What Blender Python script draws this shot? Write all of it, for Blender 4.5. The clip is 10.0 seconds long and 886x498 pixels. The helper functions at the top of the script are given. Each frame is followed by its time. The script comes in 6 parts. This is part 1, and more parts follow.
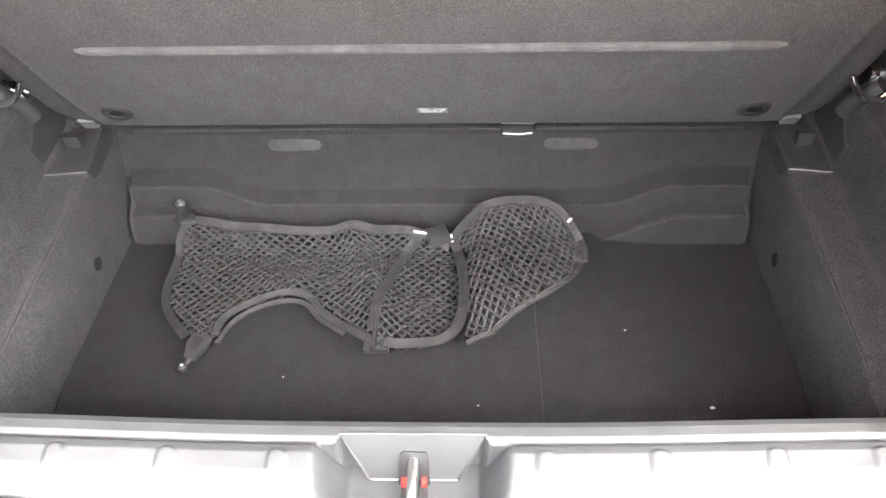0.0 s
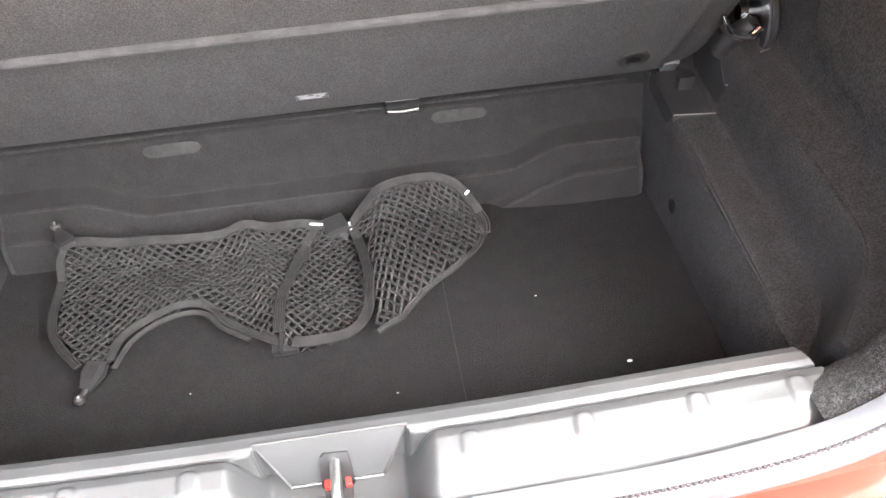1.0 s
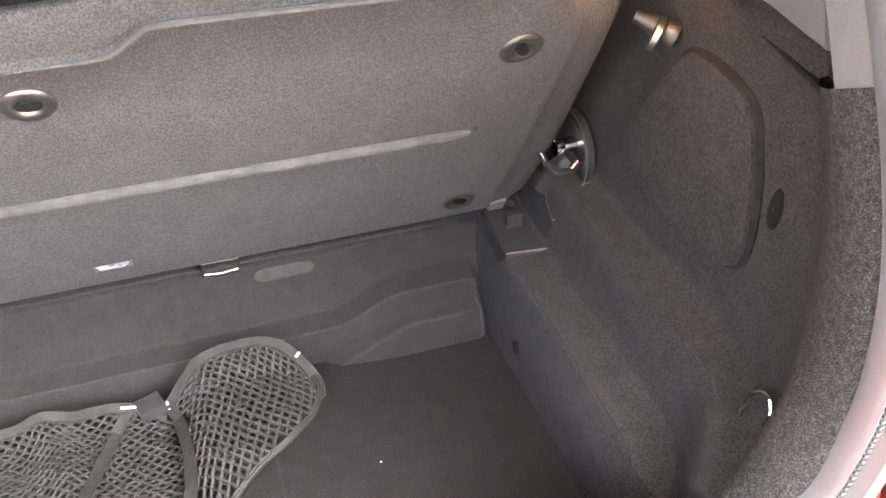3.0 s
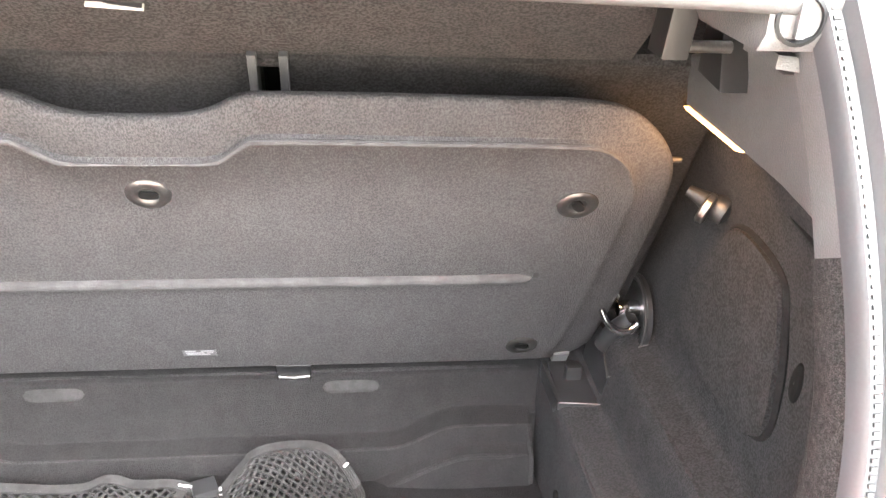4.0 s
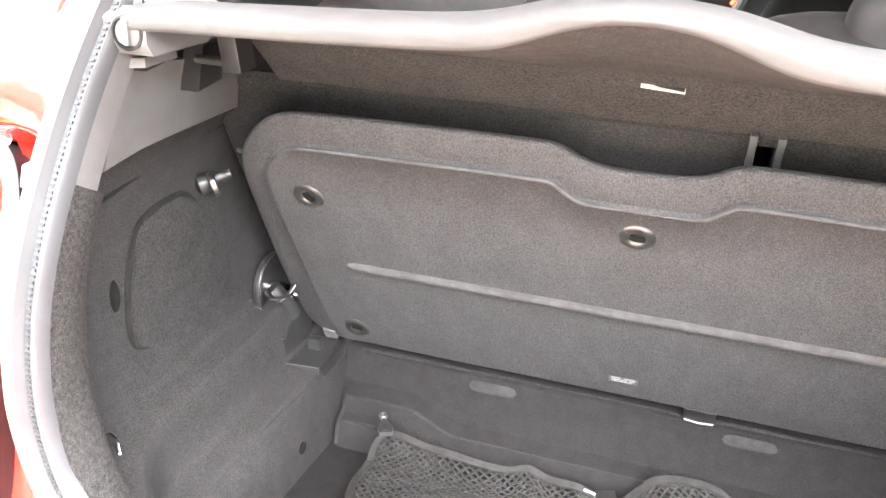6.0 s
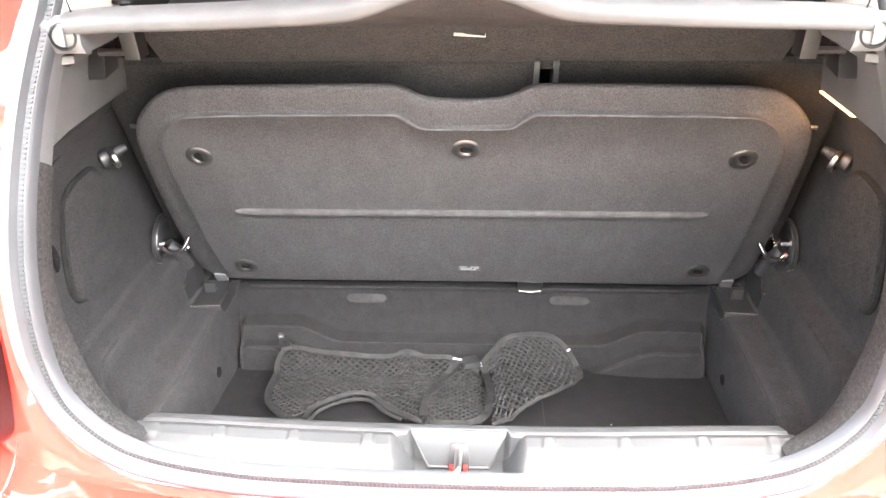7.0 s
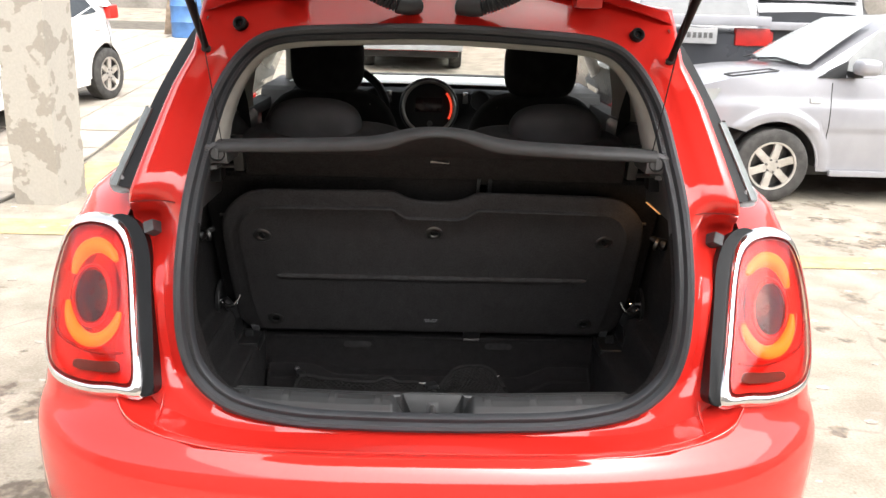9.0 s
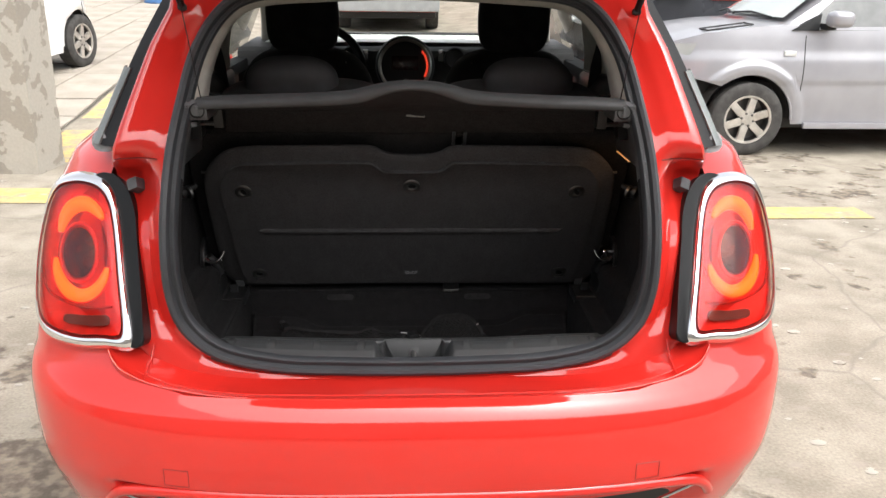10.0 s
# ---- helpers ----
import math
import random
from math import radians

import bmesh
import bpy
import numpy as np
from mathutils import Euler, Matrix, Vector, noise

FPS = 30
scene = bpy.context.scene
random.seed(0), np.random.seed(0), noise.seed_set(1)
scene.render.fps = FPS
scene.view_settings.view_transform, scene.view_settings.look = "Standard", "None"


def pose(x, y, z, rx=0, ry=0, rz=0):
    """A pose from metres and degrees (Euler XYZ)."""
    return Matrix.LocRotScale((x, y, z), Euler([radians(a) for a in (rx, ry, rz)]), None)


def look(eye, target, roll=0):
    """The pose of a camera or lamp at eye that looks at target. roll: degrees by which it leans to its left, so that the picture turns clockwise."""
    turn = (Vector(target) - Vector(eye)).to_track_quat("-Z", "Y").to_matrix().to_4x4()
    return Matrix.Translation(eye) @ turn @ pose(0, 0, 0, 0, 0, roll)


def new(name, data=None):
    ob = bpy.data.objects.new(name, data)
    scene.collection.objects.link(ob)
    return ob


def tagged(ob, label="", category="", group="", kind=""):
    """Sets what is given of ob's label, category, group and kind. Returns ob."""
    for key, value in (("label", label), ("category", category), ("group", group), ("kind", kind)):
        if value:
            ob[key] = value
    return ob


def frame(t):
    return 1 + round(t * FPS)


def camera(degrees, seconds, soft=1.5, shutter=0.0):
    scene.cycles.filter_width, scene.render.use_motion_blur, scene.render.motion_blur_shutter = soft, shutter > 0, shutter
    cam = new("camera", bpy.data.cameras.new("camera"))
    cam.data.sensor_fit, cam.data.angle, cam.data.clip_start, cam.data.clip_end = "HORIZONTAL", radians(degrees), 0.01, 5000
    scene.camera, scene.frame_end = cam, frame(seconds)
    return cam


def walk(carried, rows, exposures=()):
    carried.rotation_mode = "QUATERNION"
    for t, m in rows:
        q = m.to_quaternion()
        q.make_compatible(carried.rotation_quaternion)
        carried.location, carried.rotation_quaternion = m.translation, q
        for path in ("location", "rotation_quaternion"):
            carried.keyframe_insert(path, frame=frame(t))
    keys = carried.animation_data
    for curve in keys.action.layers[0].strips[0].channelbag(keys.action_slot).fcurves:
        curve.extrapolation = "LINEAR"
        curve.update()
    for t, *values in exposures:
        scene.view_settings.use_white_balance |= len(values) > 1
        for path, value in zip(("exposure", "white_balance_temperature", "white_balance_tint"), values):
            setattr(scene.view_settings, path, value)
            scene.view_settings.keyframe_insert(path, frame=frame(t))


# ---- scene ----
cam = camera(56.0, 10.0)
PATH = [
    (0, (0.054, -0.136, 1.335), (-0.018, 1.247, -0.108), -2.2),
    (0.5, (0.053, -0.127, 1.332), (0.043, 1.236, -0.132), -2.7),
    (1, (0.067, -0.117, 1.312), (0.205, 1.225, -0.165), -3.2),
    (1.5, (0.066, -0.086, 1.283), (0.378, 1.19, -0.225), -2.8),
    (2, (0.076, -0.064, 1.278), (0.547, 1.232, -0.171), 0.0),
    (2.5, (0.087, -0.044, 1.275), (0.635, 1.306, -0.095), 1.1),
    (3.8, (0.179, -0.135, 1.279), (0.476, 1.592, 0.315), 2.0),
    (4, (0.181, -0.159, 1.284), (0.427, 1.606, 0.376), 3.0),
    (4.5, (0.167, -0.197, 1.293), (0.209, 1.619, 0.455), 2.4),
    (5, (0.108, -0.214, 1.296), (-0.123, 1.603, 0.493), 2.1),
    (5.5, (0.079, -0.238, 1.313), (-0.425, 1.529, 0.523), 2.5),
    (5.7, (0.062, -0.268, 1.314), (-0.525, 1.477, 0.534), 3.0),
    (6.8, (0.043, -0.545, 1.381), (-0.147, 1.217, 0.453), -0.9),
    (7, (0.039, -0.627, 1.388), (-0.074, 1.164, 0.505), -1.0),
    (7.5, (0.045, -0.831, 1.438), (-0.061, 1.007, 0.657), 0.1),
    (8, (0.024, -1.054, 1.47), (-0.048, 0.834, 0.814), 1.1),
    (8.5, (-0.019, -1.244, 1.485), (-0.025, 0.671, 0.907), 0.2),
    (9, (-0.035, -1.398, 1.484), (0.021, 0.525, 0.937), 1.7),
    (9.5, (-0.028, -1.455, 1.476), (0.06, 0.457, 0.896), 1.3),
    (10, (-0.025, -1.467, 1.472), (0.073, 0.429, 0.843), 0.7),
]
EXPOSURES = [(0.0, 5.25), (1.0, 5.1), (2.0, 4.9), (2.5, 5.2), (4.0, 5.75), (5.5, 5.65), (6.8, 5.45), (7.5, 4.9), (8.0, 4.0), (8.5, 3.2), (9.0, 1.85), (9.5, 1.5), (10.0, 1.4)]
walk(cam, [(t, look(eye, target, roll)) for t, eye, target, roll in PATH], EXPOSURES)

# ---- light ----
SUN_EL, SUN_ROT = radians(62), radians(144)
world = bpy.data.worlds.new("sky")
scene.world = world
world.use_nodes = True
wn, wl = world.node_tree.nodes, world.node_tree.links
wn.clear()
sky = wn.new("ShaderNodeTexSky")
sky.sky_type, sky.sun_disc = "NISHITA", False
sky.sun_elevation, sky.sun_rotation = SUN_EL, SUN_ROT
sky.air_density, sky.dust_density, sky.ozone_density = 1.0, 4.0, 1.0
haze = wn.new("ShaderNodeHueSaturation")
haze.inputs["Saturation"].default_value = 0.22
wb = wn.new("ShaderNodeBackground")
wb.inputs["Strength"].default_value = 0.15
wo = wn.new("ShaderNodeOutputWorld")
wl.new(sky.outputs[0], haze.inputs["Color"])
wl.new(haze.outputs[0], wb.inputs["Color"])
wl.new(wb.outputs[0], wo.inputs["Surface"])

sun_data = bpy.data.lights.new("sun", "SUN")
sun_data.energy, sun_data.angle, sun_data.color = 1.5, radians(90), (1.0, 0.97, 0.93)
sun = new("sun", sun_data)
sun.matrix_world = look((math.sin(SUN_ROT) * 20, math.cos(SUN_ROT) * 20, math.tan(SUN_EL) * 20), (0, 0, 0))

# ---- materials ----
def material(name, col, rough=0.6, metal=0.0, var=0.18, scale=9.0, grain=260.0, bump=0.25, depth=0.001, coat=0.0, coat_ior=1.5,
             sheen=0.0, spec=0.5, col2=None, wear=0.0, stretch=(1, 1, 1), glow=None, glow_strength=0.0, voronoi=False, blotch=1.0, crisp=False, flaking=False):
    m = bpy.data.materials.new(name)
    m.use_nodes = True
    n, l = m.node_tree.nodes, m.node_tree.links
    b = n["Principled BSDF"]
    tc = n.new("ShaderNodeTexCoord")
    mp = n.new("ShaderNodeMapping")
    mp.inputs["Scale"].default_value = stretch
    l.new(tc.outputs["Object"], mp.inputs["Vector"])
    big = n.new("ShaderNodeTexNoise")
    big.inputs["Scale"].default_value, big.inputs["Detail"].default_value = scale, 6
    l.new(mp.outputs[0], big.inputs["Vector"])
    if voronoi:
        fine = n.new("ShaderNodeTexVoronoi")
        fine.inputs["Scale"].default_value = grain
        fine_out = fine.outputs["Distance"]
    else:
        fine = n.new("ShaderNodeTexNoise")
        fine.inputs["Scale"].default_value, fine.inputs["Detail"].default_value = grain, 3
        fine_out = fine.outputs["Fac"]
    l.new(mp.outputs[0], fine.inputs["Vector"])
    if crisp:
        sharp = n.new("ShaderNodeMapRange")
        sharp.inputs["From Min"].default_value, sharp.inputs["From Max"].default_value = 0.40, 0.62
        sharp.inputs["To Min"].default_value, sharp.inputs["To Max"].default_value = 0.16, 0.96
        l.new(fine_out, sharp.inputs["Value"])
        fine_out = sharp.outputs[0]
    mix = n.new("ShaderNodeMix")
    mix.data_type = "RGBA"
    c2 = col2 or tuple(c * (1 - var * blotch) for c in col)
    c1 = tuple(min(1, c * (1 + var * blotch)) for c in col)
    mix.inputs["A"].default_value, mix.inputs["B"].default_value = (*c1, 1), (*c2, 1)
    ramp = n.new("ShaderNodeMapRange")
    ramp.inputs["From Min"].default_value, ramp.inputs["From Max"].default_value = (0.555, 0.575) if flaking else (0.35, 0.65)
    l.new(big.outputs["Fac"], ramp.inputs["Value"])
    l.new(ramp.outputs[0], mix.inputs["Factor"])
    mul = n.new("ShaderNodeMix")
    mul.data_type, mul.blend_type = "RGBA", "MULTIPLY"
    mul.inputs["Factor"].default_value = min(1.0, var * 2.2)
    l.new(mix.outputs["Result"], mul.inputs["A"])
    l.new(fine_out, mul.inputs["B"])
    l.new(mul.outputs["Result"], b.inputs["Base Color"])
    rr = n.new("ShaderNodeMapRange")
    rr.inputs["To Min"].default_value = max(0.02, rough - 0.35 * var)
    rr.inputs["To Max"].default_value = min(1, rough + 0.35 * var + wear)
    l.new(big.outputs["Fac"], rr.inputs["Value"])
    l.new(rr.outputs[0], b.inputs["Roughness"])
    b.inputs["Metallic"].default_value = metal
    b.inputs["Specular IOR Level"].default_value = spec
    b.inputs["Coat Weight"].default_value = coat
    b.inputs["Coat Roughness"].default_value = 0.025
    b.inputs["Coat IOR"].default_value = coat_ior
    if sheen:
        b.inputs["Sheen Weight"].default_value = sheen
        b.inputs["Sheen Roughness"].default_value = 0.6
    if bump:
        bp = n.new("ShaderNodeBump")
        bp.inputs["Strength"].default_value, bp.inputs["Distance"].default_value = bump, depth
        l.new(fine_out, bp.inputs["Height"])
        l.new(bp.outputs[0], b.inputs["Normal"])
    if glow:
        b.inputs["Emission Color"].default_value = (*glow, 1)
        b.inputs["Emission Strength"].default_value = glow_strength
    return m


def glass(name, tint=(0.9, 0.95, 0.93), rough=0.0):
    m = bpy.data.materials.new(name)
    m.use_nodes = True
    b = m.node_tree.nodes["Principled BSDF"]
    b.inputs["Base Color"].default_value = (*tint, 1)
    b.inputs["Transmission Weight"].default_value = 1.0
    b.inputs["Roughness"].default_value = rough
    b.inputs["IOR"].default_value = 1.02 if rough == 0 else 1.45
    return m


def lens_material(name, tint, ior=1.5):
    """Thin clear cover: lets light through tinted, with a glossy face."""
    m = bpy.data.materials.new(name)
    m.use_nodes = True
    n, l = m.node_tree.nodes, m.node_tree.links
    n.clear()
    clear = n.new("ShaderNodeBsdfTransparent")
    clear.inputs["Color"].default_value = (*tint, 1)
    gloss = n.new("ShaderNodeBsdfGlossy")
    gloss.inputs["Roughness"].default_value = 0.04
    rim = n.new("ShaderNodeFresnel")
    rim.inputs["IOR"].default_value = ior
    mixed = n.new("ShaderNodeMixShader")
    out = n.new("ShaderNodeOutputMaterial")
    l.new(rim.outputs[0], mixed.inputs[0])
    l.new(clear.outputs[0], mixed.inputs[1])
    l.new(gloss.outputs[0], mixed.inputs[2])
    l.new(mixed.outputs[0], out.inputs["Surface"])
    return m


TINT = lens_material("tinted_glass", (0.26, 0.275, 0.27))
LENS = lens_material("red_lens_cover", (1.0, 0.55, 0.46), 1.5)
CARPET = material("boot_carpet", crisp=True, col=(0.0185, 0.0178, 0.0186), rough=0.95, var=0.32, blotch=0.3, scale=40, grain=620, bump=0.8, depth=0.0012, spec=0.08)
MOULDED = material("moulded_carpet", crisp=True, col=(0.0158, 0.0151, 0.0158), rough=0.92, var=0.32, blotch=0.3, scale=40, grain=620, bump=0.7, depth=0.0010, spec=0.2)
CARPET_COARSE = material("coarse_carpet", crisp=True, col=(0.043, 0.042, 0.043), rough=0.95, var=0.40, scale=200, grain=700, bump=1.0, depth=0.002, spec=0.22)
LINING = material("side_lining_carpet", crisp=True, col=(0.0285, 0.0276, 0.0288), rough=0.92, var=0.33, blotch=0.25, scale=40, grain=420, bump=0.5, depth=0.0008, spec=0.2)
GROOVE = material("lining_groove", (0.012, 0.0117, 0.012), 0.9, var=0.3, scale=60, grain=500, bump=0.5, spec=0.2)
# Paler than the moulded carpet: wear plus a painted edge highlight.
WORN_LIT_MOULDED = material("worn_lit_moulded_carpet", crisp=True, col=(0.0250, 0.0240, 0.0250), rough=0.9, var=0.36, blotch=0.5, scale=60, grain=620, bump=0.9, depth=0.0012, spec=0.25)
FELT = material("shelf_felt", crisp=True, col=(0.0430, 0.0408, 0.0415), rough=0.95, var=0.35, blotch=0.3, scale=40, grain=400, bump=0.6, depth=0.001, spec=0.22)
BOARD_CARPET = material("board_carpet", crisp=True, col=(0.0600, 0.0578, 0.0598), rough=0.95, var=0.28, blotch=0.2, scale=30, grain=640, bump=0.6, depth=0.0012, spec=0.22, stretch=(1, 0.6, 0.6))
WORN_BOARD = material("worn_board_carpet", (0.052, 0.050, 0.0518), 0.9, var=0.22, scale=60, grain=500, bump=0.8, depth=0.001, spec=0.3)
PLASTIC = material("black_grained_plastic", (0.018, 0.018, 0.019), 0.42, var=0.12, scale=30, grain=900, bump=0.25, depth=0.0006)
GREY_PLASTIC = material("grey_grained_plastic", (0.080, 0.082, 0.085), 0.40, var=0.10, scale=26, grain=700, bump=0.35, depth=0.0007, voronoi=True)
SILL_PLASTIC = material("sill_plastic", (0.033, 0.034, 0.035), 0.42, var=0.10, scale=20, grain=900, bump=0.16, depth=0.0005, voronoi=True)
RUBBER = material("seal_rubber", (0.031, 0.0335, 0.038), 0.52, var=0.15, scale=12, grain=400, bump=0.15, depth=0.0006)
RUBBER_RIB = material("seal_rib", (0.014, 0.015, 0.017), 0.6, var=0.1, scale=12, grain=400, bump=0.1)
GAP = material("dark_gap", (0.006, 0.006, 0.006), 0.95, var=0.1, bump=0.0, spec=0.1)
SHELF_EDGE = material("shelf_edge_plastic", (0.036, 0.0365, 0.0375), 0.6, var=0.12, scale=26, grain=700, bump=0.35, depth=0.0007)
PLATE_GREY = material("plate_grey", (0.30, 0.30, 0.30), 0.5, var=0.08, bump=0.0)
BLACK = material("deep_black_plastic", (0.012, 0.012, 0.013), 0.45, var=0.15, bump=0.1)
SATIN_BLACK = material("satin_black_trim", (0.009, 0.0095, 0.0102), 0.45, var=0.2, scale=6, bump=0.1, spec=0.2)
CHROME = material("chrome", (0.82, 0.82, 0.83), 0.07, metal=1.0, var=0.05, bump=0.0)
STEEL = material("brushed_steel", (0.55, 0.54, 0.53), 0.28, metal=1.0, var=0.15, bump=0.1)
NICKEL = material("worn_nickel", (0.17, 0.167, 0.165), 0.36, metal=0.9, var=0.2, bump=0.1)
RED = material("red_car_paint", (0.55, 0.020, 0.014), 0.40, var=0.03, scale=3, grain=1500, bump=0.02, depth=0.0002, coat=1.0, coat_ior=1.7, spec=0.05)
RED.node_tree.nodes["Principled BSDF"].inputs["Coat IOR"].default_value = 1.6
RED.node_tree.nodes["Principled BSDF"].inputs["Coat Roughness"].default_value = 0.045
BUFFER = material("grey_buffer_rubber", (0.085, 0.09, 0.095), 0.6, var=0.15, scale=30, bump=0.1)
FOOT_RUBBER = material("weathered_grey_rubber", (0.27, 0.275, 0.28), 0.5, var=0.2, scale=20, bump=0.1)
BEIGE = material("pale_headliner", (0.42, 0.40, 0.355), 0.85, var=0.08, scale=30, grain=600, bump=0.3)
SEAT = material("black_seat_cloth", (0.042, 0.041, 0.042), 0.9, var=0.25, scale=25, grain=600, bump=0.5, sheen=0.1, spec=0.25)
SEAT_GREY = material("grey_seat_leatherette", (0.078, 0.079, 0.082), 0.6, var=0.12, scale=18, grain=500, bump=0.25)
DASH = material("dashboard_plastic", (0.030, 0.030, 0.031), 0.6, var=0.15, scale=20, grain=500, bump=0.3)
# Near-white base puts the daylight glare on the dash into its colour.
DAYLIT_DASH = material("daylit_dash_top", (0.74, 0.77, 0.74), 0.28, var=0.06, scale=20, grain=500, bump=0.05, spec=0.9)
NET_CORD = material("net_cord", (0.022, 0.0212, 0.0215), 0.75, var=0.3, scale=90, grain=900, bump=0.6, spec=0.3)
NET_BAND = material("net_webbing", (0.018, 0.0173, 0.0176), 0.8, var=0.3, scale=60, grain=900, bump=0.6, spec=0.3)
WHITE_THREAD = material("white_stitching", (0.62, 0.61, 0.60), 0.8, var=0.1)
LAMP_RED = material("red_lamp_housing", (0.85, 0.030, 0.020), 0.30, var=0.15, scale=40, bump=0.0)
LAMP_DARK = material("dark_lamp_core", (0.060, 0.004, 0.003), 0.06, var=0.7, scale=45, bump=0.0)
# Darker copy of the lamp red, for shade painted inside the lamp.
LAMP_RED_SHADE = material("shaded_lamp_red", (0.55, 0.014, 0.009), 0.22, var=0.35, scale=30, bump=0.0)
LAMP_GLOW = material("glowing_lamp_ring", (0.9, 0.26, 0.04), 0.35, var=0.1, bump=0.0, glow=(1.0, 0.15, 0.008), glow_strength=0.65)
LAMP_REFLECTOR = material("lamp_reflector", (0.11, 0.045, 0.042), 0.35, var=0.15, scale=200, bump=0.2)
RED_DARK = material("red_paint_gap", (0.16, 0.006, 0.004), 0.5, var=0.05, bump=0.0)
PAD = material("pale_pad_carpet", (0.021, 0.0203, 0.021), 0.85, var=0.3, scale=60, grain=500, bump=0.8, depth=0.001, spec=0.4)
BOOT_LAMP = material("warm_boot_lamp", (0.9, 0.7, 0.5), 0.3, var=0.05, bump=0.0, glow=(1.0, 0.42, 0.12), glow_strength=0.17)
WARM_RED = material("red_plastic", (0.45, 0.02, 0.015), 0.35, var=0.1, bump=0.0)
SILVER = material("silver_car_paint", (0.33, 0.33, 0.35), 0.32, metal=0.25, var=0.06, scale=4, grain=1200, bump=0.02, coat=0.6)
WHITE_PAINT = material("white_car_paint", (0.78, 0.78, 0.77), 0.3, var=0.04, scale=3, bump=0.0, coat=0.6)
DARK_PAINT = material("dark_grey_car_paint", (0.055, 0.058, 0.065), 0.28, metal=0.3, var=0.08, scale=3, bump=0.0, coat=0.6)
LINER = material("dusty_arch_liner", (0.055, 0.050, 0.045), 0.85, var=0.3, scale=8, grain=80, bump=0.3, depth=0.003)
TYRE = material("tyre_rubber", (0.060, 0.057, 0.053), 0.85, var=0.25, scale=15, grain=200, bump=0.3, depth=0.003)
RIM = material("alloy_rim", (0.60, 0.57, 0.52), 0.35, metal=0.6, var=0.15, scale=12, bump=0.05)
CAR_GLASS = material("dark_car_window", (0.040, 0.045, 0.050), 0.08, var=0.1, bump=0.0, spec=0.3)
# Grey base stands for what the side glass reflects.
SIDE_GLASS = material("grey_side_glass", (0.13, 0.135, 0.135), 0.10, var=0.1, bump=0.0, spec=0.3)
GLASS_EDGE = material("green_glass_edge", (0.17, 0.19, 0.185), 0.12, var=0.15, bump=0.0, spec=0.6)
# Opaque pale base stands for the sky reflected in the glass.
PAINTED_SKY_GLASS = material("painted_sky_glass", (0.40, 0.43, 0.42), 0.08, var=0.1, scale=2, bump=0.0, spec=0.6)
PANE = glass("clear_pane")
CONCRETE = material("pillar_concrete", (0.34, 0.315, 0.270), 0.9, var=0.10, scale=5.5, grain=55, bump=0.3, depth=0.003, col2=(0.275, 0.248, 0.207), flaking=True)
FAR_WALL = material("weathered_far_wall", (0.27, 0.245, 0.215), 0.9, var=0.2, scale=1.6, grain=14, bump=0.5, depth=0.01, col2=(0.20, 0.18, 0.155))
WALL = material("added_wall_render", (0.46, 0.43, 0.39), 0.9, var=0.15, scale=1.2, grain=12, bump=0.4, depth=0.01)
PAVER_JOINT = material("paving_joint", (0.12, 0.105, 0.085), 0.95, var=0.2, scale=6, grain=60, bump=0.4, depth=0.003)
PAVER = material("paving_slab", (0.335, 0.300, 0.252), 0.88, var=0.10, scale=2.5, grain=60, bump=0.4, depth=0.003, col2=(0.285, 0.252, 0.208))
YELLOW = material("worn_yellow_paint", (0.58, 0.40, 0.11), 0.8, var=0.22, scale=7, grain=45, bump=0.3, depth=0.002, col2=(0.36, 0.31, 0.22))
BLUE = material("blue_barrel", (0.08, 0.20, 0.45), 0.5, var=0.2, scale=4, bump=0.1)
WOOD = material("weathered_plank", (0.32, 0.24, 0.17), 0.85, var=0.3, scale=8, grain=60, bump=0.5)
PLATE_WHITE = material("plate_white", (0.62, 0.62, 0.60), 0.5, var=0.08, bump=0.0)
INK = material("dark_ink", (0.03, 0.03, 0.035), 0.6, var=0.1, bump=0.0)
LABEL = material("printed_label", (0.020, 0.020, 0.022), 0.35, var=0.1, bump=0.0)
LABEL_INK = material("label_print", (0.22, 0.22, 0.23), 0.5, var=0.05, bump=0.0)


MUD = (((-1.12, 0.72, 0.0), 0.60, 0.36), ((-1.52, 1.62, 0.0), 0.60, 0.22), ((3.3, 4.7, 0.0), 1.3, 0.14))


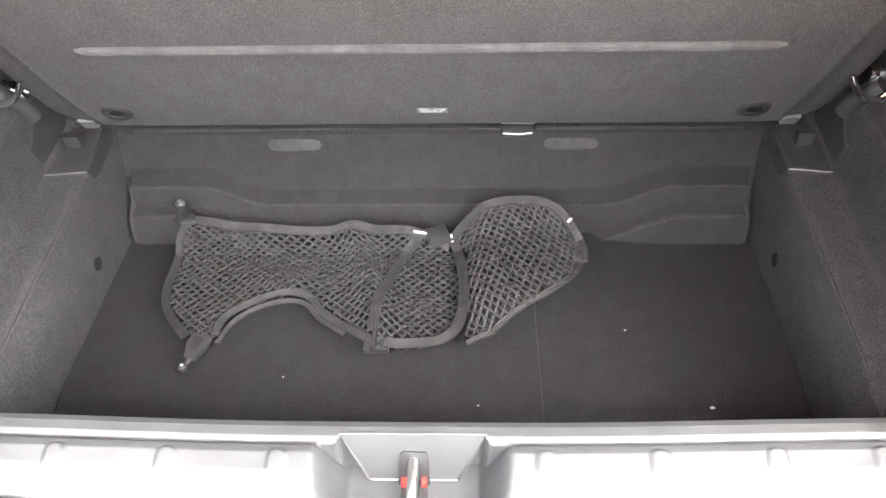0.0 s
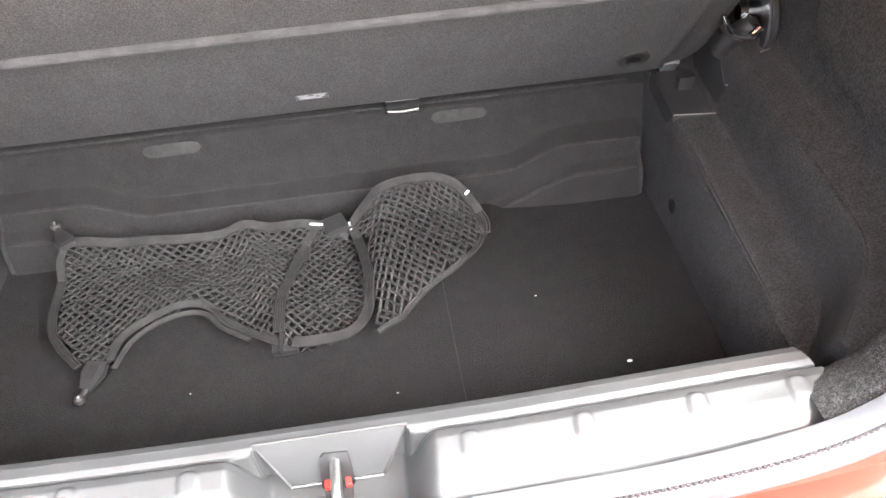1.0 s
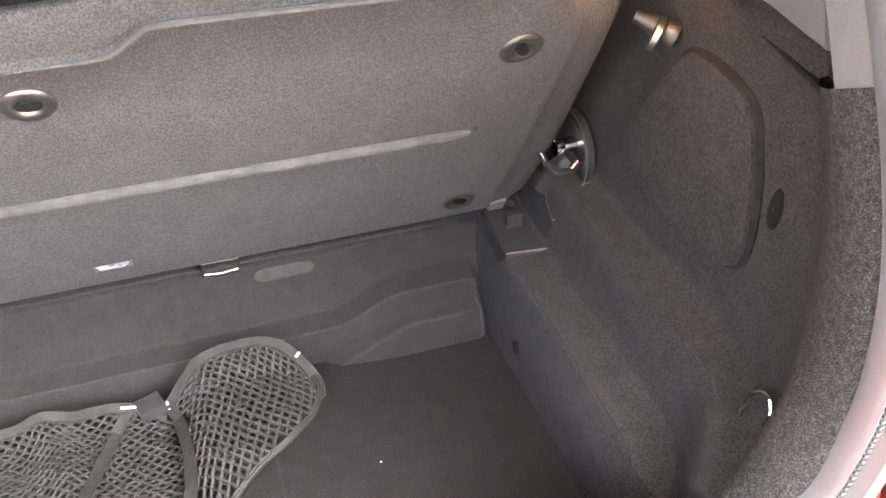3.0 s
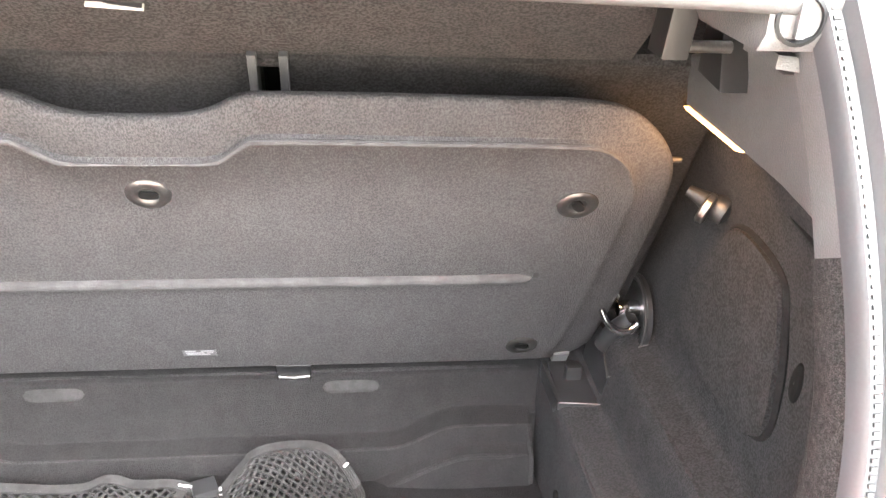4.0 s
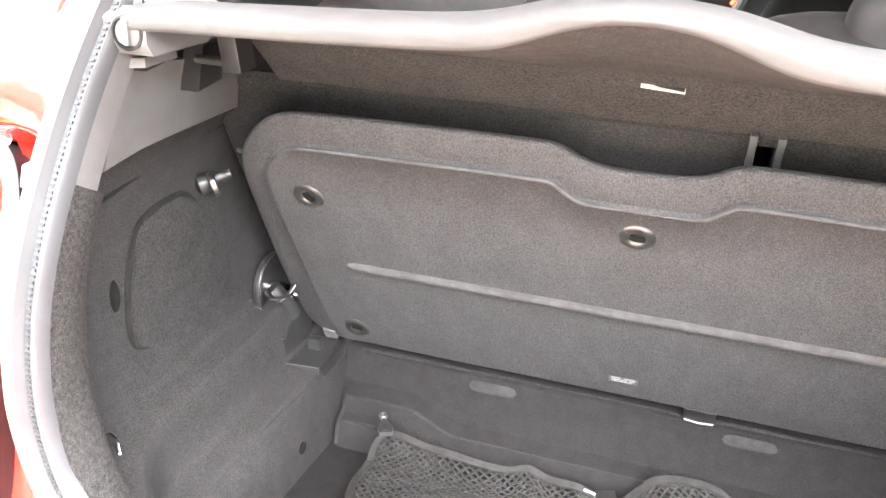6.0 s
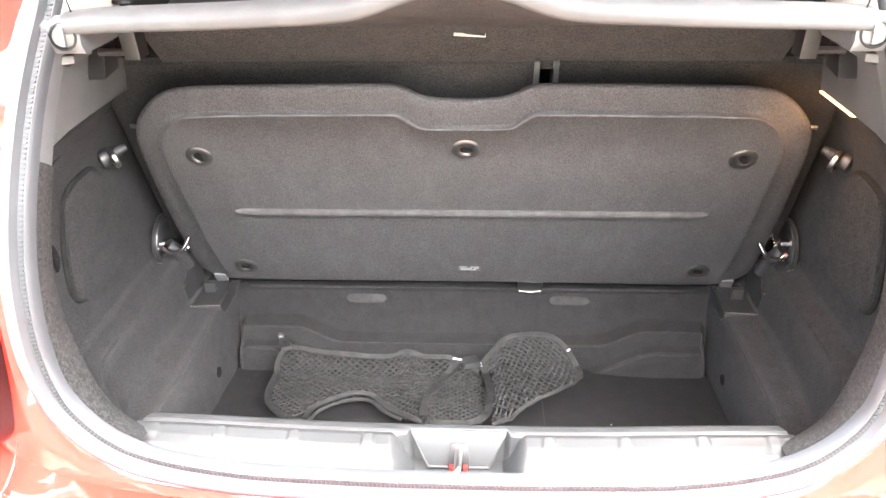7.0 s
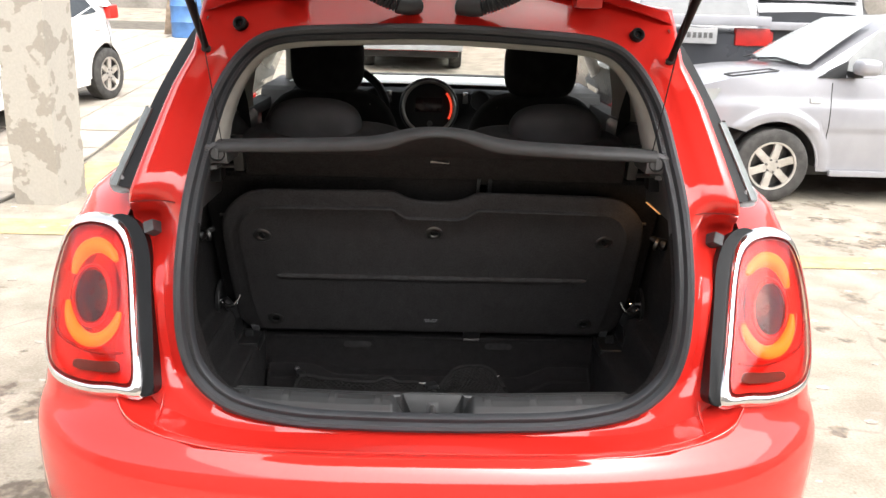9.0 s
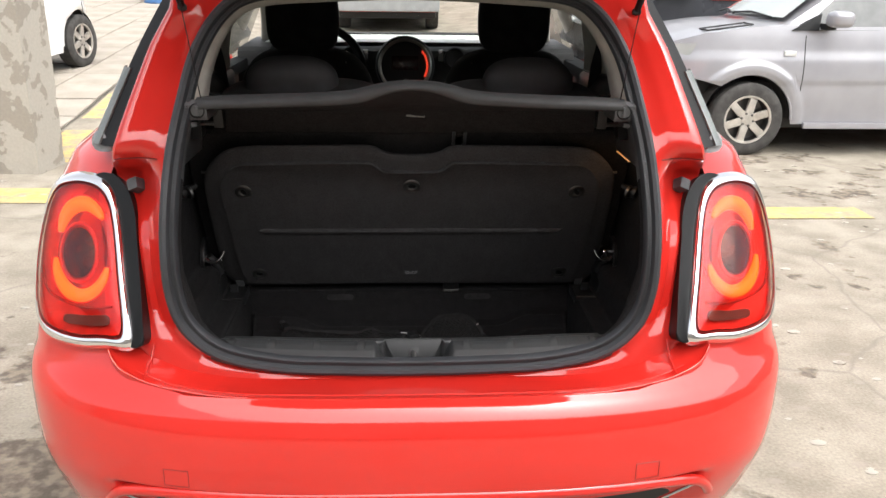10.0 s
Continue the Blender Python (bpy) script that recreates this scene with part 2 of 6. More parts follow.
def ground_material():
    m = material("old_concrete_ground", (0.310, 0.276, 0.222), 0.9, var=0.26, scale=4.0, grain=90, bump=0.5, depth=0.005, col2=(0.265, 0.232, 0.182))
    n, l = m.node_tree.nodes, m.node_tree.links
    b = n["Principled BSDF"]
    tc = n.new("ShaderNodeTexCoord")
    under = b.inputs["Base Color"].links[0].from_socket
    # damp dark stains
    st = n.new("ShaderNodeTexNoise")
    st.inputs["Scale"].default_value, st.inputs["Detail"].default_value = 2.3, 10
    rm = n.new("ShaderNodeMapRange")
    rm.inputs["From Min"].default_value, rm.inputs["From Max"].default_value = 0.64, 0.70
    # more dried mud round two worn places
    near = []
    for at, r, gain in MUD:
        far = n.new("ShaderNodeVectorMath")
        far.operation = "DISTANCE"
        far.inputs[1].default_value = at
        l.new(tc.outputs["Object"], far.inputs[0])
        fade = n.new("ShaderNodeMapRange")
        fade.inputs["From Min"].default_value, fade.inputs["From Max"].default_value = r, 0.0
        fade.inputs["To Max"].default_value = gain
        l.new(far.outputs["Value"], fade.inputs["Value"])
        near.append(fade.outputs[0])
    sums = st.outputs["Fac"]
    for s in near:
        plus = n.new("ShaderNodeMath")
        l.new(sums, plus.inputs[0])
        l.new(s, plus.inputs[1])
        sums = plus.outputs[0]
    # ragged edges and lighter dry crumbs inside the stains
    crumb = n.new("ShaderNodeTexNoise")
    crumb.inputs["Scale"].default_value, crumb.inputs["Detail"].default_value = 11.0, 9
    l.new(tc.outputs["Object"], crumb.inputs["Vector"])
    ragged = n.new("ShaderNodeMath")
    ragged.operation = "MULTIPLY_ADD"
    ragged.inputs[1].default_value = 0.55
    l.new(crumb.outputs["Fac"], ragged.inputs[0])
    l.new(sums, ragged.inputs[2])
    shift = n.new("ShaderNodeMath")
    shift.operation = "SUBTRACT"
    shift.inputs[1].default_value = 0.275
    l.new(ragged.outputs[0], shift.inputs[0])
    sums = shift.outputs[0]
    dry = n.new("ShaderNodeMapRange")
    dry.inputs["From Min"].default_value, dry.inputs["From Max"].default_value = 0.42, 0.62
    flake = n.new("ShaderNodeTexNoise")
    flake.inputs["Scale"].default_value, flake.inputs["Detail"].default_value = 19.0, 8
    l.new(tc.outputs["Object"], flake.inputs["Vector"])
    l.new(flake.outputs["Fac"], dry.inputs["Value"])
    mud = n.new("ShaderNodeMix")
    mud.data_type = "RGBA"
    mud.inputs["A"].default_value, mud.inputs["B"].default_value = (0.065, 0.050, 0.037, 1), (0.185, 0.148, 0.110, 1)
    l.new(dry.outputs[0], mud.inputs["Factor"])
    dark = n.new("ShaderNodeMix")
    dark.data_type = "RGBA"
    l.new(mud.outputs["Result"], dark.inputs["B"])
    fac = n.new("ShaderNodeMath")
    fac.operation = "MULTIPLY"
    fac.inputs[1].default_value = 0.88
    l.new(tc.outputs["Object"], st.inputs["Vector"])
    l.new(sums, rm.inputs["Value"])
    l.new(rm.outputs[0], fac.inputs[0])
    l.new(fac.outputs[0], dark.inputs["Factor"])
    # small stamped dents, row on row
    wide = n.new("ShaderNodeMapping")
    wide.inputs["Scale"].default_value = (3.6, 6.5, 1.0)
    dents = n.new("ShaderNodeTexVoronoi")
    dents.voronoi_dimensions = "2D"
    dents.inputs["Scale"].default_value, dents.inputs["Randomness"].default_value = 1.0, 0.75
    l.new(tc.outputs["Object"], wide.inputs["Vector"])
    l.new(wide.outputs[0], dents.inputs["Vector"])
    hole = n.new("ShaderNodeMapRange")
    hole.inputs["From Min"].default_value, hole.inputs["From Max"].default_value = 0.06, 0.13
    hole.inputs["To Min"].default_value, hole.inputs["To Max"].default_value = 0.60, 0.0
    l.new(dents.outputs["Distance"], hole.inputs["Value"])
    dent = n.new("ShaderNodeMix")
    dent.data_type = "RGBA"
    dent.inputs["B"].default_value = (0.25, 0.22, 0.185, 1)
    l.new(hole.outputs[0], dent.inputs["Factor"])
    l.new(under, dent.inputs["A"])
    l.new(dent.outputs["Result"], dark.inputs["A"])
    # cracks
    vo = n.new("ShaderNodeTexVoronoi")
    vo.feature = "DISTANCE_TO_EDGE"
    vo.inputs["Scale"].default_value = 0.55
    wob = n.new("ShaderNodeTexNoise")
    wob.inputs["Scale"].default_value = 2.5
    add = n.new("ShaderNodeMix")
    add.data_type = "RGBA"
    add.inputs["Factor"].default_value = 0.16
    l.new(tc.outputs["Object"], wob.inputs["Vector"])
    l.new(tc.outputs["Object"], add.inputs["A"])
    l.new(wob.outputs["Color"], add.inputs["B"])
    l.new(add.outputs["Result"], vo.inputs["Vector"])
    cr = n.new("ShaderNodeMapRange")
    cr.inputs["From Min"].default_value, cr.inputs["From Max"].default_value = 0.0, 0.006
    cr.inputs["To Min"].default_value, cr.inputs["To Max"].default_value = 0.55, 0.0
    l.new(vo.outputs["Distance"], cr.inputs["Value"])
    crack = n.new("ShaderNodeMix")
    crack.data_type = "RGBA"
    crack.inputs["B"].default_value = (0.15, 0.13, 0.11, 1)
    l.new(cr.outputs[0], crack.inputs["Factor"])
    l.new(dark.outputs["Result"], crack.inputs["A"])
    l.new(crack.outputs["Result"], b.inputs["Base Color"])
    return m


GROUND = ground_material()

# ---- building helpers ----
def thing(name, label, category, at=(0, 0, 0), group="", kind=""):
    ob = new(name)
    ob.empty_display_size = 0.1
    ob.matrix_basis = Matrix.Translation(at)
    return tagged(ob, label, category, group, kind)


def place(name, bm, mat, smooth=True, angle=40):
    me = bpy.data.meshes.new(name)
    bmesh.ops.recalc_face_normals(bm, faces=bm.faces[:])
    bm.to_mesh(me)
    bm.free()
    me.materials.append(mat)
    if smooth:
        me.shade_smooth()
        me.set_sharp_from_angle(angle=radians(angle))
    return new(name, me)


def part(name, bm, mat, parent, label="", smooth=True, angle=40):
    ob = place(name, bm, mat, smooth, angle)
    ob.parent = parent
    base = Matrix.Identity(4)
    p = parent
    while p is not None:
        base = p.matrix_basis if p.parent is None else base
        p = p.parent
    if parent.parent is None:
        ob.matrix_parent_inverse = base.inverted()
    if label:
        ob["label"] = label
    return ob


def box(x0, x1, y0, y1, z0, z1, bevel=0.0, bm=None, segs=2):
    own = bmesh.new()
    bmesh.ops.create_cube(own, size=1)
    for v in own.verts:
        v.co = Vector(((x0 + x1) / 2 + v.co.x * (x1 - x0), (y0 + y1) / 2 + v.co.y * (y1 - y0), (z0 + z1) / 2 + v.co.z * (z1 - z0)))
    if bevel:
        bmesh.ops.bevel(own, geom=own.edges[:], offset=bevel, segments=segs, affect="EDGES", profile=0.7)
    return join(bm, own)


def join(bm, own):
    if bm is None:
        return own
    me = bpy.data.meshes.new("tmp")
    own.to_mesh(me)
    own.free()
    bm.from_mesh(me)
    bpy.data.meshes.remove(me)
    return bm


def moved(bm, m):
    bmesh.ops.transform(bm, matrix=m, verts=bm.verts[:])
    return bm


def loft(rings, closed=False, cap=False, bm=None):
    """Faces between rings of equal length; closed joins each ring's ends."""
    bm = bm or bmesh.new()
    vs = [[bm.verts.new(p) for p in r] for r in rings]
    n = len(vs[0])
    for a, b in zip(vs, vs[1:]):
        for i in range(n if closed else n - 1):
            j = (i + 1) % n
            q = [a[i], a[j], b[j], b[i]]
            if len({tuple(round(c, 6) for c in v.co) for v in q}) > 2:
                try:
                    bm.faces.new(q)
                except ValueError:
                    pass
    if cap and closed:
        for r in (vs[0], vs[-1]):
            try:
                bm.faces.new(r)
            except ValueError:
                pass
    return bm


def grid(f, nu, nv, bm=None):
    return loft([[f(u / nu, v / nv) for v in range(nv + 1)] for u in range(nu + 1)], bm=bm)


def tube(points, r, segs=8, closed=False, bm=None, cap=True):
    pts = [Vector(p) for p in points]
    n = len(pts)
    rings, side = [], None
    for i, p in enumerate(pts):
        a = pts[(i - 1) % n] if (closed or i) else p
        b = pts[(i + 1) % n] if (closed or i < n - 1) else p
        t = (b - a).normalized()
        if side is None:
            side = t.orthogonal().normalized()
        side = (side - t * side.dot(t)).normalized()
        up = t.cross(side)
        rad = r(i / max(1, n - 1)) if callable(r) else r
        rings.append([p + rad * (math.cos(k / segs * math.tau) * side + math.sin(k / segs * math.tau) * up) for k in range(segs)])
    if closed:
        rings.append(rings[0])
    bm = loft(rings, closed=True, cap=cap and not closed, bm=bm)
    if closed:
        bmesh.ops.remove_doubles(bm, verts=bm.verts[:], dist=1e-6)
    return bm


def lathe(profile, m, segs=28, bm=None):
    """profile: (radius, height) pairs, turned about the local z of m."""
    rings = [[m @ Vector((r * math.cos(k / segs * math.tau), r * math.sin(k / segs * math.tau), h)) for k in range(segs)] for r, h in profile]
    bm = loft(rings, closed=True, bm=bm)
    return bm


def slab(outline, back, front, bevel=0.0, bm=None, segs=2):
    """A plate from an outline: back(p) and front(p) turn its 2D points into places."""
    own = bmesh.new()
    a = [own.verts.new(back(p)) for p in outline]
    b = [own.verts.new(front(p)) for p in outline]
    own.faces.new(a)
    top = own.faces.new(b)
    n = len(outline)
    for i in range(n):
        own.faces.new((a[i], a[(i + 1) % n], b[(i + 1) % n], b[i]))
    if bevel:
        bmesh.ops.bevel(own, geom=list(top.edges), offset=bevel, segments=segs, affect="EDGES", profile=0.6)
    return join(bm, own)


def curve(points, n, closed=False):
    """A smooth line through the points, n places evenly along it."""
    P = [np.array(p, float) for p in points]
    m = len(P)
    dense = []
    for i in range(m if closed else m - 1):
        if closed:
            p0, p1, p2, p3 = P[i - 1], P[i], P[(i + 1) % m], P[(i + 2) % m]
        else:
            p0, p1, p2, p3 = P[max(i - 1, 0)], P[i], P[i + 1], P[min(i + 2, m - 1)]
        for k in range(24):
            t = k / 24
            dense.append(0.5 * (2 * p1 + (p2 - p0) * t + (2 * p0 - 5 * p1 + 4 * p2 - p3) * t * t + (3 * p1 - p0 - 3 * p2 + p3) * t ** 3))
    dense.append(P[0] if closed else P[-1])
    D = np.array(dense)
    s = np.r_[0, np.cumsum(np.linalg.norm(np.diff(D, axis=0), axis=1))]
    q = np.linspace(0, s[-1], n + 1 if closed else n)
    out = np.stack([np.interp(q, s, D[:, k]) for k in range(D.shape[1])], axis=1)
    return [tuple(p) for p in (out[:-1] if closed else out)]


def mirror_x(bm):
    m = bm.copy()
    for v in m.verts:
        v.co.x = -v.co.x
    return m


def lerp(z, zs, vs):
    return float(np.interp(z, zs, vs))


def smooth_step(a, b, t):
    t = min(1, max(0, (t - a) / (b - a)))
    return t * t * (3 - 2 * t)

# ---- the red hatchback: shell and boot ----
car = thing("hatchback_car", "glossy red hatchback car with its tailgate open, parked on concrete", "car", (0, 2.0, 0))

SEAL_HALF = [(0, 0.654), (0.146, 0.656), (0.292, 0.664), (0.412, 0.693), (0.480, 0.751), (0.506, 0.823), (0.512, 0.921), (0.511, 1.010),
             (0.506, 1.106), (0.490, 1.203), (0.468, 1.306), (0.422, 1.386), (0.356, 1.425), (0.217, 1.438), (0, 1.445)]
MOUTH_Z = [0.50, 0.60, 0.90, 1.00, 1.06, 1.19, 1.44, 1.60]
MOUTH_Y = [0.165, 0.170, 0.185, 0.215, 0.25, 0.32, 0.50, 0.60]


def mouth(z):
    return sum(lerp(z + d, MOUTH_Z, MOUTH_Y) for d in (-0.04, -0.02, 0, 0.02, 0.04)) / 5


LOOP = curve(SEAL_HALF + [(-x, z) for x, z in SEAL_HALF[-2:0:-1]], 240, closed=True)


def sweep(profile, keep=None, bm=None, scale=None):
    """Sweeps (outward, rearward) pairs along the boot's mouth."""
    rings, n = [], len(LOOP)
    for i, (x, z) in enumerate(LOOP):
        (xa, za), (xb, zb) = LOOP[i - 1], LOOP[(i + 1) % n]
        t = Vector((xb - xa, mouth(zb) - mouth(za), zb - za)).normalized()
        out = Vector((zb - za, 0, -(xb - xa))).normalized()
        rear = t.cross(out).normalized()
        if rear.y > 0:
            rear = -rear
        p = Vector((x, mouth(z), z))
        pr = profile(x, z) if callable(profile) else profile
        rings.append([p + out * a + rear * b for a, b in pr])
    if keep is None:
        return loft(rings + [rings[0]], bm=bm)
    runs, run = [], []
    order = list(range(n)) + [0]
    for i in order:
        if keep(*LOOP[i]):
            run.append(rings[i])
        elif run:
            runs.append(run)
            run = []
    if run:
        runs.append(run)
    for r in runs:
        if len(r) > 1:
            bm = loft(r, bm=bm)
    return bm


# rubber seal round the mouth
seal = part("door_seal", sweep([(0.002, -0.012), (0.0115, -0.008), (0.0140, 0.003), (0.0115, 0.011), (0.0045, 0.0150), (-0.003, 0.0125), (-0.006, 0.0065),
                                (-0.008, 0.003), (-0.0165, 0.004), (-0.0200, 0.000), (-0.0215, -0.014)]), RUBBER, car, "grey-black rubber seal")
ribs = bmesh.new()
RIB = curve([(x, z) for x, z in LOOP], 600, closed=True)
for i, (x, z) in enumerate(RIB):
    (xa, za), (xb, zb) = RIB[i - 1], RIB[(i + 1) % len(RIB)]
    t = Vector((xb - xa, mouth(zb) - mouth(za), zb - za)).normalized()
    out = Vector((zb - za, 0, -(xb - xa))).normalized()
    rear = t.cross(out).normalized()
    rear = -rear if rear.y > 0 else rear
    c = Vector((x, mouth(z), z)) - out * 0.0125 + rear * 0.0042
    vs = [ribs.verts.new(c + t * a * 0.0014 + out * b * 0.0022 + rear * h) for h in (-0.001, 0.0012) for a, b in ((-1, -1), (1, -1), (1, 1), (-1, 1))]
    for f in ((4, 5, 6, 7), (0, 1, 5, 4), (1, 2, 6, 5), (2, 3, 7, 6), (3, 0, 4, 7)):
        ribs.faces.new([vs[k] for k in f])
tagged(part("seal_ribs", ribs, RUBBER_RIB, seal, "row of small rubber ribs"), kind="stuff")

# carpeted jamb inside the seal
JAMB = [(-0.018, -0.004), (-0.0225, -0.015), (-0.0245, -0.036), (-0.0225, -0.058), (-0.014, -0.071), (0.004, -0.079), (0.062, -0.088)]
JAMB_HIGH = [(-0.018, -0.004), (-0.022, -0.025), (-0.016, -0.058), (0.000, -0.085), (0.022, -0.112), (0.045, -0.140), (0.072, -0.152)]


def jamb_profile(x, z):
    low = 1 - smooth_step(0.695, 0.790, z)
    flare = smooth_step(0.80, 0.94, z)
    return [((a + 0.020 * low * min(1, -b / 0.06)) * (1 - flare) + c * flare, b * (1 - flare) + d * flare) for (a, b), (c, d) in zip(JAMB, JAMB_HIGH)]


for sgn in (1, -1):
    part("jamb_carpet", sweep(jamb_profile, lambda x, z: 0.683 < z < 1.065 and x * sgn > 0.404), CARPET_COARSE, car, "coarse dark grey carpet jamb", angle=60)
    part("jamb_trim", sweep([(-0.018, -0.004), (-0.021, -0.02), (-0.018, -0.05), (0.0, -0.06)], lambda x, z: 1.060 <= z < 1.225 and x * sgn > 0), GREY_PLASTIC, car, "grey plastic pillar trim")
part("pillar_cover", sweep(lambda x, z: [(-0.018, -0.004), (-0.030, -0.018), (-0.034, -0.05), (-0.034 + 0.022 * lerp(z, [1.2, 1.45], [0.2, 1]), -lerp(z, [1.2, 1.30, 1.40], [0.07, 0.18, 0.34]))], lambda x, z: z >= 1.205), BEIGE, car, "pale beige roof and pillar lining")

# boot floor
FLOOR_Y, FLOOR_Z, FLOOR_RISE = 0.72, 0.455, 0.13


def floor_z(y):
    return FLOOR_Z + FLOOR_RISE * (FLOOR_Y - y)


def floor_patch(x0, x1):
    def f(u, v):
        y = 0.20 + v * 0.56
        w = lerp(y, [0.2, 0.45, 0.72, 0.76], [0.425, 0.449, 0.466, 0.468])
        x = max(-w, min(w, x0 + (x1 - x0) * u))
        return (x, y, floor_z(y) + 0.0012 * noise.noise(Vector((x * 6, y * 6, 1))))
    return f


part("boot_floor", grid(floor_patch(-0.47, 0.1357), 60, 40), CARPET, car, "dark grey carpeted boot floor")
part("floor_flap", grid(floor_patch(0.1365, 0.47), 40, 40), CARPET, car, "dark grey carpet floor flap with a fine seam")
part("floor_pan", box(-0.6, 0.6, 0.17, 0.9, 0.40, 0.44), BLACK, car)


# moulded carpet wall at the boot's front end
def wall_step(a):
    """Height of the stepped foot over the floor, higher towards the sides."""
    return 0.050 + 0.031 * smooth_step(0.245, 0.345, a)


def back_wall(u, v):
    x = -0.475 + 0.95 * u
    a = abs(x)
    rise = smooth_step(0.245, 0.345, a)
    h1 = wall_step(a)
    z = FLOOR_Z - 0.01 + v * 0.168
    h = z - FLOOR_Z
    y = 0.768 + 0.052 * smooth_step(-0.02, 0.19, h)
    lower = 1 - smooth_step(h1 - 0.007, h1 + 0.004, h)
    ends = 1 - smooth_step(0.446, 0.452, a)
    y -= (0.026 + 0.006 * rise) * lower * (0.2 + 0.8 * ends)
    # a lower fold that climbs from the floor towards the corners
    h2 = -0.012 + 0.060 * smooth_step(0.19, 0.36, a)
    y -= (0.016 * (1 - smooth_step(h2 - 0.005, h2 + 0.005, h)) + 0.005 * smooth_step(0.20, 0.30, a) * (1 - smooth_step(h2 - 0.02, h2 + 0.02, h))) * ends
    y += 0.026 * smooth_step(0.130, 0.138, h)
    y += 0.0012 * noise.noise(Vector((x * 18, z * 30, 2)))
    return (x, y, z)


part("boot_front_wall", grid(back_wall, 240, 150), MOULDED, car, "moulded dark carpet wall with a stepped foot", angle=70)

# Paler beads: wear and the edge highlight, both put into the colour.
for h0, x0, x1, rr in ((0.133, -0.44, 0.44, 0.0034), (None, -0.445, 0.445, 0.0026)):
    line = []
    for x in np.linspace(x0, x1, 160):
        h = h0 if h0 else wall_step(abs(x)) - 0.006
        p = back_wall((x + 0.475) / 0.95, (h + 0.01) / 0.168)
        line.append((p[0], p[1] + 0.0012, p[2]))
    part("worn_edge", tube(line, lambda t: rr * (0.75 + 0.25 * math.sin(9 * t + 1)), 8), WORN_LIT_MOULDED, car, "rounded carpet edge")

# Upright ends and lower folds carry the same painted highlight.
for sgn in (1, -1):
    upright = [back_wall((sgn * 0.4455 + 0.475) / 0.95, (h + 0.01) / 0.168) for h in np.linspace(0.004, wall_step(0.45) - 0.006, 14)]
    part("worn_edge", tube([(x, y + 0.0014, z) for x, y, z in upright], 0.0036, 8), WORN_LIT_MOULDED, car, "rounded carpet edge")
    fold = []
    for a in np.linspace(0.235, 0.440, 40):
        h = -0.012 + 0.060 * smooth_step(0.19, 0.36, a) - 0.004
        p = back_wall((sgn * a + 0.475) / 0.95, (h + 0.01) / 0.168)
        fold.append((p[0], p[1] + 0.0016, p[2]))
    part("worn_edge", tube(fold, lambda t: 0.0040 * min(1, 0.35 + 4 * min(t, 1 - t)), 8), WORN_LIT_MOULDED, car, "worn carpet fold with its highlight painted paler")

for px in (-0.205, 0.195):
    def pad(u, v):
        a = (u - 0.5) * 2
        hh = 0.1165 + 0.0085 * (v - 0.5) * 2 * (1 - abs(a) ** 6) ** 0.5
        p = back_wall((px + 0.040 * a + 0.475) / 0.95, (hh + 0.01) / 0.168)
        return (p[0], p[1] - 0.0012 * (1 - abs(a) ** 6) * (1 - abs(2 * v - 1) ** 4) - 0.0004, p[2])
    part("worn_pad", grid(pad, 24, 8), PAD, car, "paler patch of carpet")

# stepped side linings with their ledges
SIDE = [(0.457, 0.44), (0.459, 0.50), (0.463, 0.57), (0.4655, 0.592), (0.470, 0.601), (0.478, 0.6045), (0.498, 0.6055), (0.512, 0.6065), (0.520, 0.610), (0.5245, 0.620),
        (0.529, 0.655), (0.532, 0.678), (0.536, 0.689), (0.544, 0.6955), (0.558, 0.6985), (0.570, 0.702), (0.577, 0.711), (0.580, 0.735), (0.582, 0.85), (0.578, 0.96),
        (0.566, 1.015), (0.552, 1.032), (0.538, 1.041), (0.526, 1.052)]


def side_lining(u, v):
    k = v * (len(SIDE) - 1)
    i = min(int(k), len(SIDE) - 2)
    t = k - i
    x = SIDE[i][0] * (1 - t) + SIDE[i + 1][0] * t
    z = SIDE[i][1] * (1 - t) + SIDE[i + 1][1] * t
    y0 = lerp(z, [0.44, 0.66, 0.76, 0.90, 1.06], [0.255, 0.255, 0.262, 0.285, 0.335])
    y = y0 + (0.86 - y0) * u
    # the ledges' risers curl in towards the sill
    end = max(0, (0.415 - y) / 0.150)
    x = max(min(x, 0.462), x - lerp(z, [0.60, 0.61, 0.66, 0.69, 0.72, 0.80], [0.06, 0.100, 0.100, 0.085, 0.060, 0.0]) * end ** 2.0)
    x += lerp(y, [0.25, 0.45, 0.72], [-0.018, -0.008, 0]) * (1 - smooth_step(0.55, 0.60, z))
    x -= 0.036 * (max(0, 0.37 - y) / 0.10) ** 1.5 * smooth_step(0.72, 0.80, z)
    x += 0.0006 * noise.noise(Vector((y * 9, z * 9, 3)))
    return (x, y, z)


for sgn, nm in ((1, "right"), (-1, "left")):
    bm = grid(side_lining, 72, 92)
    if sgn < 0:
        bm = mirror_x(bm)
    part("side_lining", bm, LINING, car, "dark carpet side lining with stepped ledges", angle=70)

# rounded beads along the ledges' edges, in the lining's own colour
for sgn in (1, -1):
    for x0, z0, y0, y1, rr in ((0.4700, 0.5995, 0.30, 0.70, 0.0032), (0.5405, 0.6905, 0.33, 0.69, 0.0042)):
        line = []
        for y in np.linspace(y0, y1, 30):
            end = max(0, (0.415 - y) / 0.150)
            line.append((sgn * (x0 - (0.018 if z0 < 0.65 else 0.085) * end ** 2.0), y, z0))
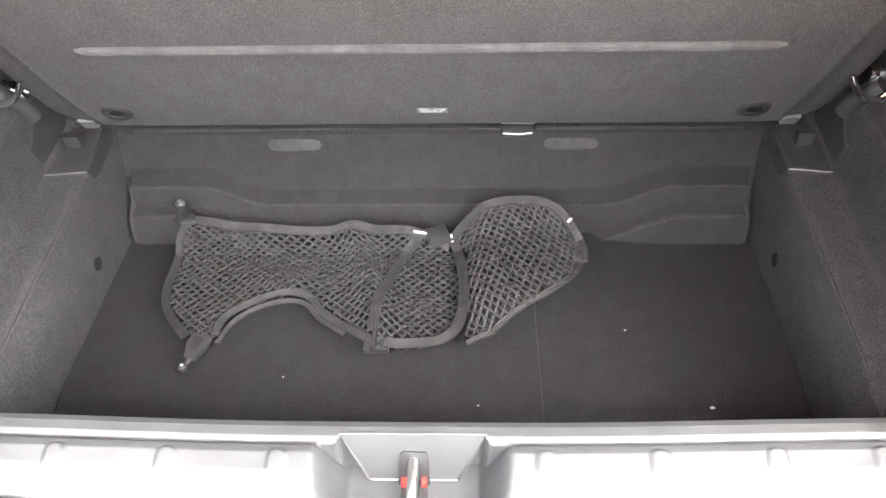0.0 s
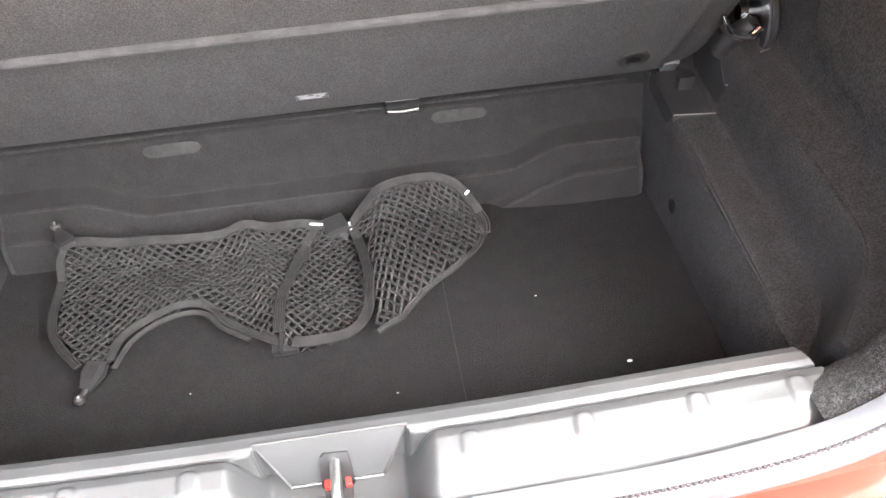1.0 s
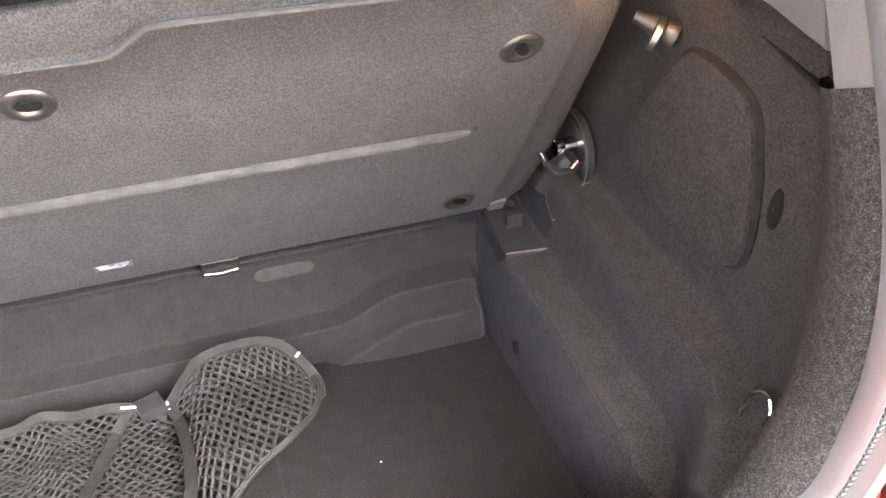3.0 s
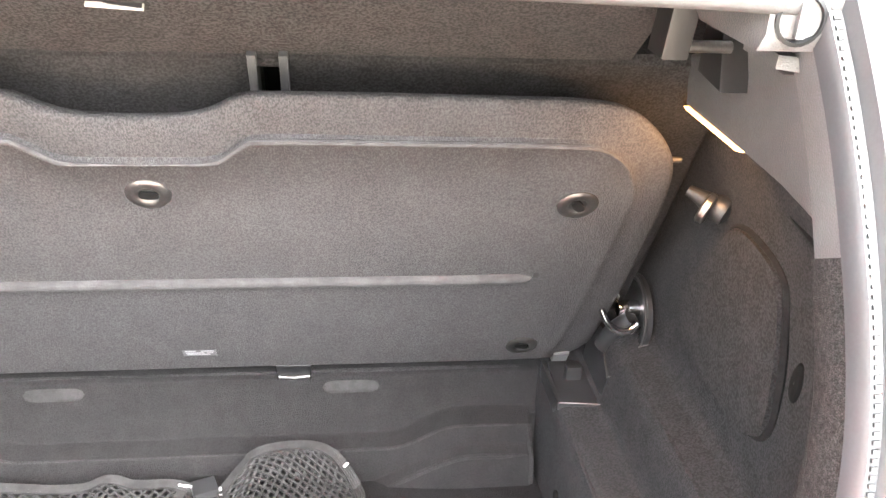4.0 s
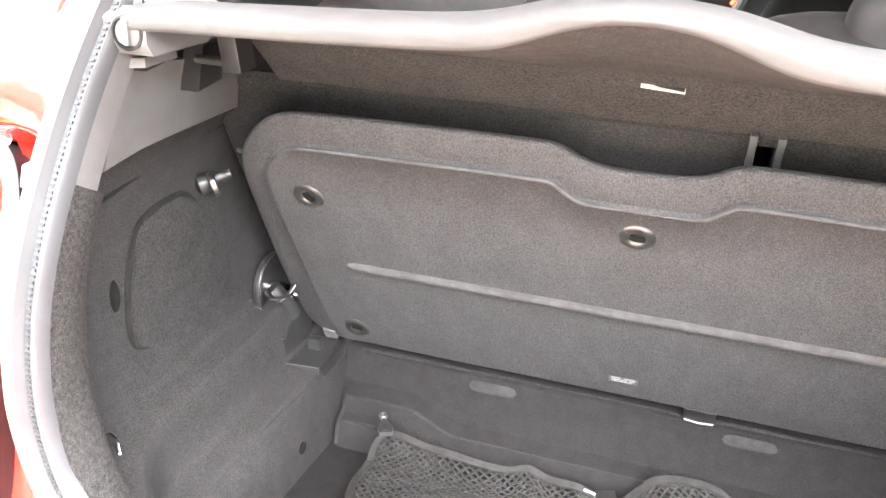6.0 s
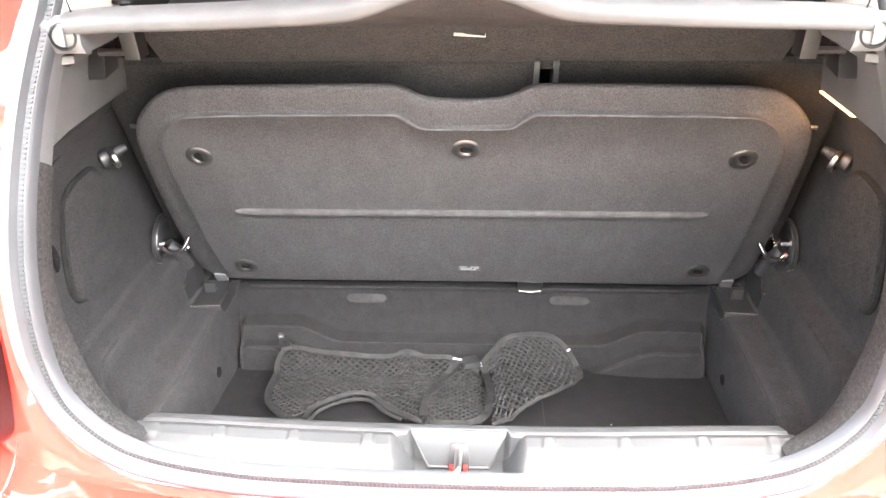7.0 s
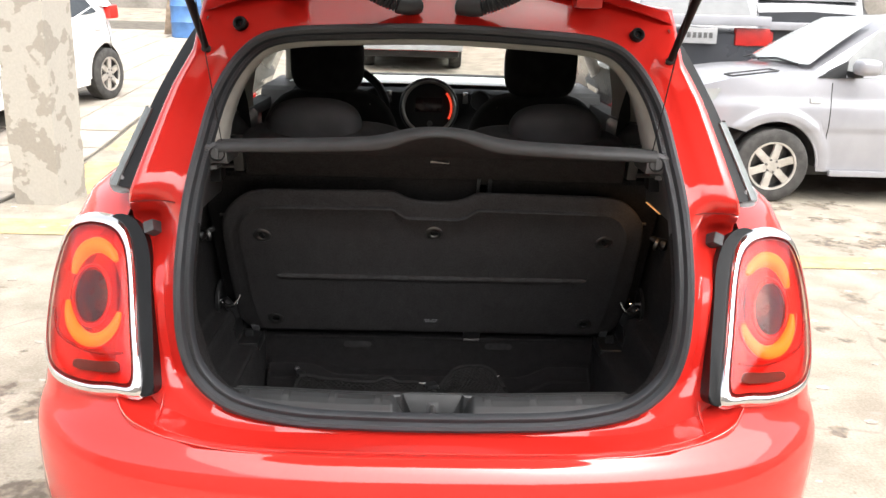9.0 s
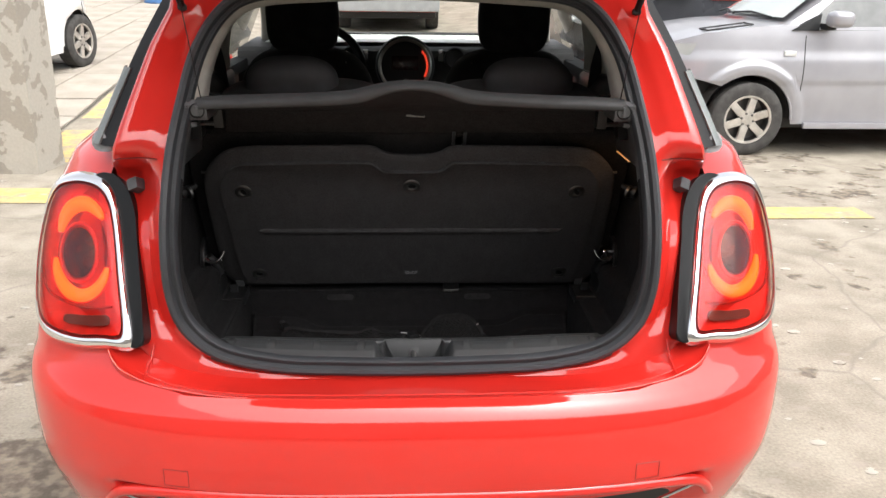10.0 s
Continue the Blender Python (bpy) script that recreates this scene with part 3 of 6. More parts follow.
        part("worn_edge", tube(line, lambda t: rr * min(1, 0.3 + 5 * min(t, 1 - t)), 8), LINING, car, "rounded carpet edge")

# removable side panel outline, raised from the lining
PANEL = [(0.456, 0.932), (0.505, 0.943), (0.553, 0.938), (0.580, 0.905), (0.606, 0.862), (0.630, 0.808), (0.618, 0.780), (0.565, 0.766), (0.48, 0.760), (0.432, 0.773), (0.418, 0.801), (0.424, 0.856), (0.438, 0.900)]
for sgn in (1, -1):
    line = curve(PANEL, 64, closed=True)
    bm = slab(line, lambda p: (sgn * 0.590, p[0], p[1]), lambda p: (sgn * 0.5700, p[0], p[1]), bevel=0.007, segs=3)
    panel = part("side_panel", bm, LINING, car, "raised carpet cover panel")
    part("panel_gap", tube([(sgn * 0.5790, p[0], p[1]) for p in curve(PANEL, 64, closed=True)], 0.0048, 6, closed=True), GROOVE, panel)
    # finger notch beside the panel
    part("finger_notch", lathe([(0.001, 0.002), (0.009, 0.002), (0.011, 0.0), (0.012, -0.003)], Matrix.Translation((sgn * 0.5805, 0.402, 0.858)) @ pose(0, 0, 0, 0, -90 * sgn, 0) @ Matrix.Diagonal((1.9, 0.7, 1, 1)), 20), GAP, panel)
    part("lining_seam", tube(curve([(sgn * 0.5665, 0.372, 0.984), (sgn * 0.5735, 0.46, 0.993), (sgn * 0.5725, 0.55, 1.003), (sgn * 0.5680, 0.66, 1.014)], 30), 0.0030, 6), GROOVE, car, "dark seam along the lining")

# small round fixing holes in the well's sides
for sgn, yy, zz in ((1, 0.632, 0.512), (-1, 0.622, 0.515)):
    x = sgn * 0.4560
    part("fixing_hole", lathe([(0.0095, -0.004), (0.0100, 0.0012), (0.0078, 0.0016), (0.0070, 0.0006), (0.0001, 0.0004)], Matrix.Translation((x, yy, zz)) @ pose(0, 0, 0, 0, -90 * sgn, 0), 18), GAP, car)

# plastic end pieces on the ledges, with the board's catches
for sgn in (1, -1):
    e = 0.0015
    outline = [(0.466, 0.703), (0.522, 0.695), (0.529, 0.80), (0.474, 0.80)]
    plate = part("ledge_plate", slab(outline, lambda p: (sgn * p[0], p[1], 0.598), lambda p: (sgn * p[0], p[1], 0.6095), bevel=0.0025), PLASTIC, car, "black plastic ledge cover")
    part("plate_edge", tube([(sgn * 0.466, 0.7035, 0.6095), (sgn * 0.495, 0.699, 0.6105), (sgn * 0.5225, 0.6955, 0.6105)], 0.0011, 6), NICKEL, plate, "thin bright edge line")
    part("plate_side", slab([(0.61, 0.702), (0.61, 0.80), (0.50, 0.80), (0.55, 0.735)], lambda p: (sgn * 0.4645, p[1], p[0]), lambda p: (sgn * 0.470, p[1], p[0]), bevel=0.001), PLASTIC, plate)
    part("plate_tab", box(min(sgn * 0.488, sgn * 0.510), max(sgn * 0.488, sgn * 0.510), 0.752, 0.764, 0.609, 0.630, 0.002), PLASTIC, plate, "small grey plastic tab")
    wedge = [(0.706, 0.606), (0.800, 0.606), (0.800, 0.690), (0.750, 0.690), (0.728, 0.660), (0.700, 0.650)]
    part("plate_wedge", slab(wedge, lambda p: (sgn * 0.574, p[0], p[1]), lambda p: (sgn * (0.522 + 0.10 * max(0, p[1] - 0.606)), p[0], p[1]), bevel=0.003), PLASTIC, plate)
    part("wedge_edge", tube([(sgn * 0.527, 0.7000, 0.6515), (sgn * 0.543, 0.700, 0.6525), (sgn * 0.550, 0.6985, 0.664), (sgn * 0.560, 0.697, 0.6990), (sgn * 0.574, 0.697, 0.7040)], 0.0012, 6), NICKEL, plate)
    # round catch: black dish, rim line and chrome hook
    ring_m = Matrix.Translation((sgn * 0.572, 0.745, 0.722)) @ pose(0, 0, 0, 0, -90 * sgn, 0)
    catch = part("board_catch", lathe([(0.052, 0.0), (0.052, 0.006), (0.047, 0.010), (0.040, 0.009), (0.030, 0.003), (0.001, 0.002)], ring_m, 36), PLASTIC, car, "round black catch with a chrome hook")
    rim = [ring_m @ Vector((0.050 * math.cos(a), 0.050 * math.sin(a), 0.009)) for a in np.linspace(0, math.tau, 40)[:-1]]
    part("catch_rim", tube(rim, 0.0012, 5, closed=True), NICKEL, catch)
    part("catch_post", lathe([(0.011, 0.0), (0.012, 0.020), (0.010, 0.030), (0.001, 0.031)], ring_m @ Matrix.Translation((0.006, 0.0, 0.0)), 20), CHROME, catch)
    part("catch_bolt", lathe([(0.008, 0.028), (0.009, 0.040), (0.006, 0.046), (0.001, 0.046)], ring_m @ Matrix.Translation((0.018, 0.012, 0.0)), 14), CHROME, catch)
    hook = [(sgn * 0.560, 0.716, 0.722), (sgn * 0.548, 0.712, 0.714), (sgn * 0.532, 0.712, 0.716), (sgn * 0.520, 0.716, 0.726), (sgn * 0.512, 0.722, 0.742)]
    part("catch_hook", tube(curve(hook, 14), lambda t: 0.0075 - 0.004 * t, 10), CHROME, catch, "curved chrome hook")
    part("catch_arm", tube([(sgn * 0.530, 0.745, 0.672), (sgn * 0.538, 0.735, 0.70), (sgn * 0.556, 0.725, 0.725)], 0.013, 10), PLASTIC, catch)

# tie-down rings near the mouth
for sgn in (1, -1):
    c = Vector((sgn * 0.537, 0.310, 0.700))
    pts = [c + Vector((sgn * 0.006 * math.sin(a), 0.014 * math.cos(a), 0.021 * math.sin(a) + 0.012)) for a in np.linspace(0, math.tau, 26)[:-1]]
    ring = part("tie_ring", tube(pts, 0.0024, 8, closed=True), CHROME, car, "chrome lashing ring")
    part("ring_base", box(min(sgn * 0.526, sgn * 0.560), max(sgn * 0.526, sgn * 0.560), 0.297, 0.325, 0.678, 0.694, 0.004), PLASTIC, ring)

# stop posts high on the side linings
for sgn in (1, -1):
    a, b = Vector((sgn * 0.578, 0.585, 0.940)), Vector((sgn * 0.545, 0.612, 0.954))
    post = part("stop_post", tube([a + (a - b) * 0.10, a, a.lerp(b, 0.12), a.lerp(b, 0.4), a.lerp(b, 0.75), b], lambda t: (0.006, 0.0150, 0.0160, 0.012, 0.008, 0.006)[min(5, int(t * 5 + 0.5))], 16), PLASTIC, car, "dark teardrop stop post with a grey cap")
    d = (b - a).normalized()
    m = Matrix.Translation(Vector((sgn * 0.556, 0.588, 0.944))) @ (d).to_track_quat("Z", "Y").to_matrix().to_4x4()
    part("cap", lathe([(0.014, -0.006), (0.0170, -0.004), (0.0170, 0.002), (0.014, 0.004)], m, 22), NICKEL, post)

# warm boot lamp in the lining's upper edge
lamp = part("boot_lamp", slab([(0.480, 1.0450), (0.488, 1.0468), (0.602, 1.0468), (0.612, 1.0450), (0.602, 1.0432), (0.488, 1.0432)], lambda p: (0.545, p[0], p[1]), lambda p: (0.5215, p[0], p[1]), bevel=0.002), BOOT_LAMP, car, "warm glowing boot lamp strip")
lamp_light = bpy.data.lights.new("boot_lamp_light", "AREA")
lamp_light.shape, lamp_light.size, lamp_light.size_y, lamp_light.energy, lamp_light.color = "RECTANGLE", 0.14, 0.012, 0.028, (1.0, 0.55, 0.25)
ll = new("boot_lamp_light", lamp_light)
ll.matrix_world = look((0.515, 0.52, 1.043), (0.47, 0.56, 0.94))

# grey plastic shelf supports above the linings
for sgn in (1, -1):
    sup = [(0.340, 1.040), (0.40, 1.049), (0.60, 1.050), (0.60, 1.100), (0.50, 1.130), (0.44, 1.138), (0.40, 1.142), (0.372, 1.145)]
    s = part("shelf_support", slab(sup, lambda p: (sgn * 0.560, p[0], p[1]), lambda p: (sgn * (0.509 + 0.010 * (1.14 - p[1]) / 0.09), p[0], p[1]), bevel=0.004), GREY_PLASTIC, car, "grey plastic parcel shelf support")
    wing = [(0.468, 0.356), (0.490, 0.342), (0.512, 0.345), (0.520, 0.385), (0.500, 0.42), (0.470, 0.41)]
    part("support_wing", slab(wing, lambda p: (sgn * p[0], p[1], 1.150), lambda p: (sgn * p[0], p[1], 1.160), bevel=0.003), GREY_PLASTIC, s, "grey plastic wing with a dark underside")
    part("wing_hook", slab([(0.355, 1.146), (0.385, 1.138), (0.42, 1.142), (0.42, 1.151), (0.355, 1.151)], lambda p: (sgn * 0.504, p[0], p[1]), lambda p: (sgn * 0.490, p[0], p[1]), bevel=0.003), BLACK, s)
    part("support_hook", slab([(0.47, 1.100), (0.52, 1.105), (0.52, 1.150), (0.485, 1.150)], lambda p: (sgn * 0.512, p[0], p[1]), lambda p: (sgn * 0.488, p[0], p[1]), bevel=0.003), BLACK, s)

# back of the rear seats behind the board
for x0, x1 in ((-0.57, 0.109), (0.129, 0.57)):
    sb = bmesh.new()
    box(x0, x1, -0.05, 0.05, 0.0, 0.60, 0.02, sb, 3)
    moved(sb, Matrix.Translation((0, 0.905, 0.585)) @ pose(0, 0, 0, 27, 0, 0))
    part("rear_seat_back", sb, LINING, car, "dark carpeted back of the rear seat")
# Near-black strip set in the slot stands for the shade between the seats.
part("seat_gap_rail", moved(box(0.108, 0.130, 0.02, 0.04, 0.0, 0.6), Matrix.Translation((0, 0.905, 0.585)) @ pose(0, 0, 0, 27, 0, 0)), GAP, car)
for x0 in (0.101, 0.129):
    part("seat_edge", moved(box(x0, x0 + 0.008, -0.0545, 0.0, 0.0, 0.6, 0.002), Matrix.Translation((0, 0.905, 0.585)) @ pose(0, 0, 0, 27, 0, 0)), GREY_PLASTIC, car, "grey plastic edge beside the seat gap")

# plastic loading sill
SILL = [(0.280, 0.49), (0.279, 0.56), (0.277, 0.672), (0.273, 0.681), (0.266, 0.6845), (0.256, 0.6855), (0.2510, 0.6840), (0.2490, 0.6812), (0.2470, 0.6845),
        (0.2440, 0.6895), (0.236, 0.6915), (0.220, 0.6885), (0.205, 0.6825), (0.194, 0.675), (0.186, 0.667), (0.181, 0.640)]
SILL_BUMPS = (-0.400, -0.312, -0.214, -0.117, 0.117, 0.214, 0.312, 0.400)


def sill_point(x, k):
    i = min(int(k), len(SILL) - 2)
    t = k - i
    y = SILL[i][0] * (1 - t) + SILL[i + 1][0] * t
    z = SILL[i][1] * (1 - t) + SILL[i + 1][1] * t
    # flared recess round the striker
    deep = (1 - smooth_step(0.052, 0.090, abs(x))) * (1 - smooth_step(0.2475 + 0.0095 * (1 - smooth_step(0.060, 0.070, abs(x))), 0.2492 + 0.0095 * (1 - smooth_step(0.060, 0.070, abs(x))), y))
    z -= max(0.0, z - 0.634) * min(1.0, deep * 1.1)
    # row of arched bumps
    for bx in SILL_BUMPS:
        dx = (x - bx) / 0.0100
        d = abs(dx) if y < 0.230 else math.hypot(dx, (y - 0.230) / 0.0105)
        z += 0.0026 * (1 - smooth_step(0.62, 1.0, d)) * smooth_step(0.202, 0.226, y)
    end = smooth_step(0.27, 0.42, abs(x))
    z += 0.012 * end ** 1.6 * (1 - smooth_step(0.178, 0.235, y)) * smooth_step(0.60, 0.66, z)
    z += 0.0075 * smooth_step(0.10, 0.42, abs(x)) * smooth_step(0.60, 0.66, z)
    x += math.copysign(lerp(y, [0.186, 0.240, 0.250, 0.27], [0.020, 0.012, 0.009, 0.001]) * smooth_step(0.405, 0.418, abs(x)), x)
    return (x, y + 0.003 * (x / 0.42) ** 2, z)


sill = part("loading_sill", grid(lambda u, v: sill_point(-0.418 + 0.836 * u, v * (len(SILL) - 1)), 420, 135), SILL_PLASTIC, car, "grained grey plastic loading sill", angle=50)
TRAP = [(-0.066, 0.0), (0.066, 0.0), (0.0405, 1.0), (-0.0405, 1.0)]


def trap_at(p, off=0.0):
    return Vector((p[0], 0.2585 - 0.0185 * p[1] - off * 0.9, 0.6850 - 0.0480 * p[1] + off * 0.45))


face = part("striker_face", slab(TRAP, lambda p: trap_at(p, -0.006), lambda p: trap_at(p, 0.0), bevel=0.0006), SILL_PLASTIC, sill, "bright flared striker plate")
part("face_edge", tube([trap_at(p, 0.0004) for p in TRAP], 0.0019, 8, closed=True), SILL_PLASTIC, face, "raised rim")
slot_pts = curve([(-0.0085, 0.36), (0.0085, 0.36), (0.0125, 0.50), (0.0125, 1.25), (-0.0125, 1.25), (-0.0125, 0.50)], 30, closed=True)
part("striker_slot", slab(slot_pts, lambda p: trap_at(p, -0.004), lambda p: trap_at(p, 0.0026), bevel=0.001), BLACK, sill)
part("striker_well", box(-0.0125, 0.0125, 0.19, 0.245, 0.60, 0.6365, 0.002), BLACK, sill)
part("striker", tube(curve([(0, 0.2535, 0.630), (0, 0.2515, 0.650), (0, 0.243, 0.6590), (0, 0.212, 0.657), (0, 0.203, 0.649), (0, 0.202, 0.620)], 26), 0.0052, 12), STEEL, sill, "bright steel lock striker")
for sg in (-1, 1):
    part("striker_buffer", box(sg * 0.0092 - 0.0025, sg * 0.0092 + 0.0025, 0.232, 0.240, 0.634, 0.6420, 0.001), WARM_RED, sill, "small red buffer")

# ---- red outer skin ----
N_EXP, WRAP = 2.8, 0.50
XS_Z, XS_X = [0.20, 0.40, 0.60, 0.72, 0.85, 0.98, 1.06, 1.12], [0.858, 0.892, 0.905, 0.902, 0.891, 0.870, 0.834, 0.764]
REAR = [(0.20, 0.10), (0.30, 0.05), (0.38, 0.018), (0.44, 0.0), (0.50, -0.003), (0.541, -0.0002), (0.5805, 0.0054), (0.6085, 0.0162), (0.619, 0.023), (0.6286, 0.031), (0.637, 0.040), (0.645, 0.050), (0.66, 0.061), (0.73, 0.082), (1.03, 0.225), (1.12, 0.30)]
YR_Z, YR_Y = zip(*curve(REAR, 200))


def skin(x, z):
    """Rearward skin: its y at a half width x and height z."""
    r = min(abs(x) / lerp(z, XS_Z, XS_X), 1.0)
    return lerp(z, YR_Z, YR_Y) + WRAP * (1 - max(0.0, 1 - r ** N_EXP) ** (1 / N_EXP))


def skin_at(s, z, inner=0.0):
    """Plan position s from 0 (inner edge) to 1 (corner, at the side), then on along the side to 2."""
    xs = lerp(z, XS_Z, XS_X)
    if s <= 1:
        a = math.asin(min(1, inner / xs)) + (math.pi / 2 - math.asin(min(1, inner / xs))) * s
        x = xs * math.sin(a) ** (1.0)
        return Vector((x, skin(x, z), z))
    y1 = lerp(z, YR_Z, YR_Y) + WRAP
    return Vector((xs, y1 + (1.45 - y1) * (s - 1), z))


# bumper, one sheet from side to side
def bumper(u, v):
    s = (u - 0.5) * 2
    z = 0.26 + v * (0.645 - 0.26)
    p = skin_at(min(abs(s) * 1.25, 1.25), z)
    y = p.y
    if 0.27 < z < 0.455:
        inset = smooth_step(0.27, 0.30, z) * (1 - smooth_step(0.435, 0.455, z)) * (1 - smooth_step(0.56, 0.66, abs(p.x)))
        y += 0.05 * inset
    return (math.copysign(p.x, s), y, z)


bump = part("rear_bumper", grid(bumper, 150, 110), RED, car, "red painted rear bumper", angle=60)
# tub between the bumper's lip and the seal
LIP = curve([(0, 0.645), (0.20, 0.645), (0.40, 0.646), (0.52, 0.653), (0.58, 0.665), (0.62, 0.683), (0.642, 0.712)], 60)
TUB = curve([(0, 0.634), (0.18, 0.634), (0.36, 0.638), (0.47, 0.660), (0.53, 0.690), (0.575, 0.708), (0.605, 0.716)], 60)
tub = []
for sgn in (1, -1):
    half = []
    for (xo, zo), (xi, zi) in zip(LIP, TUB):
        o = Vector((xo, skin(xo, zo) + 0.002, zo))
        n = Vector((xi, mouth(0.64) + 0.024 + 0.05 * max(0, zi - 0.64), zi))
        d = n - o
        half.append([Vector((sgn * p.x, p.y, p.z)) for p in (o + Vector((0, 0.0006, -0.012)), o + Vector((0, -0.0006, -0.004)), o + Vector((0, 0.0008, 0.0012)), o + Vector((0, 0.006, 0.0012)), o + d * 0.10 + Vector((0, 0.004, -0.002)), o + d * 0.20 + Vector((0, 0.004, -0.005)), o + d * 0.60 + Vector((0, 0.003, -0.003)), n)])
    tub.append(half)
bead = [(s * x, skin(x, z) + 0.0016, z + 0.0006) for s, half in ((-1, LIP[::-1]), (1, LIP[1:])) for x, z in half]
part("lip_bead", tube(bead, 0.0020, 8), RED, bump, "thin bright lip edge")
part("bumper_tub", loft(tub[1][::-1] + tub[0][1:]), RED, bump, "red recess above the bumper lip", angle=50)
for sgn in (1, -1):
    joint = curve([(sgn * 0.553, 0.176, 0.716), (sgn * 0.556, 0.160, 0.690), (sgn * 0.560, 0.138, 0.672), (sgn * 0.562, 0.118, 0.664)], 20)
    part("panel_joint", tube(joint, 0.0016, 8), RED, bump)
seam = [half[5] for half in tub[1][::-1] + tub[0][1:] if abs(half[5].x) < 0.585]
part("panel_joint", tube([p + Vector((0, -0.001, 0.001)) for p in seam], 0.0015, 8), RED, bump)
for sgn in (1, -1):
    cx = sgn * 0.49
    sq = [(cx - 0.026, 0.462), (cx + 0.026, 0.462), (cx + 0.026, 0.500), (cx - 0.026, 0.500)]
    part("tow_cover", tube(curve(sq, 40, closed=True) and [(x, skin(x, z) - 0.0004, z) for x, z in [(a + (b - a) * t, c + (d - c) * t) for (a, c), (b, d) in zip(sq, sq[1:] + sq[:1]) for t in np.linspace(0, 0.95, 8)]], 0.0007, 4, closed=True), RED_DARK, bump)
    part("exhaust_trim", tube([(sgn * 0.50, 0.075, 0.36), (sgn * 0.56, 0.082, 0.385), (sgn * 0.62, 0.10, 0.40), (sgn * 0.655, 0.125, 0.385)], 0.004, 8), CHROME, bump, "thin chrome strip in the bumper inset")
roll_line = [(x, skin(abs(x), z) + 0.007, z) for x, z in curve([(-0.662, 0.372), (-0.640, 0.405), (-0.60, 0.428), (-0.50, 0.441), (-0.25, 0.446), (0, 0.447), (0.25, 0.446), (0.50, 0.441), (0.60, 0.428), (0.640, 0.405), (0.662, 0.372)], 90)]
part("inset_roll", tube(roll_line, 0.013, 12), RED, bump, "rounded red lip over the bumper inset")
part("lower_grille", grid(lambda u, v: (-0.58 + 1.16 * u, skin(-0.58 + 1.16 * u, 0.35) + 0.040, 0.285 + 0.10 * v), 40, 6), BLACK, bump, "black lower bumper insert")

# body flange between the seal and the outer skin
def flange_outer(x, z):
    """Where the red flange ends, outward of a point of the mouth."""
    a = abs(x)
    if z < 0.72:
        k = smooth_step(0.30, 0.50, a)
        return Vector((a + 0.085 * k, mouth(0.64) - 0.005, 0.632 + 0.03 * smooth_step(0.42, 0.52, a)))
    zz = [0.72, 0.80, 0.90, 1.00, 1.06, 1.10, 1.20, 1.30, 1.38, 1.43, 1.47]
    xx = [0.596, 0.611, 0.632, 0.655, 0.650, 0.623, 0.592, 0.558, 0.520, 0.45, 0.0]
    if z < 1.38:
        ox = lerp(z, zz, xx)
        oy = lerp(z, [0.72, 0.90, 1.02, 1.05, 1.075, 1.10, 1.12, 1.16, 1.20, 1.25, 1.30, 1.38], [0.185, 0.292, 0.374, 0.368, 0.315, 0.268, 0.266, 0.290, 0.319, 0.355, 0.392, 0.452])
        return Vector((ox, oy, z + 0.02 * smooth_step(1.05, 1.38, z)))
    k = smooth_step(0.0, 0.43, a)
    return Vector((a * (1.14 + 0.12 * k), 0.62 - 0.02 * k, 1.596 - 0.098 * k ** 2))


rings = []
for x, z in LOOP:
    o = flange_outer(x, z)
    o.x = math.copysign(o.x, x) if x else 0.0
    i0 = Vector((x * 1.018, mouth(z) + 0.008, 1.05 + (z - 1.05) * 1.025))
    w = smooth_step(0.70, 0.78, z) * (1 - 0.95 * smooth_step(1.04, 1.12, z))
    deep = smooth_step(0.92, 1.02, z) * (1 - smooth_step(1.04, 1.14, z))
    gut = i0.lerp(o, 0.40) + Vector((0, 0.020 * w + 0.022 * deep, 0))
    ridge = i0.lerp(o, 0.52) + Vector((0, 0.006 * w + 0.036 * deep, 0))
    ridge2 = i0.lerp(o, 0.60) + Vector((0, 0.007 * w + 0.040 * deep, 0))
    gut2 = i0.lerp(o, 0.84) + Vector((0, 0.010 * w + 0.018 * deep, 0))
    away = Vector((o.x - i0.x, 0, o.z - i0.z)).normalized()
    rings.append([i0, i0.lerp(o, 0.2) + Vector((0, 0.010 * (1 - 0.5 * smooth_step(1.04, 1.12, z)), 0)), gut, ridge, ridge2, gut2, o, o + away * 0.006 + Vector((0, 0.006, 0)), o + away * 0.010 + Vector((0, 0.016, 0)), o + away * 0.018 + Vector((0, 0.09, 0))])
part("body_flange", loft(rings + [rings[0]]), RED, car, "red painted tailgate flange", angle=55)
for sgn in (1, -1):
    # weld joint across the pillar above the lamp
    ring = min((r for r in rings if r[0].x * sgn > 0.3), key=lambda r: abs(r[0].z - 1.088))
    part("panel_joint", tube([p + Vector((0, -0.0008, 0)) for p in ring[1:7]], 0.0016, 6), RED_DARK, car)
    # rubber stop buffer
    b = moved(box(-0.013, 0.013, -0.020, 0.012, -0.013, 0.013, 0.003, segs=3), Matrix.Translation((sgn * 0.606, 0.350, 1.020)) @ pose(0, 0, 0, -28, sgn * 24, sgn * 14))
    part("stop_buffer", b, BUFFER, car, "grey rubber stop buffer")
    hole_m = Matrix.Translation((sgn * 0.442, 0.514, 1.448)) @ pose(0, 0, 0, 90 - 25, 0, sgn * 8)
    part("round_stop", lathe([(0.016, -0.030), (0.0155, 0.003), (0.012, 0.006), (0.009, 0.004), (0.008, -0.004), (0.001, -0.004)], hole_m, 22), SATIN_BLACK, car, "round rubber stop in the flange")

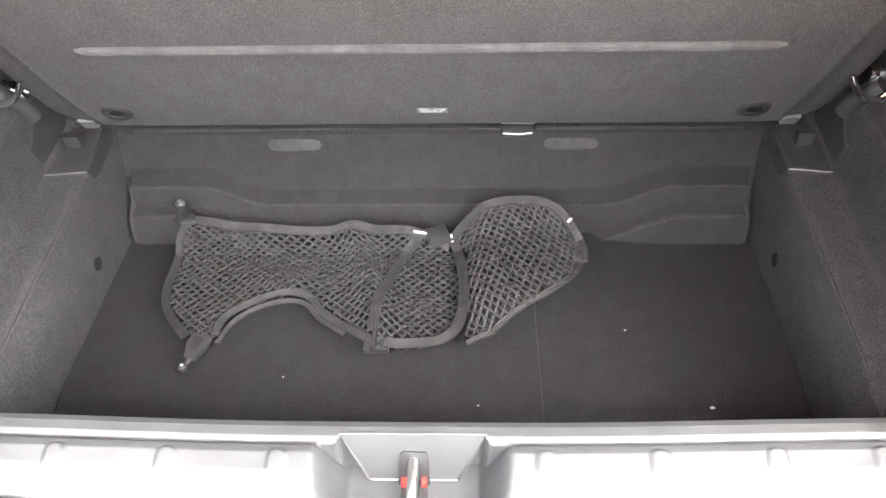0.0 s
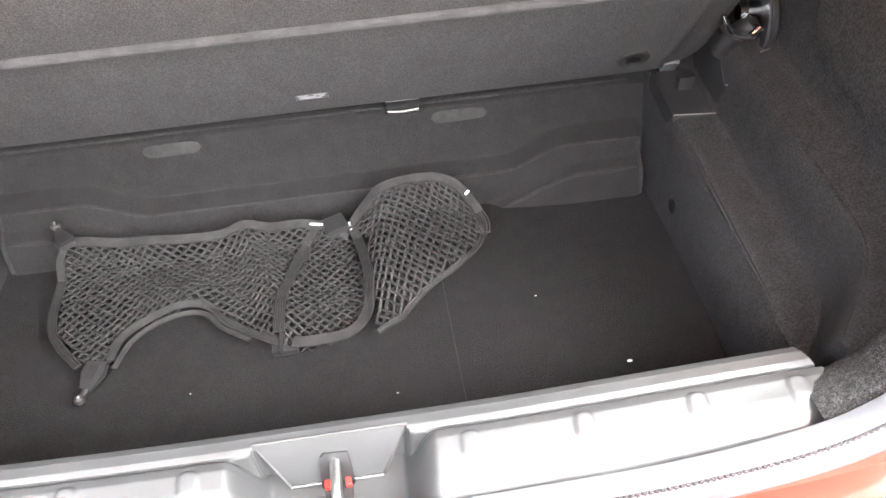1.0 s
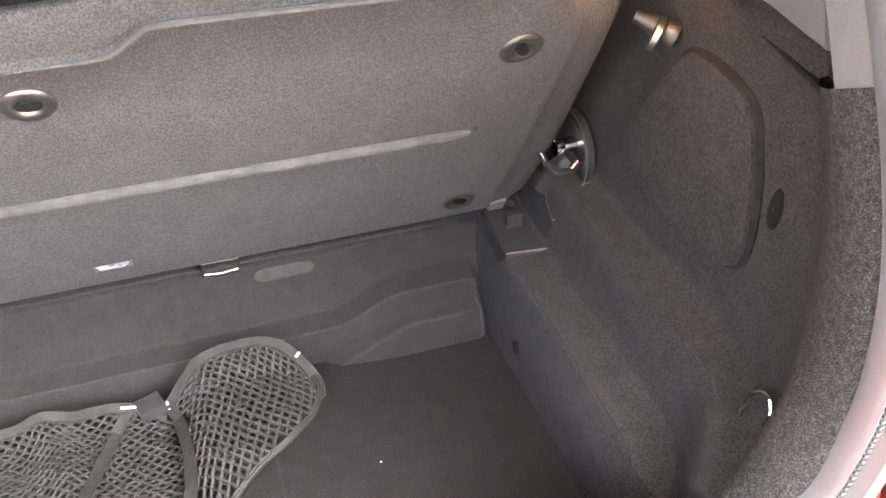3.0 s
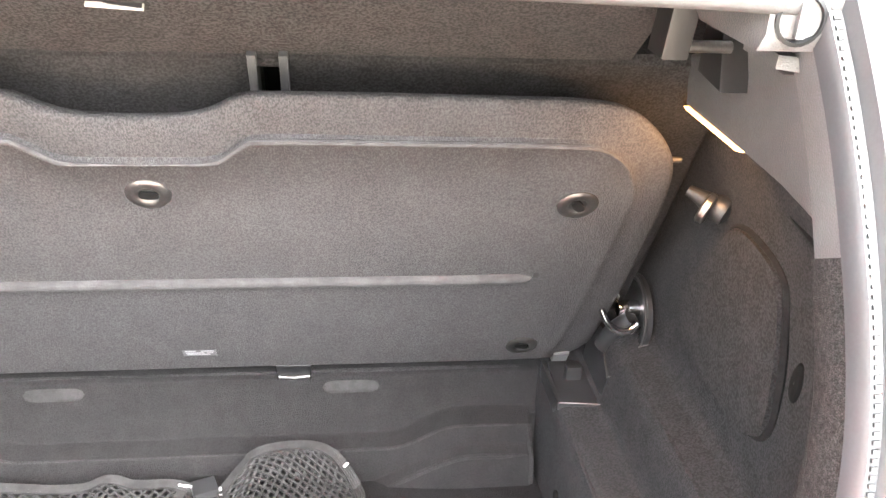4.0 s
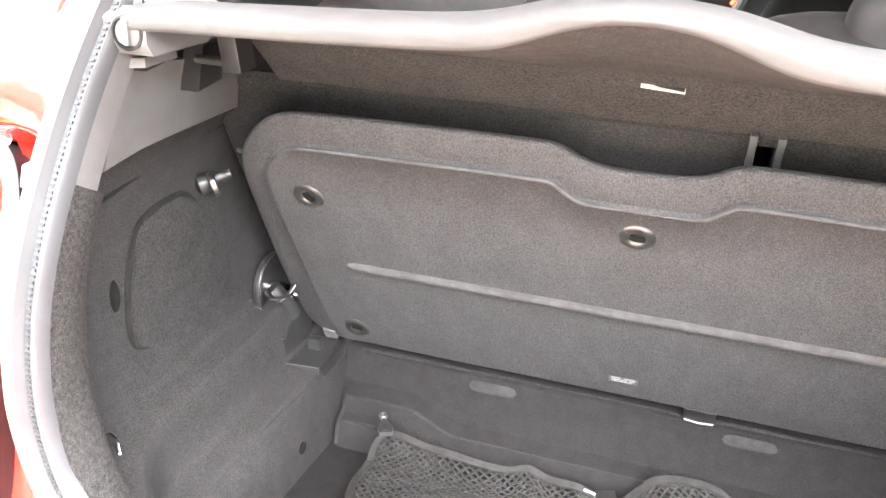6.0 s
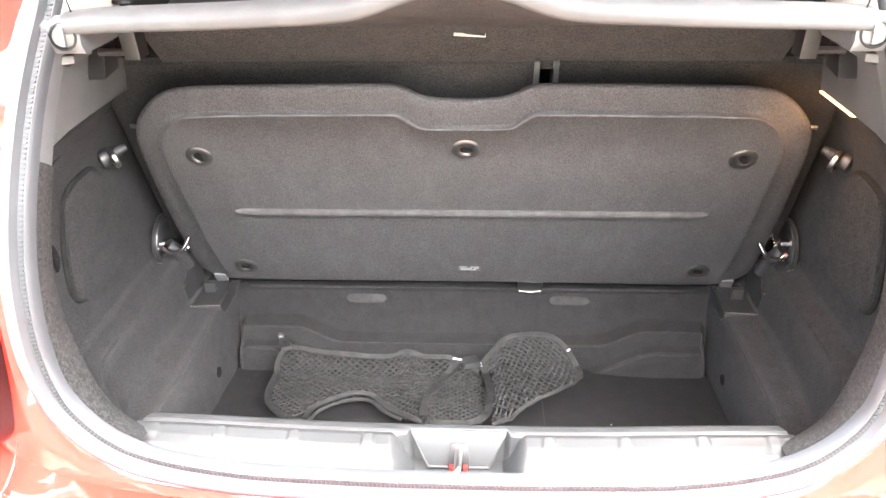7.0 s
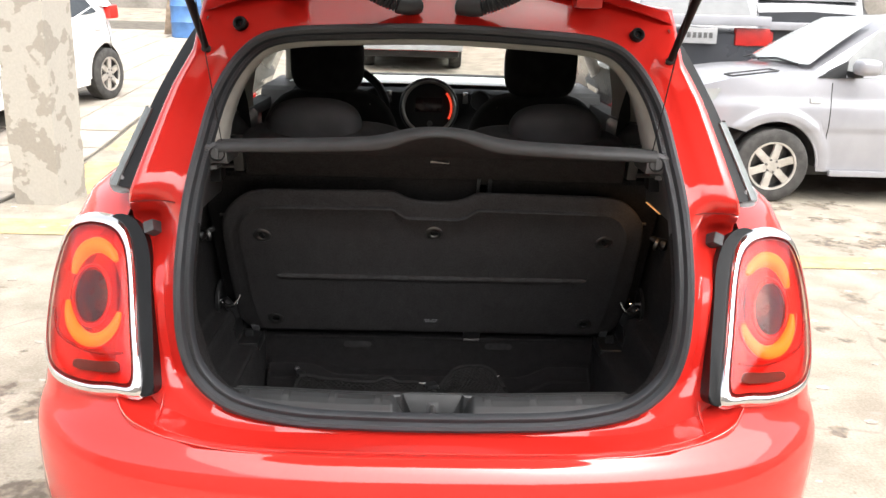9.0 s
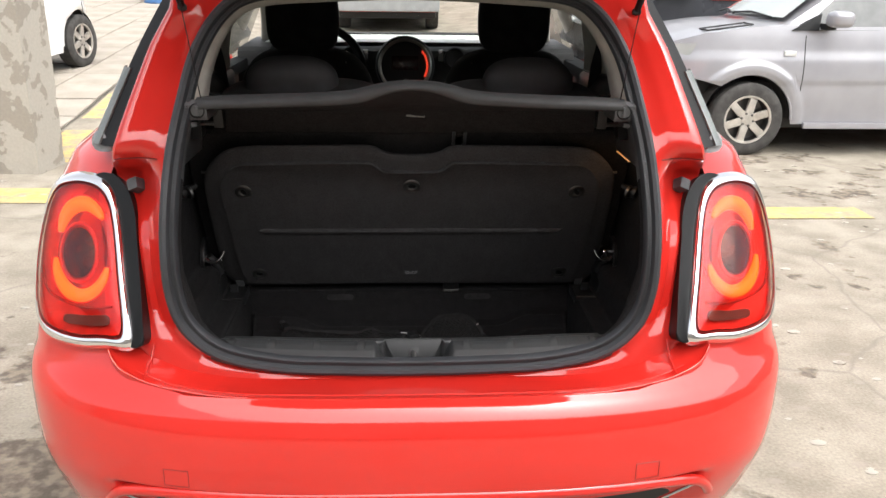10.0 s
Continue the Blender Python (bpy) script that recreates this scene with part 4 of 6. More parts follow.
# quarter panels
for sgn in (1, -1):
    def quarter(u, v):
        z = 0.640 + v * (1.115 - 0.640)
        inner = lerp(z, [0.64, 0.652, 0.664, 0.682, 0.706, 0.72, 0.90, 1.0, 1.04, 1.1], [0.44, 0.52, 0.58, 0.62, 0.645, 0.655, 0.67, 0.695, 0.668, 0.655])
        p = skin_at(u * 1.98, z, inner)
        return (sgn * p.x, p.y + (0.016 * (1 - smooth_step(0.1, 0.5, u)) + 0.006) * smooth_step(0.64, 0.70, z), p.z)
    part("quarter_panel", grid(quarter, 90, 50), RED, car, "red painted rear quarter panel", angle=60)
    # shoulder up to the side glass
    def shoulder(u, v):
        y = 0.360 + u * 1.13
        a = Vector((lerp(y, [0.39, 0.55, 0.8, 1.6], [0.664, 0.735, 0.765, 0.765]), y, 1.113))
        b = Vector((lerp(y, [0.39, 0.55, 0.8, 1.6], [0.660, 0.700, 0.725, 0.725]), y, 1.128))
        p = a.lerp(b, v)
        return (sgn * p.x, p.y, p.z)
    part("shoulder", grid(shoulder, 30, 4), RED, car)
    # black window surround and side glass
    edge = [(0.647, 0.346, 1.108), (0.632, 0.377, 1.155), (0.608, 0.417, 1.220), (0.579, 0.472, 1.300), (0.546, 0.552, 1.386), (0.522, 0.600, 1.437)]
    E1 = curve(edge, 40)
    outer = [(x + 0.040, y + 0.013, z + 0.003) for x, y, z in E1]
    strip = loft([[(sgn * x, y - 0.004, z) for x, y, z in E1], [(sgn * (x + 0.018), y - 0.001, z + 0.001) for x, y, z in E1], [(sgn * x, y, z) for x, y, z in outer]])
    ws = part("window_surround", strip, SATIN_BLACK, car, "black window surround")
    part("glass_edge", loft([[(sgn * (x + a), y + b, z + c) for x, y, z in E1 if z < 1.262] for a, b, c in ((0.030, 0.008, 0.002), (0.033, 0.003, 0.003), (0.046, 0.009, 0.005), (0.050, 0.018, 0.006), (0.048, 0.034, 0.005))]), GLASS_EDGE, ws, "pale green glass edge")
    part("surround_foot", slab(curve([(0.650, 1.100), (0.668, 1.095), (0.692, 1.097), (0.704, 1.108), (0.698, 1.130), (0.683, 1.138), (0.664, 1.124)], 30, closed=True), lambda p: (sgn * p[0], 0.48, p[1]), lambda p: (sgn * p[0], 0.346 + 0.5 * max(0, p[0] - 0.66) + 0.35 * (p[1] - 1.10), p[1]), bevel=0.007, segs=3), FOOT_RUBBER, ws, "grey rubber window corner")
    gl = loft([[(sgn * x, y, z) for x, y, z in outer], [(sgn * lerp(z, [1.1, 1.435], [0.740, 0.585]), 1.30, z) for x, y, z in outer]])
    gp = part("quarter_window", gl, CAR_GLASS, car, "dark tinted rear side window")

# tail lamps
LAMP = [(0.770, 1.022), (0.728, 1.026), (0.688, 1.018), (0.659, 0.992), (0.641, 0.950), (0.627, 0.897), (0.613, 0.830), (0.600, 0.775), (0.594, 0.738), (0.602, 0.717),
        (0.655, 0.712), (0.711, 0.705), (0.775, 0.706), (0.820, 0.718), (0.845, 0.748), (0.858, 0.80), (0.860, 0.86), (0.853, 0.915), (0.838, 0.965), (0.812, 1.004)]
LAMP_C = (0.735, 0.862)


def on_lamp(p, off):
    x, z = p
    z = z + 0.014 * smooth_step(0.86, 1.02, z)
    y = 0.150 + 0.60 * (z - 0.73) + 0.42 * (x - 0.60) + 1.35 * max(0, x - 0.69) ** 2 + 5.0 * max(0, x - 0.80) ** 2
    return Vector((x - 0.011 + 0.011 * smooth_step(0.66, 0.86, x), y - off, z + off * 0.3))


def scaled(line, k, kz=None):
    kz = k if kz is None else kz
    return [(LAMP_C[0] + (x - LAMP_C[0]) * k, LAMP_C[1] + (z - LAMP_C[1]) * kz) for x, z in line]


def lamp_disc(line, rings_n, off, dome, sgn):
    rr = []
    for k in range(rings_n + 1):
        t = k / rings_n
        c = (sum(p[0] for p in line) / len(line), sum(p[1] for p in line) / len(line))
        rr.append([on_lamp((c[0] + (x - c[0]) * max(t, 0.002), c[1] + (z - c[1]) * max(t, 0.002)), off + dome * (1 - t * t)) for x, z in line])
    bm = loft(rr, closed=True)
    for v in bm.verts:
        v.co.x *= sgn
    return bm


def lamp_band(a, b, off_a, off_b, lift, sgn):
    rr = []
    for k in range(7):
        t = k / 6
        rr.append([on_lamp((xa + (xb - xa) * t, za + (zb - za) * t), off_a + (off_b - off_a) * t + lift * math.sin(math.pi * t)) for (xa, za), (xb, zb) in zip(a, b)])
    bm = loft(rr, closed=True)
    for v in bm.verts:
        v.co.x *= sgn
    return bm


for sgn in (1, -1):
    L0 = curve(LAMP, 90, closed=True)
    L2 = [(x + 0.004, z + 0.001) for x, z in scaled(L0, 0.828, 0.848)]
    L1 = [(x + 0.004, z + 0.001) for x, z in scaled(L0, 0.864, 0.876)]
    L3 = [(x + 0.004, z + 0.001) for x, z in scaled(L0, 0.815, 0.836)]
    tl = part("tail_lamp", lamp_disc(L1, 12, -0.004, -0.012, sgn), LAMP_RED, car, "red tail lamp with glowing orange ring and chrome surround")
    part("chrome_ring", lamp_band(L0, L1, -0.004, 0.015, 0.0075, sgn), CHROME, tl, "polished chrome lamp surround")
    part("lamp_bezel", lamp_band(L1, L3, 0.012, 0.012, -0.006, sgn), RED_DARK, tl, "dark red bezel inside the chrome surround")
    # lit light guide: an arc over the top and a crescent below, round a reflector bowl
    cx, cz = 0.734, 0.874
    # Deeper red disc paints in the shade of the recess.
    bowl = [(cx + 0.060 * math.cos(a), cz + 0.084 * math.sin(a)) for a in np.linspace(0, math.tau, 48)[:-1]]
    part("lamp_bowl", lamp_disc(bowl, 8, -0.002, -0.010, sgn), LAMP_RED_SHADE, tl, "lamp bowl with its recess shade painted deep red")
    core = [(cx + 0.006 + 0.038 * math.cos(a), cz + 0.004 + 0.046 * math.sin(a)) for a in np.linspace(0, math.tau, 40)[:-1]]
    part("lamp_core", lamp_disc(core, 8, 0.001, 0.009, sgn), LAMP_DARK, tl, "dark round lamp core")
    collar = [on_lamp((cx + 0.006 + 0.044 * math.cos(a), cz + 0.004 + 0.053 * math.sin(a)), 0.002) for a in np.linspace(0, math.tau, 49)[:-1]]
    part("core_collar", tube([(sgn * p.x, p.y, p.z) for p in collar], 0.0040, 8, closed=True), LAMP_RED, tl)
    for a0, a1, rx, rz, up, fat in ((8, 138, 0.056, 0.066, 0.026, 0.0180), (188, 352, 0.063, 0.070, -0.004, 0.0150)):
        arc = np.linspace(radians(a0), radians(a1), 34)
        line = [on_lamp((cx + rx * math.cos(a), cz + up + rz * math.sin(a)), 0.001) for a in arc]
        bm = tube([(sgn * p.x, p.y, p.z) for p in line], lambda t: fat * math.sin(math.pi * (0.06 + 0.88 * t)) ** 0.7, 12)
        guide = part("light_ring", bm, LAMP_GLOW, tl, "glowing orange light guide")
        rim = [on_lamp((cx + (rx + 0.013) * math.cos(a), cz + up + (rz + 0.014) * math.sin(a)), 0.003) for a in arc]
        part("guide_rim", tube([(sgn * p.x, p.y, p.z) for p in rim], 0.0024, 6), LAMP_RED, guide)
    # Thin deep red tube paints the shadow line under the lower crescent.
    inset = [on_lamp(p, 0.004) for p in curve([(0.652, 0.790), (0.700, 0.782), (0.760, 0.784), (0.810, 0.798), (0.832, 0.838)], 30)]
    part("lamp_rib", tube([(sgn * p.x, p.y, p.z) for p in inset], 0.0030, 8), LAMP_RED_SHADE, tl, "deep red shadow line painted below the light guide")
    cover = part("lens_cover", lamp_disc(L2, 12, 0.015, 0.016, sgn), LENS, tl, "clear red lens cover")
    cover.visible_shadow = False
    refl = curve([(0.660, 0.755), (0.707, 0.749), (0.754, 0.746), (0.763, 0.753), (0.754, 0.762), (0.707, 0.767), (0.664, 0.773), (0.655, 0.765)], 40, closed=True)
    bm = slab(refl, lambda p: on_lamp(p, 0.002), lambda p: on_lamp(p, 0.0075), bevel=0.002)
    for v in bm.verts:
        v.co.x *= sgn
    part("reflector", bm, LAMP_REFLECTOR, tl, "grey-red reflector strip")
    # black surround towards the mouth
    black = [(0.722, 1.018), (0.694, 1.029), (0.662, 1.023), (0.634, 1.000), (0.613, 0.962), (0.602, 0.91), (0.588, 0.84), (0.575, 0.76), (0.572, 0.738), (0.580, 0.727), (0.606, 0.724),
             (0.62, 0.76), (0.636, 0.85), (0.655, 0.95), (0.69, 1.005)]
    bm = slab(curve(black, 80, closed=True), lambda p: on_lamp(p, -0.05), lambda p: on_lamp(p, 0.004), bevel=0.007, segs=3)
    for v in bm.verts:
        v.co.x *= sgn
    part("lamp_surround", bm, SATIN_BLACK, tl, "satin black lamp surround")

# roof, pillars and the rest of the shell
def roof(u, v):
    x = -1 + 2 * v
    y = 0.56 + u * 1.75
    w = lerp(y, [0.5, 1.2, 2.4], [0.53, 0.57, 0.55])
    return (x * w, y, lerp(y, [0.5, 0.62, 1.3, 2.0, 2.4], [1.535, 1.555, 1.575, 1.54, 1.46]) - 0.075 * abs(x) ** 2.5)


part("roof_panel", grid(roof, 40, 24), RED, car)
part("headliner", grid(lambda u, v: tuple(Vector(roof(u, v)) - Vector((0, -0.03, 0.085))), 30, 20), BEIGE, car, "pale beige headliner")
for sgn in (1, -1):
    part("door_panel", grid(lambda u, v: (sgn * (lerp(0.28 + 0.83 * v, XS_Z, XS_X)), 1.40 + 1.05 * u, 0.28 + 0.83 * v), 10, 24), RED, car, "red door")
    part("front_wing", grid(lambda u, v: (sgn * (lerp(0.28 + 0.75 * v, XS_Z, XS_X) * (1 - 0.20 * u ** 3)), 2.45 + 1.15 * u, 0.28 + (0.83 - 0.20 * u) * v), 20, 24), RED, car)
    part("inner_door", grid(lambda u, v: (sgn * (0.70 + 0.02 * math.sin(v * 3)), 0.72 + 1.75 * u, 0.50 + 0.60 * v), 12, 12), DASH, car, "dark inner side trim")
    part("belt_trim", box(min(sgn * 0.66, sgn * 0.72), max(sgn * 0.66, sgn * 0.735), 0.86, 2.42, 1.085, 1.132, 0.012), SATIN_BLACK, car, "dark inner window ledge")
    dw = part("door_window", loft([[(sgn * 0.735, 1.30, 1.12), (sgn * 0.745, 2.50, 1.12)], [(sgn * 0.575, 1.30, 1.46), (sgn * 0.565, 2.20, 1.45)]]), TINT, car, "tinted door window")
    dw.visible_shadow = False
    part("roof_rail", tube(curve([(sgn * 0.53, 0.80, 1.40), (sgn * 0.565, 1.3, 1.44), (sgn * 0.56, 1.9, 1.42), (sgn * 0.60, 2.30, 1.28), (sgn * 0.665, 2.62, 1.08)], 30), 0.03, 10), BEIGE, car)
    part("middle_pillar", loft([[(sgn * 0.69, 1.32, 1.05), (sgn * 0.69, 1.42, 1.05)], [(sgn * 0.57, 1.34, 1.43), (sgn * 0.57, 1.44, 1.43)]]), BLACK, car)
    # lining of the rear quarter: pale above, dark moulded plastic below
    def split(u):
        return 1.250 - 0.085 * u - 0.012 * math.sin(math.pi * u)

    def quarter_in(u, z, off=0.0):
        y = 0.56 + 0.84 * u
        return Vector((sgn * (0.566 + 0.030 * u - 0.20 * max(0.0, z - 1.22) - 0.018 * math.sin(math.pi * u) - off), y - 0.10 * (z - 1.2), z))
    part("rear_pillar_lining", grid(lambda u, v: quarter_in(u, split(u) + (1.46 - split(u)) * v), 20, 12), BEIGE, car, "pale rear quarter lining")
    part("quarter_foot", grid(lambda u, v: quarter_in(u, 1.04 + (split(u) - 0.004 - 1.04) * v, 0.012 + 0.030 * math.sin(math.pi * min(1, v * 1.1)) * math.sin(math.pi * u) - 0.012 * smooth_step(0.88, 1, v)), 20, 16), PLASTIC, car, "dark moulded quarter trim")
    part("lining_joint", tube([quarter_in(u, split(u), 0.003) for u in np.linspace(0, 1, 20)], 0.0030, 6), BLACK, car)
    part("quarter_end", loft([[quarter_in(1, 1.04 + 0.42 * v) for v in np.linspace(0, 1, 8)], [quarter_in(1, 1.04 + 0.42 * v) + Vector((sgn * 0.10, 0.02, 0)) for v in np.linspace(0, 1, 8)]]), BEIGE, car)
    part("seat_belt", loft([[(sgn * 0.60, 0.93, 1.40), (sgn * 0.56, 0.96, 1.40)], [(sgn * 0.575, 1.00, 1.22), (sgn * 0.535, 1.02, 1.22)], [(sgn * 0.56, 1.02, 1.02), (sgn * 0.52, 1.04, 1.02)]]), BLACK, car, "black seat belt")
    for yy, nm in ((0.76, "rear_wheel"), (3.15, "front_wheel")):
        wm = Matrix.Translation((sgn * 0.775, yy, 0.31)) @ pose(0, 0, 0, 0, 90, 0)
        wh = part("wheel", lathe([(0.20, -0.09), (0.29, -0.095), (0.31, -0.07), (0.31, 0.07), (0.29, 0.095), (0.20, 0.09)], wm, 40), TYRE, car)
        part("rim", lathe([(0.20, -0.085), (0.19, -0.06), (0.05, -0.07), (0.001, -0.08), ], wm, 30), RIM, wh)
        part("rim_back", lathe([(0.20, 0.085), (0.19, 0.06), (0.05, 0.07), (0.001, 0.08), ], wm, 30), RIM, wh)
        arch = [(sgn * 0.845, yy + 0.37 * math.cos(a), 0.33 + 0.37 * math.sin(a)) for a in np.linspace(-0.25, math.pi + 0.25, 30)]
        part("arch_trim", tube(arch, 0.018, 8), SATIN_BLACK, car, "black wheel arch trim")
part("bonnet", grid(lambda u, v: ((-1 + 2 * v) * 0.70 * (1 - 0.12 * u ** 2), 2.58 + 1.15 * u, 0.975 - 0.10 * u - 0.12 * u ** 3 - 0.05 * (2 * v - 1) ** 4), 20, 16), RED, car, "red bonnet")
part("front_bumper", grid(lambda u, v: (0.80 * math.sin(math.pi * (u - 0.5)), 3.42 + 0.38 * math.cos(math.pi * (u - 0.5)) ** 0.7 - 0.05 * abs(v - 0.4), 0.26 + 0.55 * v), 40, 10), RED, car)
part("under_tray", box(-0.74, 0.74, 0.25, 3.5, 0.18, 0.24, 0.01), BLACK, car)
part("cabin_floor", box(-0.70, 0.70, 0.95, 2.6, 0.28, 0.32), BLACK, car)
ws = part("windscreen", loft([[(-0.56, 2.28, 1.40), (0, 2.22, 1.44), (0.56, 2.28, 1.40)], [(-0.66, 2.64, 1.08), (0, 2.72, 1.09), (0.66, 2.64, 1.08)]]), PANE, car, "clear windscreen")
ws.visible_shadow = False

# open tailgate above, hinged at the roof
def gate_at(a, b, lift=0.0):
    w = lerp(b, [0, 0.3, 0.6, 0.85, 1], [0.52, 0.60, 0.67, 0.68, 0.58])
    return Vector((a * w, 0.64 - 1.08 * b + 0.45 * lift, 1.535 + 0.50 * b - 0.26 * b * b + 0.89 * lift + 0.03 * (1 - a * a)))


GATE_OUT = curve([(-1, 0.0), (0, 0), (1, 0.0), (1, 0.35), (1, 0.7), (0.9, 1), (0, 1.02), (-0.9, 1), (-1, 0.7), (-1, 0.35)], 120, closed=True)
GATE_IN = curve([(-0.72, 0.10), (0, 0.09), (0.72, 0.10), (0.78, 0.30), (0.76, 0.52), (0.62, 0.56), (0, 0.57), (-0.62, 0.56), (-0.76, 0.52), (-0.78, 0.30)], 120, closed=True)
gate = part("tailgate", loft([[gate_at(a, b) for a, b in GATE_IN], [gate_at(a, b, -0.02) for a, b in [(p[0] * 0.5 + q[0] * 0.5, p[1] * 0.5 + q[1] * 0.5) for p, q in zip(GATE_IN, GATE_OUT)]], [gate_at(a, b) for a, b in GATE_OUT],
                              [gate_at(a, b, 0.06) for a, b in GATE_OUT], [gate_at(a, b, 0.06) for a, b in GATE_IN]], closed=True), RED, car, "red inner side of the raised tailgate")
pane_bm = bmesh.new()
pane_bm.faces.new([pane_bm.verts.new(gate_at(a, b, 0.05)) for a, b in GATE_IN])
part("tailgate_glass", pane_bm, TINT, gate, "dark tinted rear window", smooth=False)
for sgn in (1, -1):
    part("hinge_arm", box(min(sgn * 0.30, sgn * 0.36), max(sgn * 0.30, sgn * 0.36), 0.52, 0.66, 1.50, 1.545, 0.01), RED, gate)
    strut = part("gas_strut", tube([(sgn * 0.503, 0.452, 1.396), (sgn * 0.52, 0.30, 1.585), (sgn * 0.54, 0.10, 1.715)], lambda t: 0.0075 + 0.0035 * min(1, t * 6), 12), SATIN_BLACK, car, "black gas strut")
    part("strut_foot", lathe([(0.001, -0.010), (0.006, -0.009), (0.009, -0.004), (0.009, 0.004), (0.006, 0.009), (0.001, 0.010)], Matrix.Translation((sgn * 0.503, 0.453, 1.394)) @ pose(0, 0, 0, 0, 90, 0), 16), BLACK, strut)
    bel = curve([(sgn * 0.045 - 0.005, 0.53, 1.497), (sgn * 0.075, 0.51, 1.494), (sgn * 0.11, 0.50, 1.502), (sgn * 0.16, 0.48, 1.525), (sgn * 0.20, 0.44, 1.56)], 120)
    part("cable_bellows", tube(bel, lambda t: 0.0185 if t < 0.28 else 0.0150 + 0.0030 * math.sin(t * 170), 14), RUBBER, car, "black corrugated cable bellows")
    part("shelf_string", tube([(sgn * 0.452, 0.345, 1.205), (sgn * 0.475, 0.25, 1.55), (sgn * 0.49, 0.18, 1.695)], 0.0012, 5), SATIN_BLACK, car, "thin black shelf string")

# ---- seats and dashboard ----
def cushion(cx, cy, cz, w, d, h, lean=0.0, p=3.5, bm=None, n=22):
    """A stuffed block: a superellipsoid, leaning back by degrees."""
    def f(u, v):
        a, b = (u - 0.5) * math.tau, (v - 0.5) * math.pi
        def sp(c, e):
            return math.copysign(abs(c) ** e, c)
        e = 2 / p
        return Matrix.Translation((cx, cy, cz)) @ pose(0, 0, 0, lean, 0, 0) @ Vector((w / 2 * sp(math.cos(b), e) * sp(math.cos(a), e), d / 2 * sp(math.cos(b), e) * sp(math.sin(a), e), h / 2 * sp(math.sin(b), e)))
    bm = grid(f, n * 2, n, bm)
    bmesh.ops.remove_doubles(bm, verts=bm.verts[:], dist=1e-5)
    return bm


for sgn in (-1, 1):
    rs = part("rear_seat", cushion(sgn * 0.29, 0.86, 1.00, 0.50, 0.16, 0.40, 18, 4), SEAT, car, "black cloth rear seat")
    part("headrest", cushion(sgn * 0.315, 0.80, 1.185, 0.245, 0.11, 0.150, 14, 2.6), SEAT_GREY, rs, "grey leatherette headrest")
    part("headrest_base", tube([(sgn * 0.315 - 0.06, 0.79, 1.118), (sgn * 0.315, 0.785, 1.116), (sgn * 0.315 + 0.06, 0.79, 1.118)], 0.008, 8), BLACK, rs)
    fs = part("front_seat", cushion(sgn * 0.34, 1.42, 0.93, 0.47, 0.17, 0.62, 10, 3.2), SEAT, car, "black cloth front seat")
    part("headrest", cushion(sgn * 0.345, 1.36, 1.325, 0.235, 0.11, 0.215, 6, 3.4), SEAT, fs, "black cloth headrest")
    for k in (-1, 1):
        part("headrest_rod", tube([(sgn * 0.345 + k * 0.055, 1.365, 1.20), (sgn * 0.345 + k * 0.055, 1.36, 1.27)], 0.006, 10), STEEL, fs)
    part("lever", tube([(sgn * 0.345 - sgn * 0.10, 1.33, 1.195), (sgn * 0.345 - sgn * 0.14, 1.33, 1.188)], 0.006, 8), STEEL, fs)
    part("seat_cushion", cushion(sgn * 0.34, 1.70, 0.55, 0.48, 0.50, 0.16, 0, 4), SEAT, fs)


dash = part("dashboard", grid(lambda u, v: (-0.70 + 1.40 * u, 2.08 + 0.50 * smooth_step(0.45, 1, v) + 0.05 * math.cos(math.pi * (u - 0.5)), 0.60 + 0.57 * smooth_step(0, 0.55, v) + 0.010 * smooth_step(0.5, 1, v)), 50, 24), DASH, car, "dark dashboard with a round centre display")
# This top strip has the windscreen glare painted into it.
part("dash_top", grid(lambda u, v: (-0.60 + 1.20 * u, 2.175 + 0.43 * v + 0.05 * math.cos(math.pi * (u - 0.5)), 1.187 + 0.007 * smooth_step(0, 0.8, v)), 30, 10), DAYLIT_DASH, dash, "dashboard top with its daylight glare painted pale")
dm = Matrix.Translation((-0.010, 2.02, 1.108)) @ pose(0, 0, 0, 82, 0, 0) @ Matrix.Scale(0.88, 4)
part("display_hood", lathe([(0.138, -0.06), (0.138, 0.0), (0.133, 0.016), (0.122, 0.022), (0.120, 0.0)], dm, 44), DASH, dash)
part("display_ring", lathe([(0.126, 0.012), (0.125, 0.026), (0.118, 0.030), (0.111, 0.026), (0.110, 0.010)], dm, 48), RIM, dash, "chrome display ring")
part("display_face", lathe([(0.112, 0.012), (0.06, 0.014), (0.001, 0.015)], dm, 40), BLACK, dash, "black round display")
part("display_screen", slab([(-0.062, -0.020), (0.062, -0.020), (0.062, 0.045), (-0.062, 0.045)], lambda p: dm @ Vector((p[0], p[1], 0.013)), lambda p: dm @ Vector((p[0], p[1], 0.018)), bevel=0.001), material("dim_screen", (0.03, 0.008, 0.008), 0.2, var=0.1, bump=0.0), dash, "dim reddish screen")
arc = [dm @ Vector((0.103 * math.cos(a), 0.103 * math.sin(a), 0.020)) for a in np.linspace(-0.5, 0.7, 18)]
part("display_light", tube(arc, 0.0042, 8), material("red_ring_light", (0.6, 0.03, 0.02), 0.3, bump=0.0, glow=(1.0, 0.07, 0.03), glow_strength=0.3), dash, "red lit arc beside the display")
part("display_knob", lathe([(0.013, 0.014), (0.012, 0.026), (0.008, 0.027), (0.001, 0.026)], dm @ Matrix.Translation((0.005, -0.072, 0)), 18), NICKEL, dash)
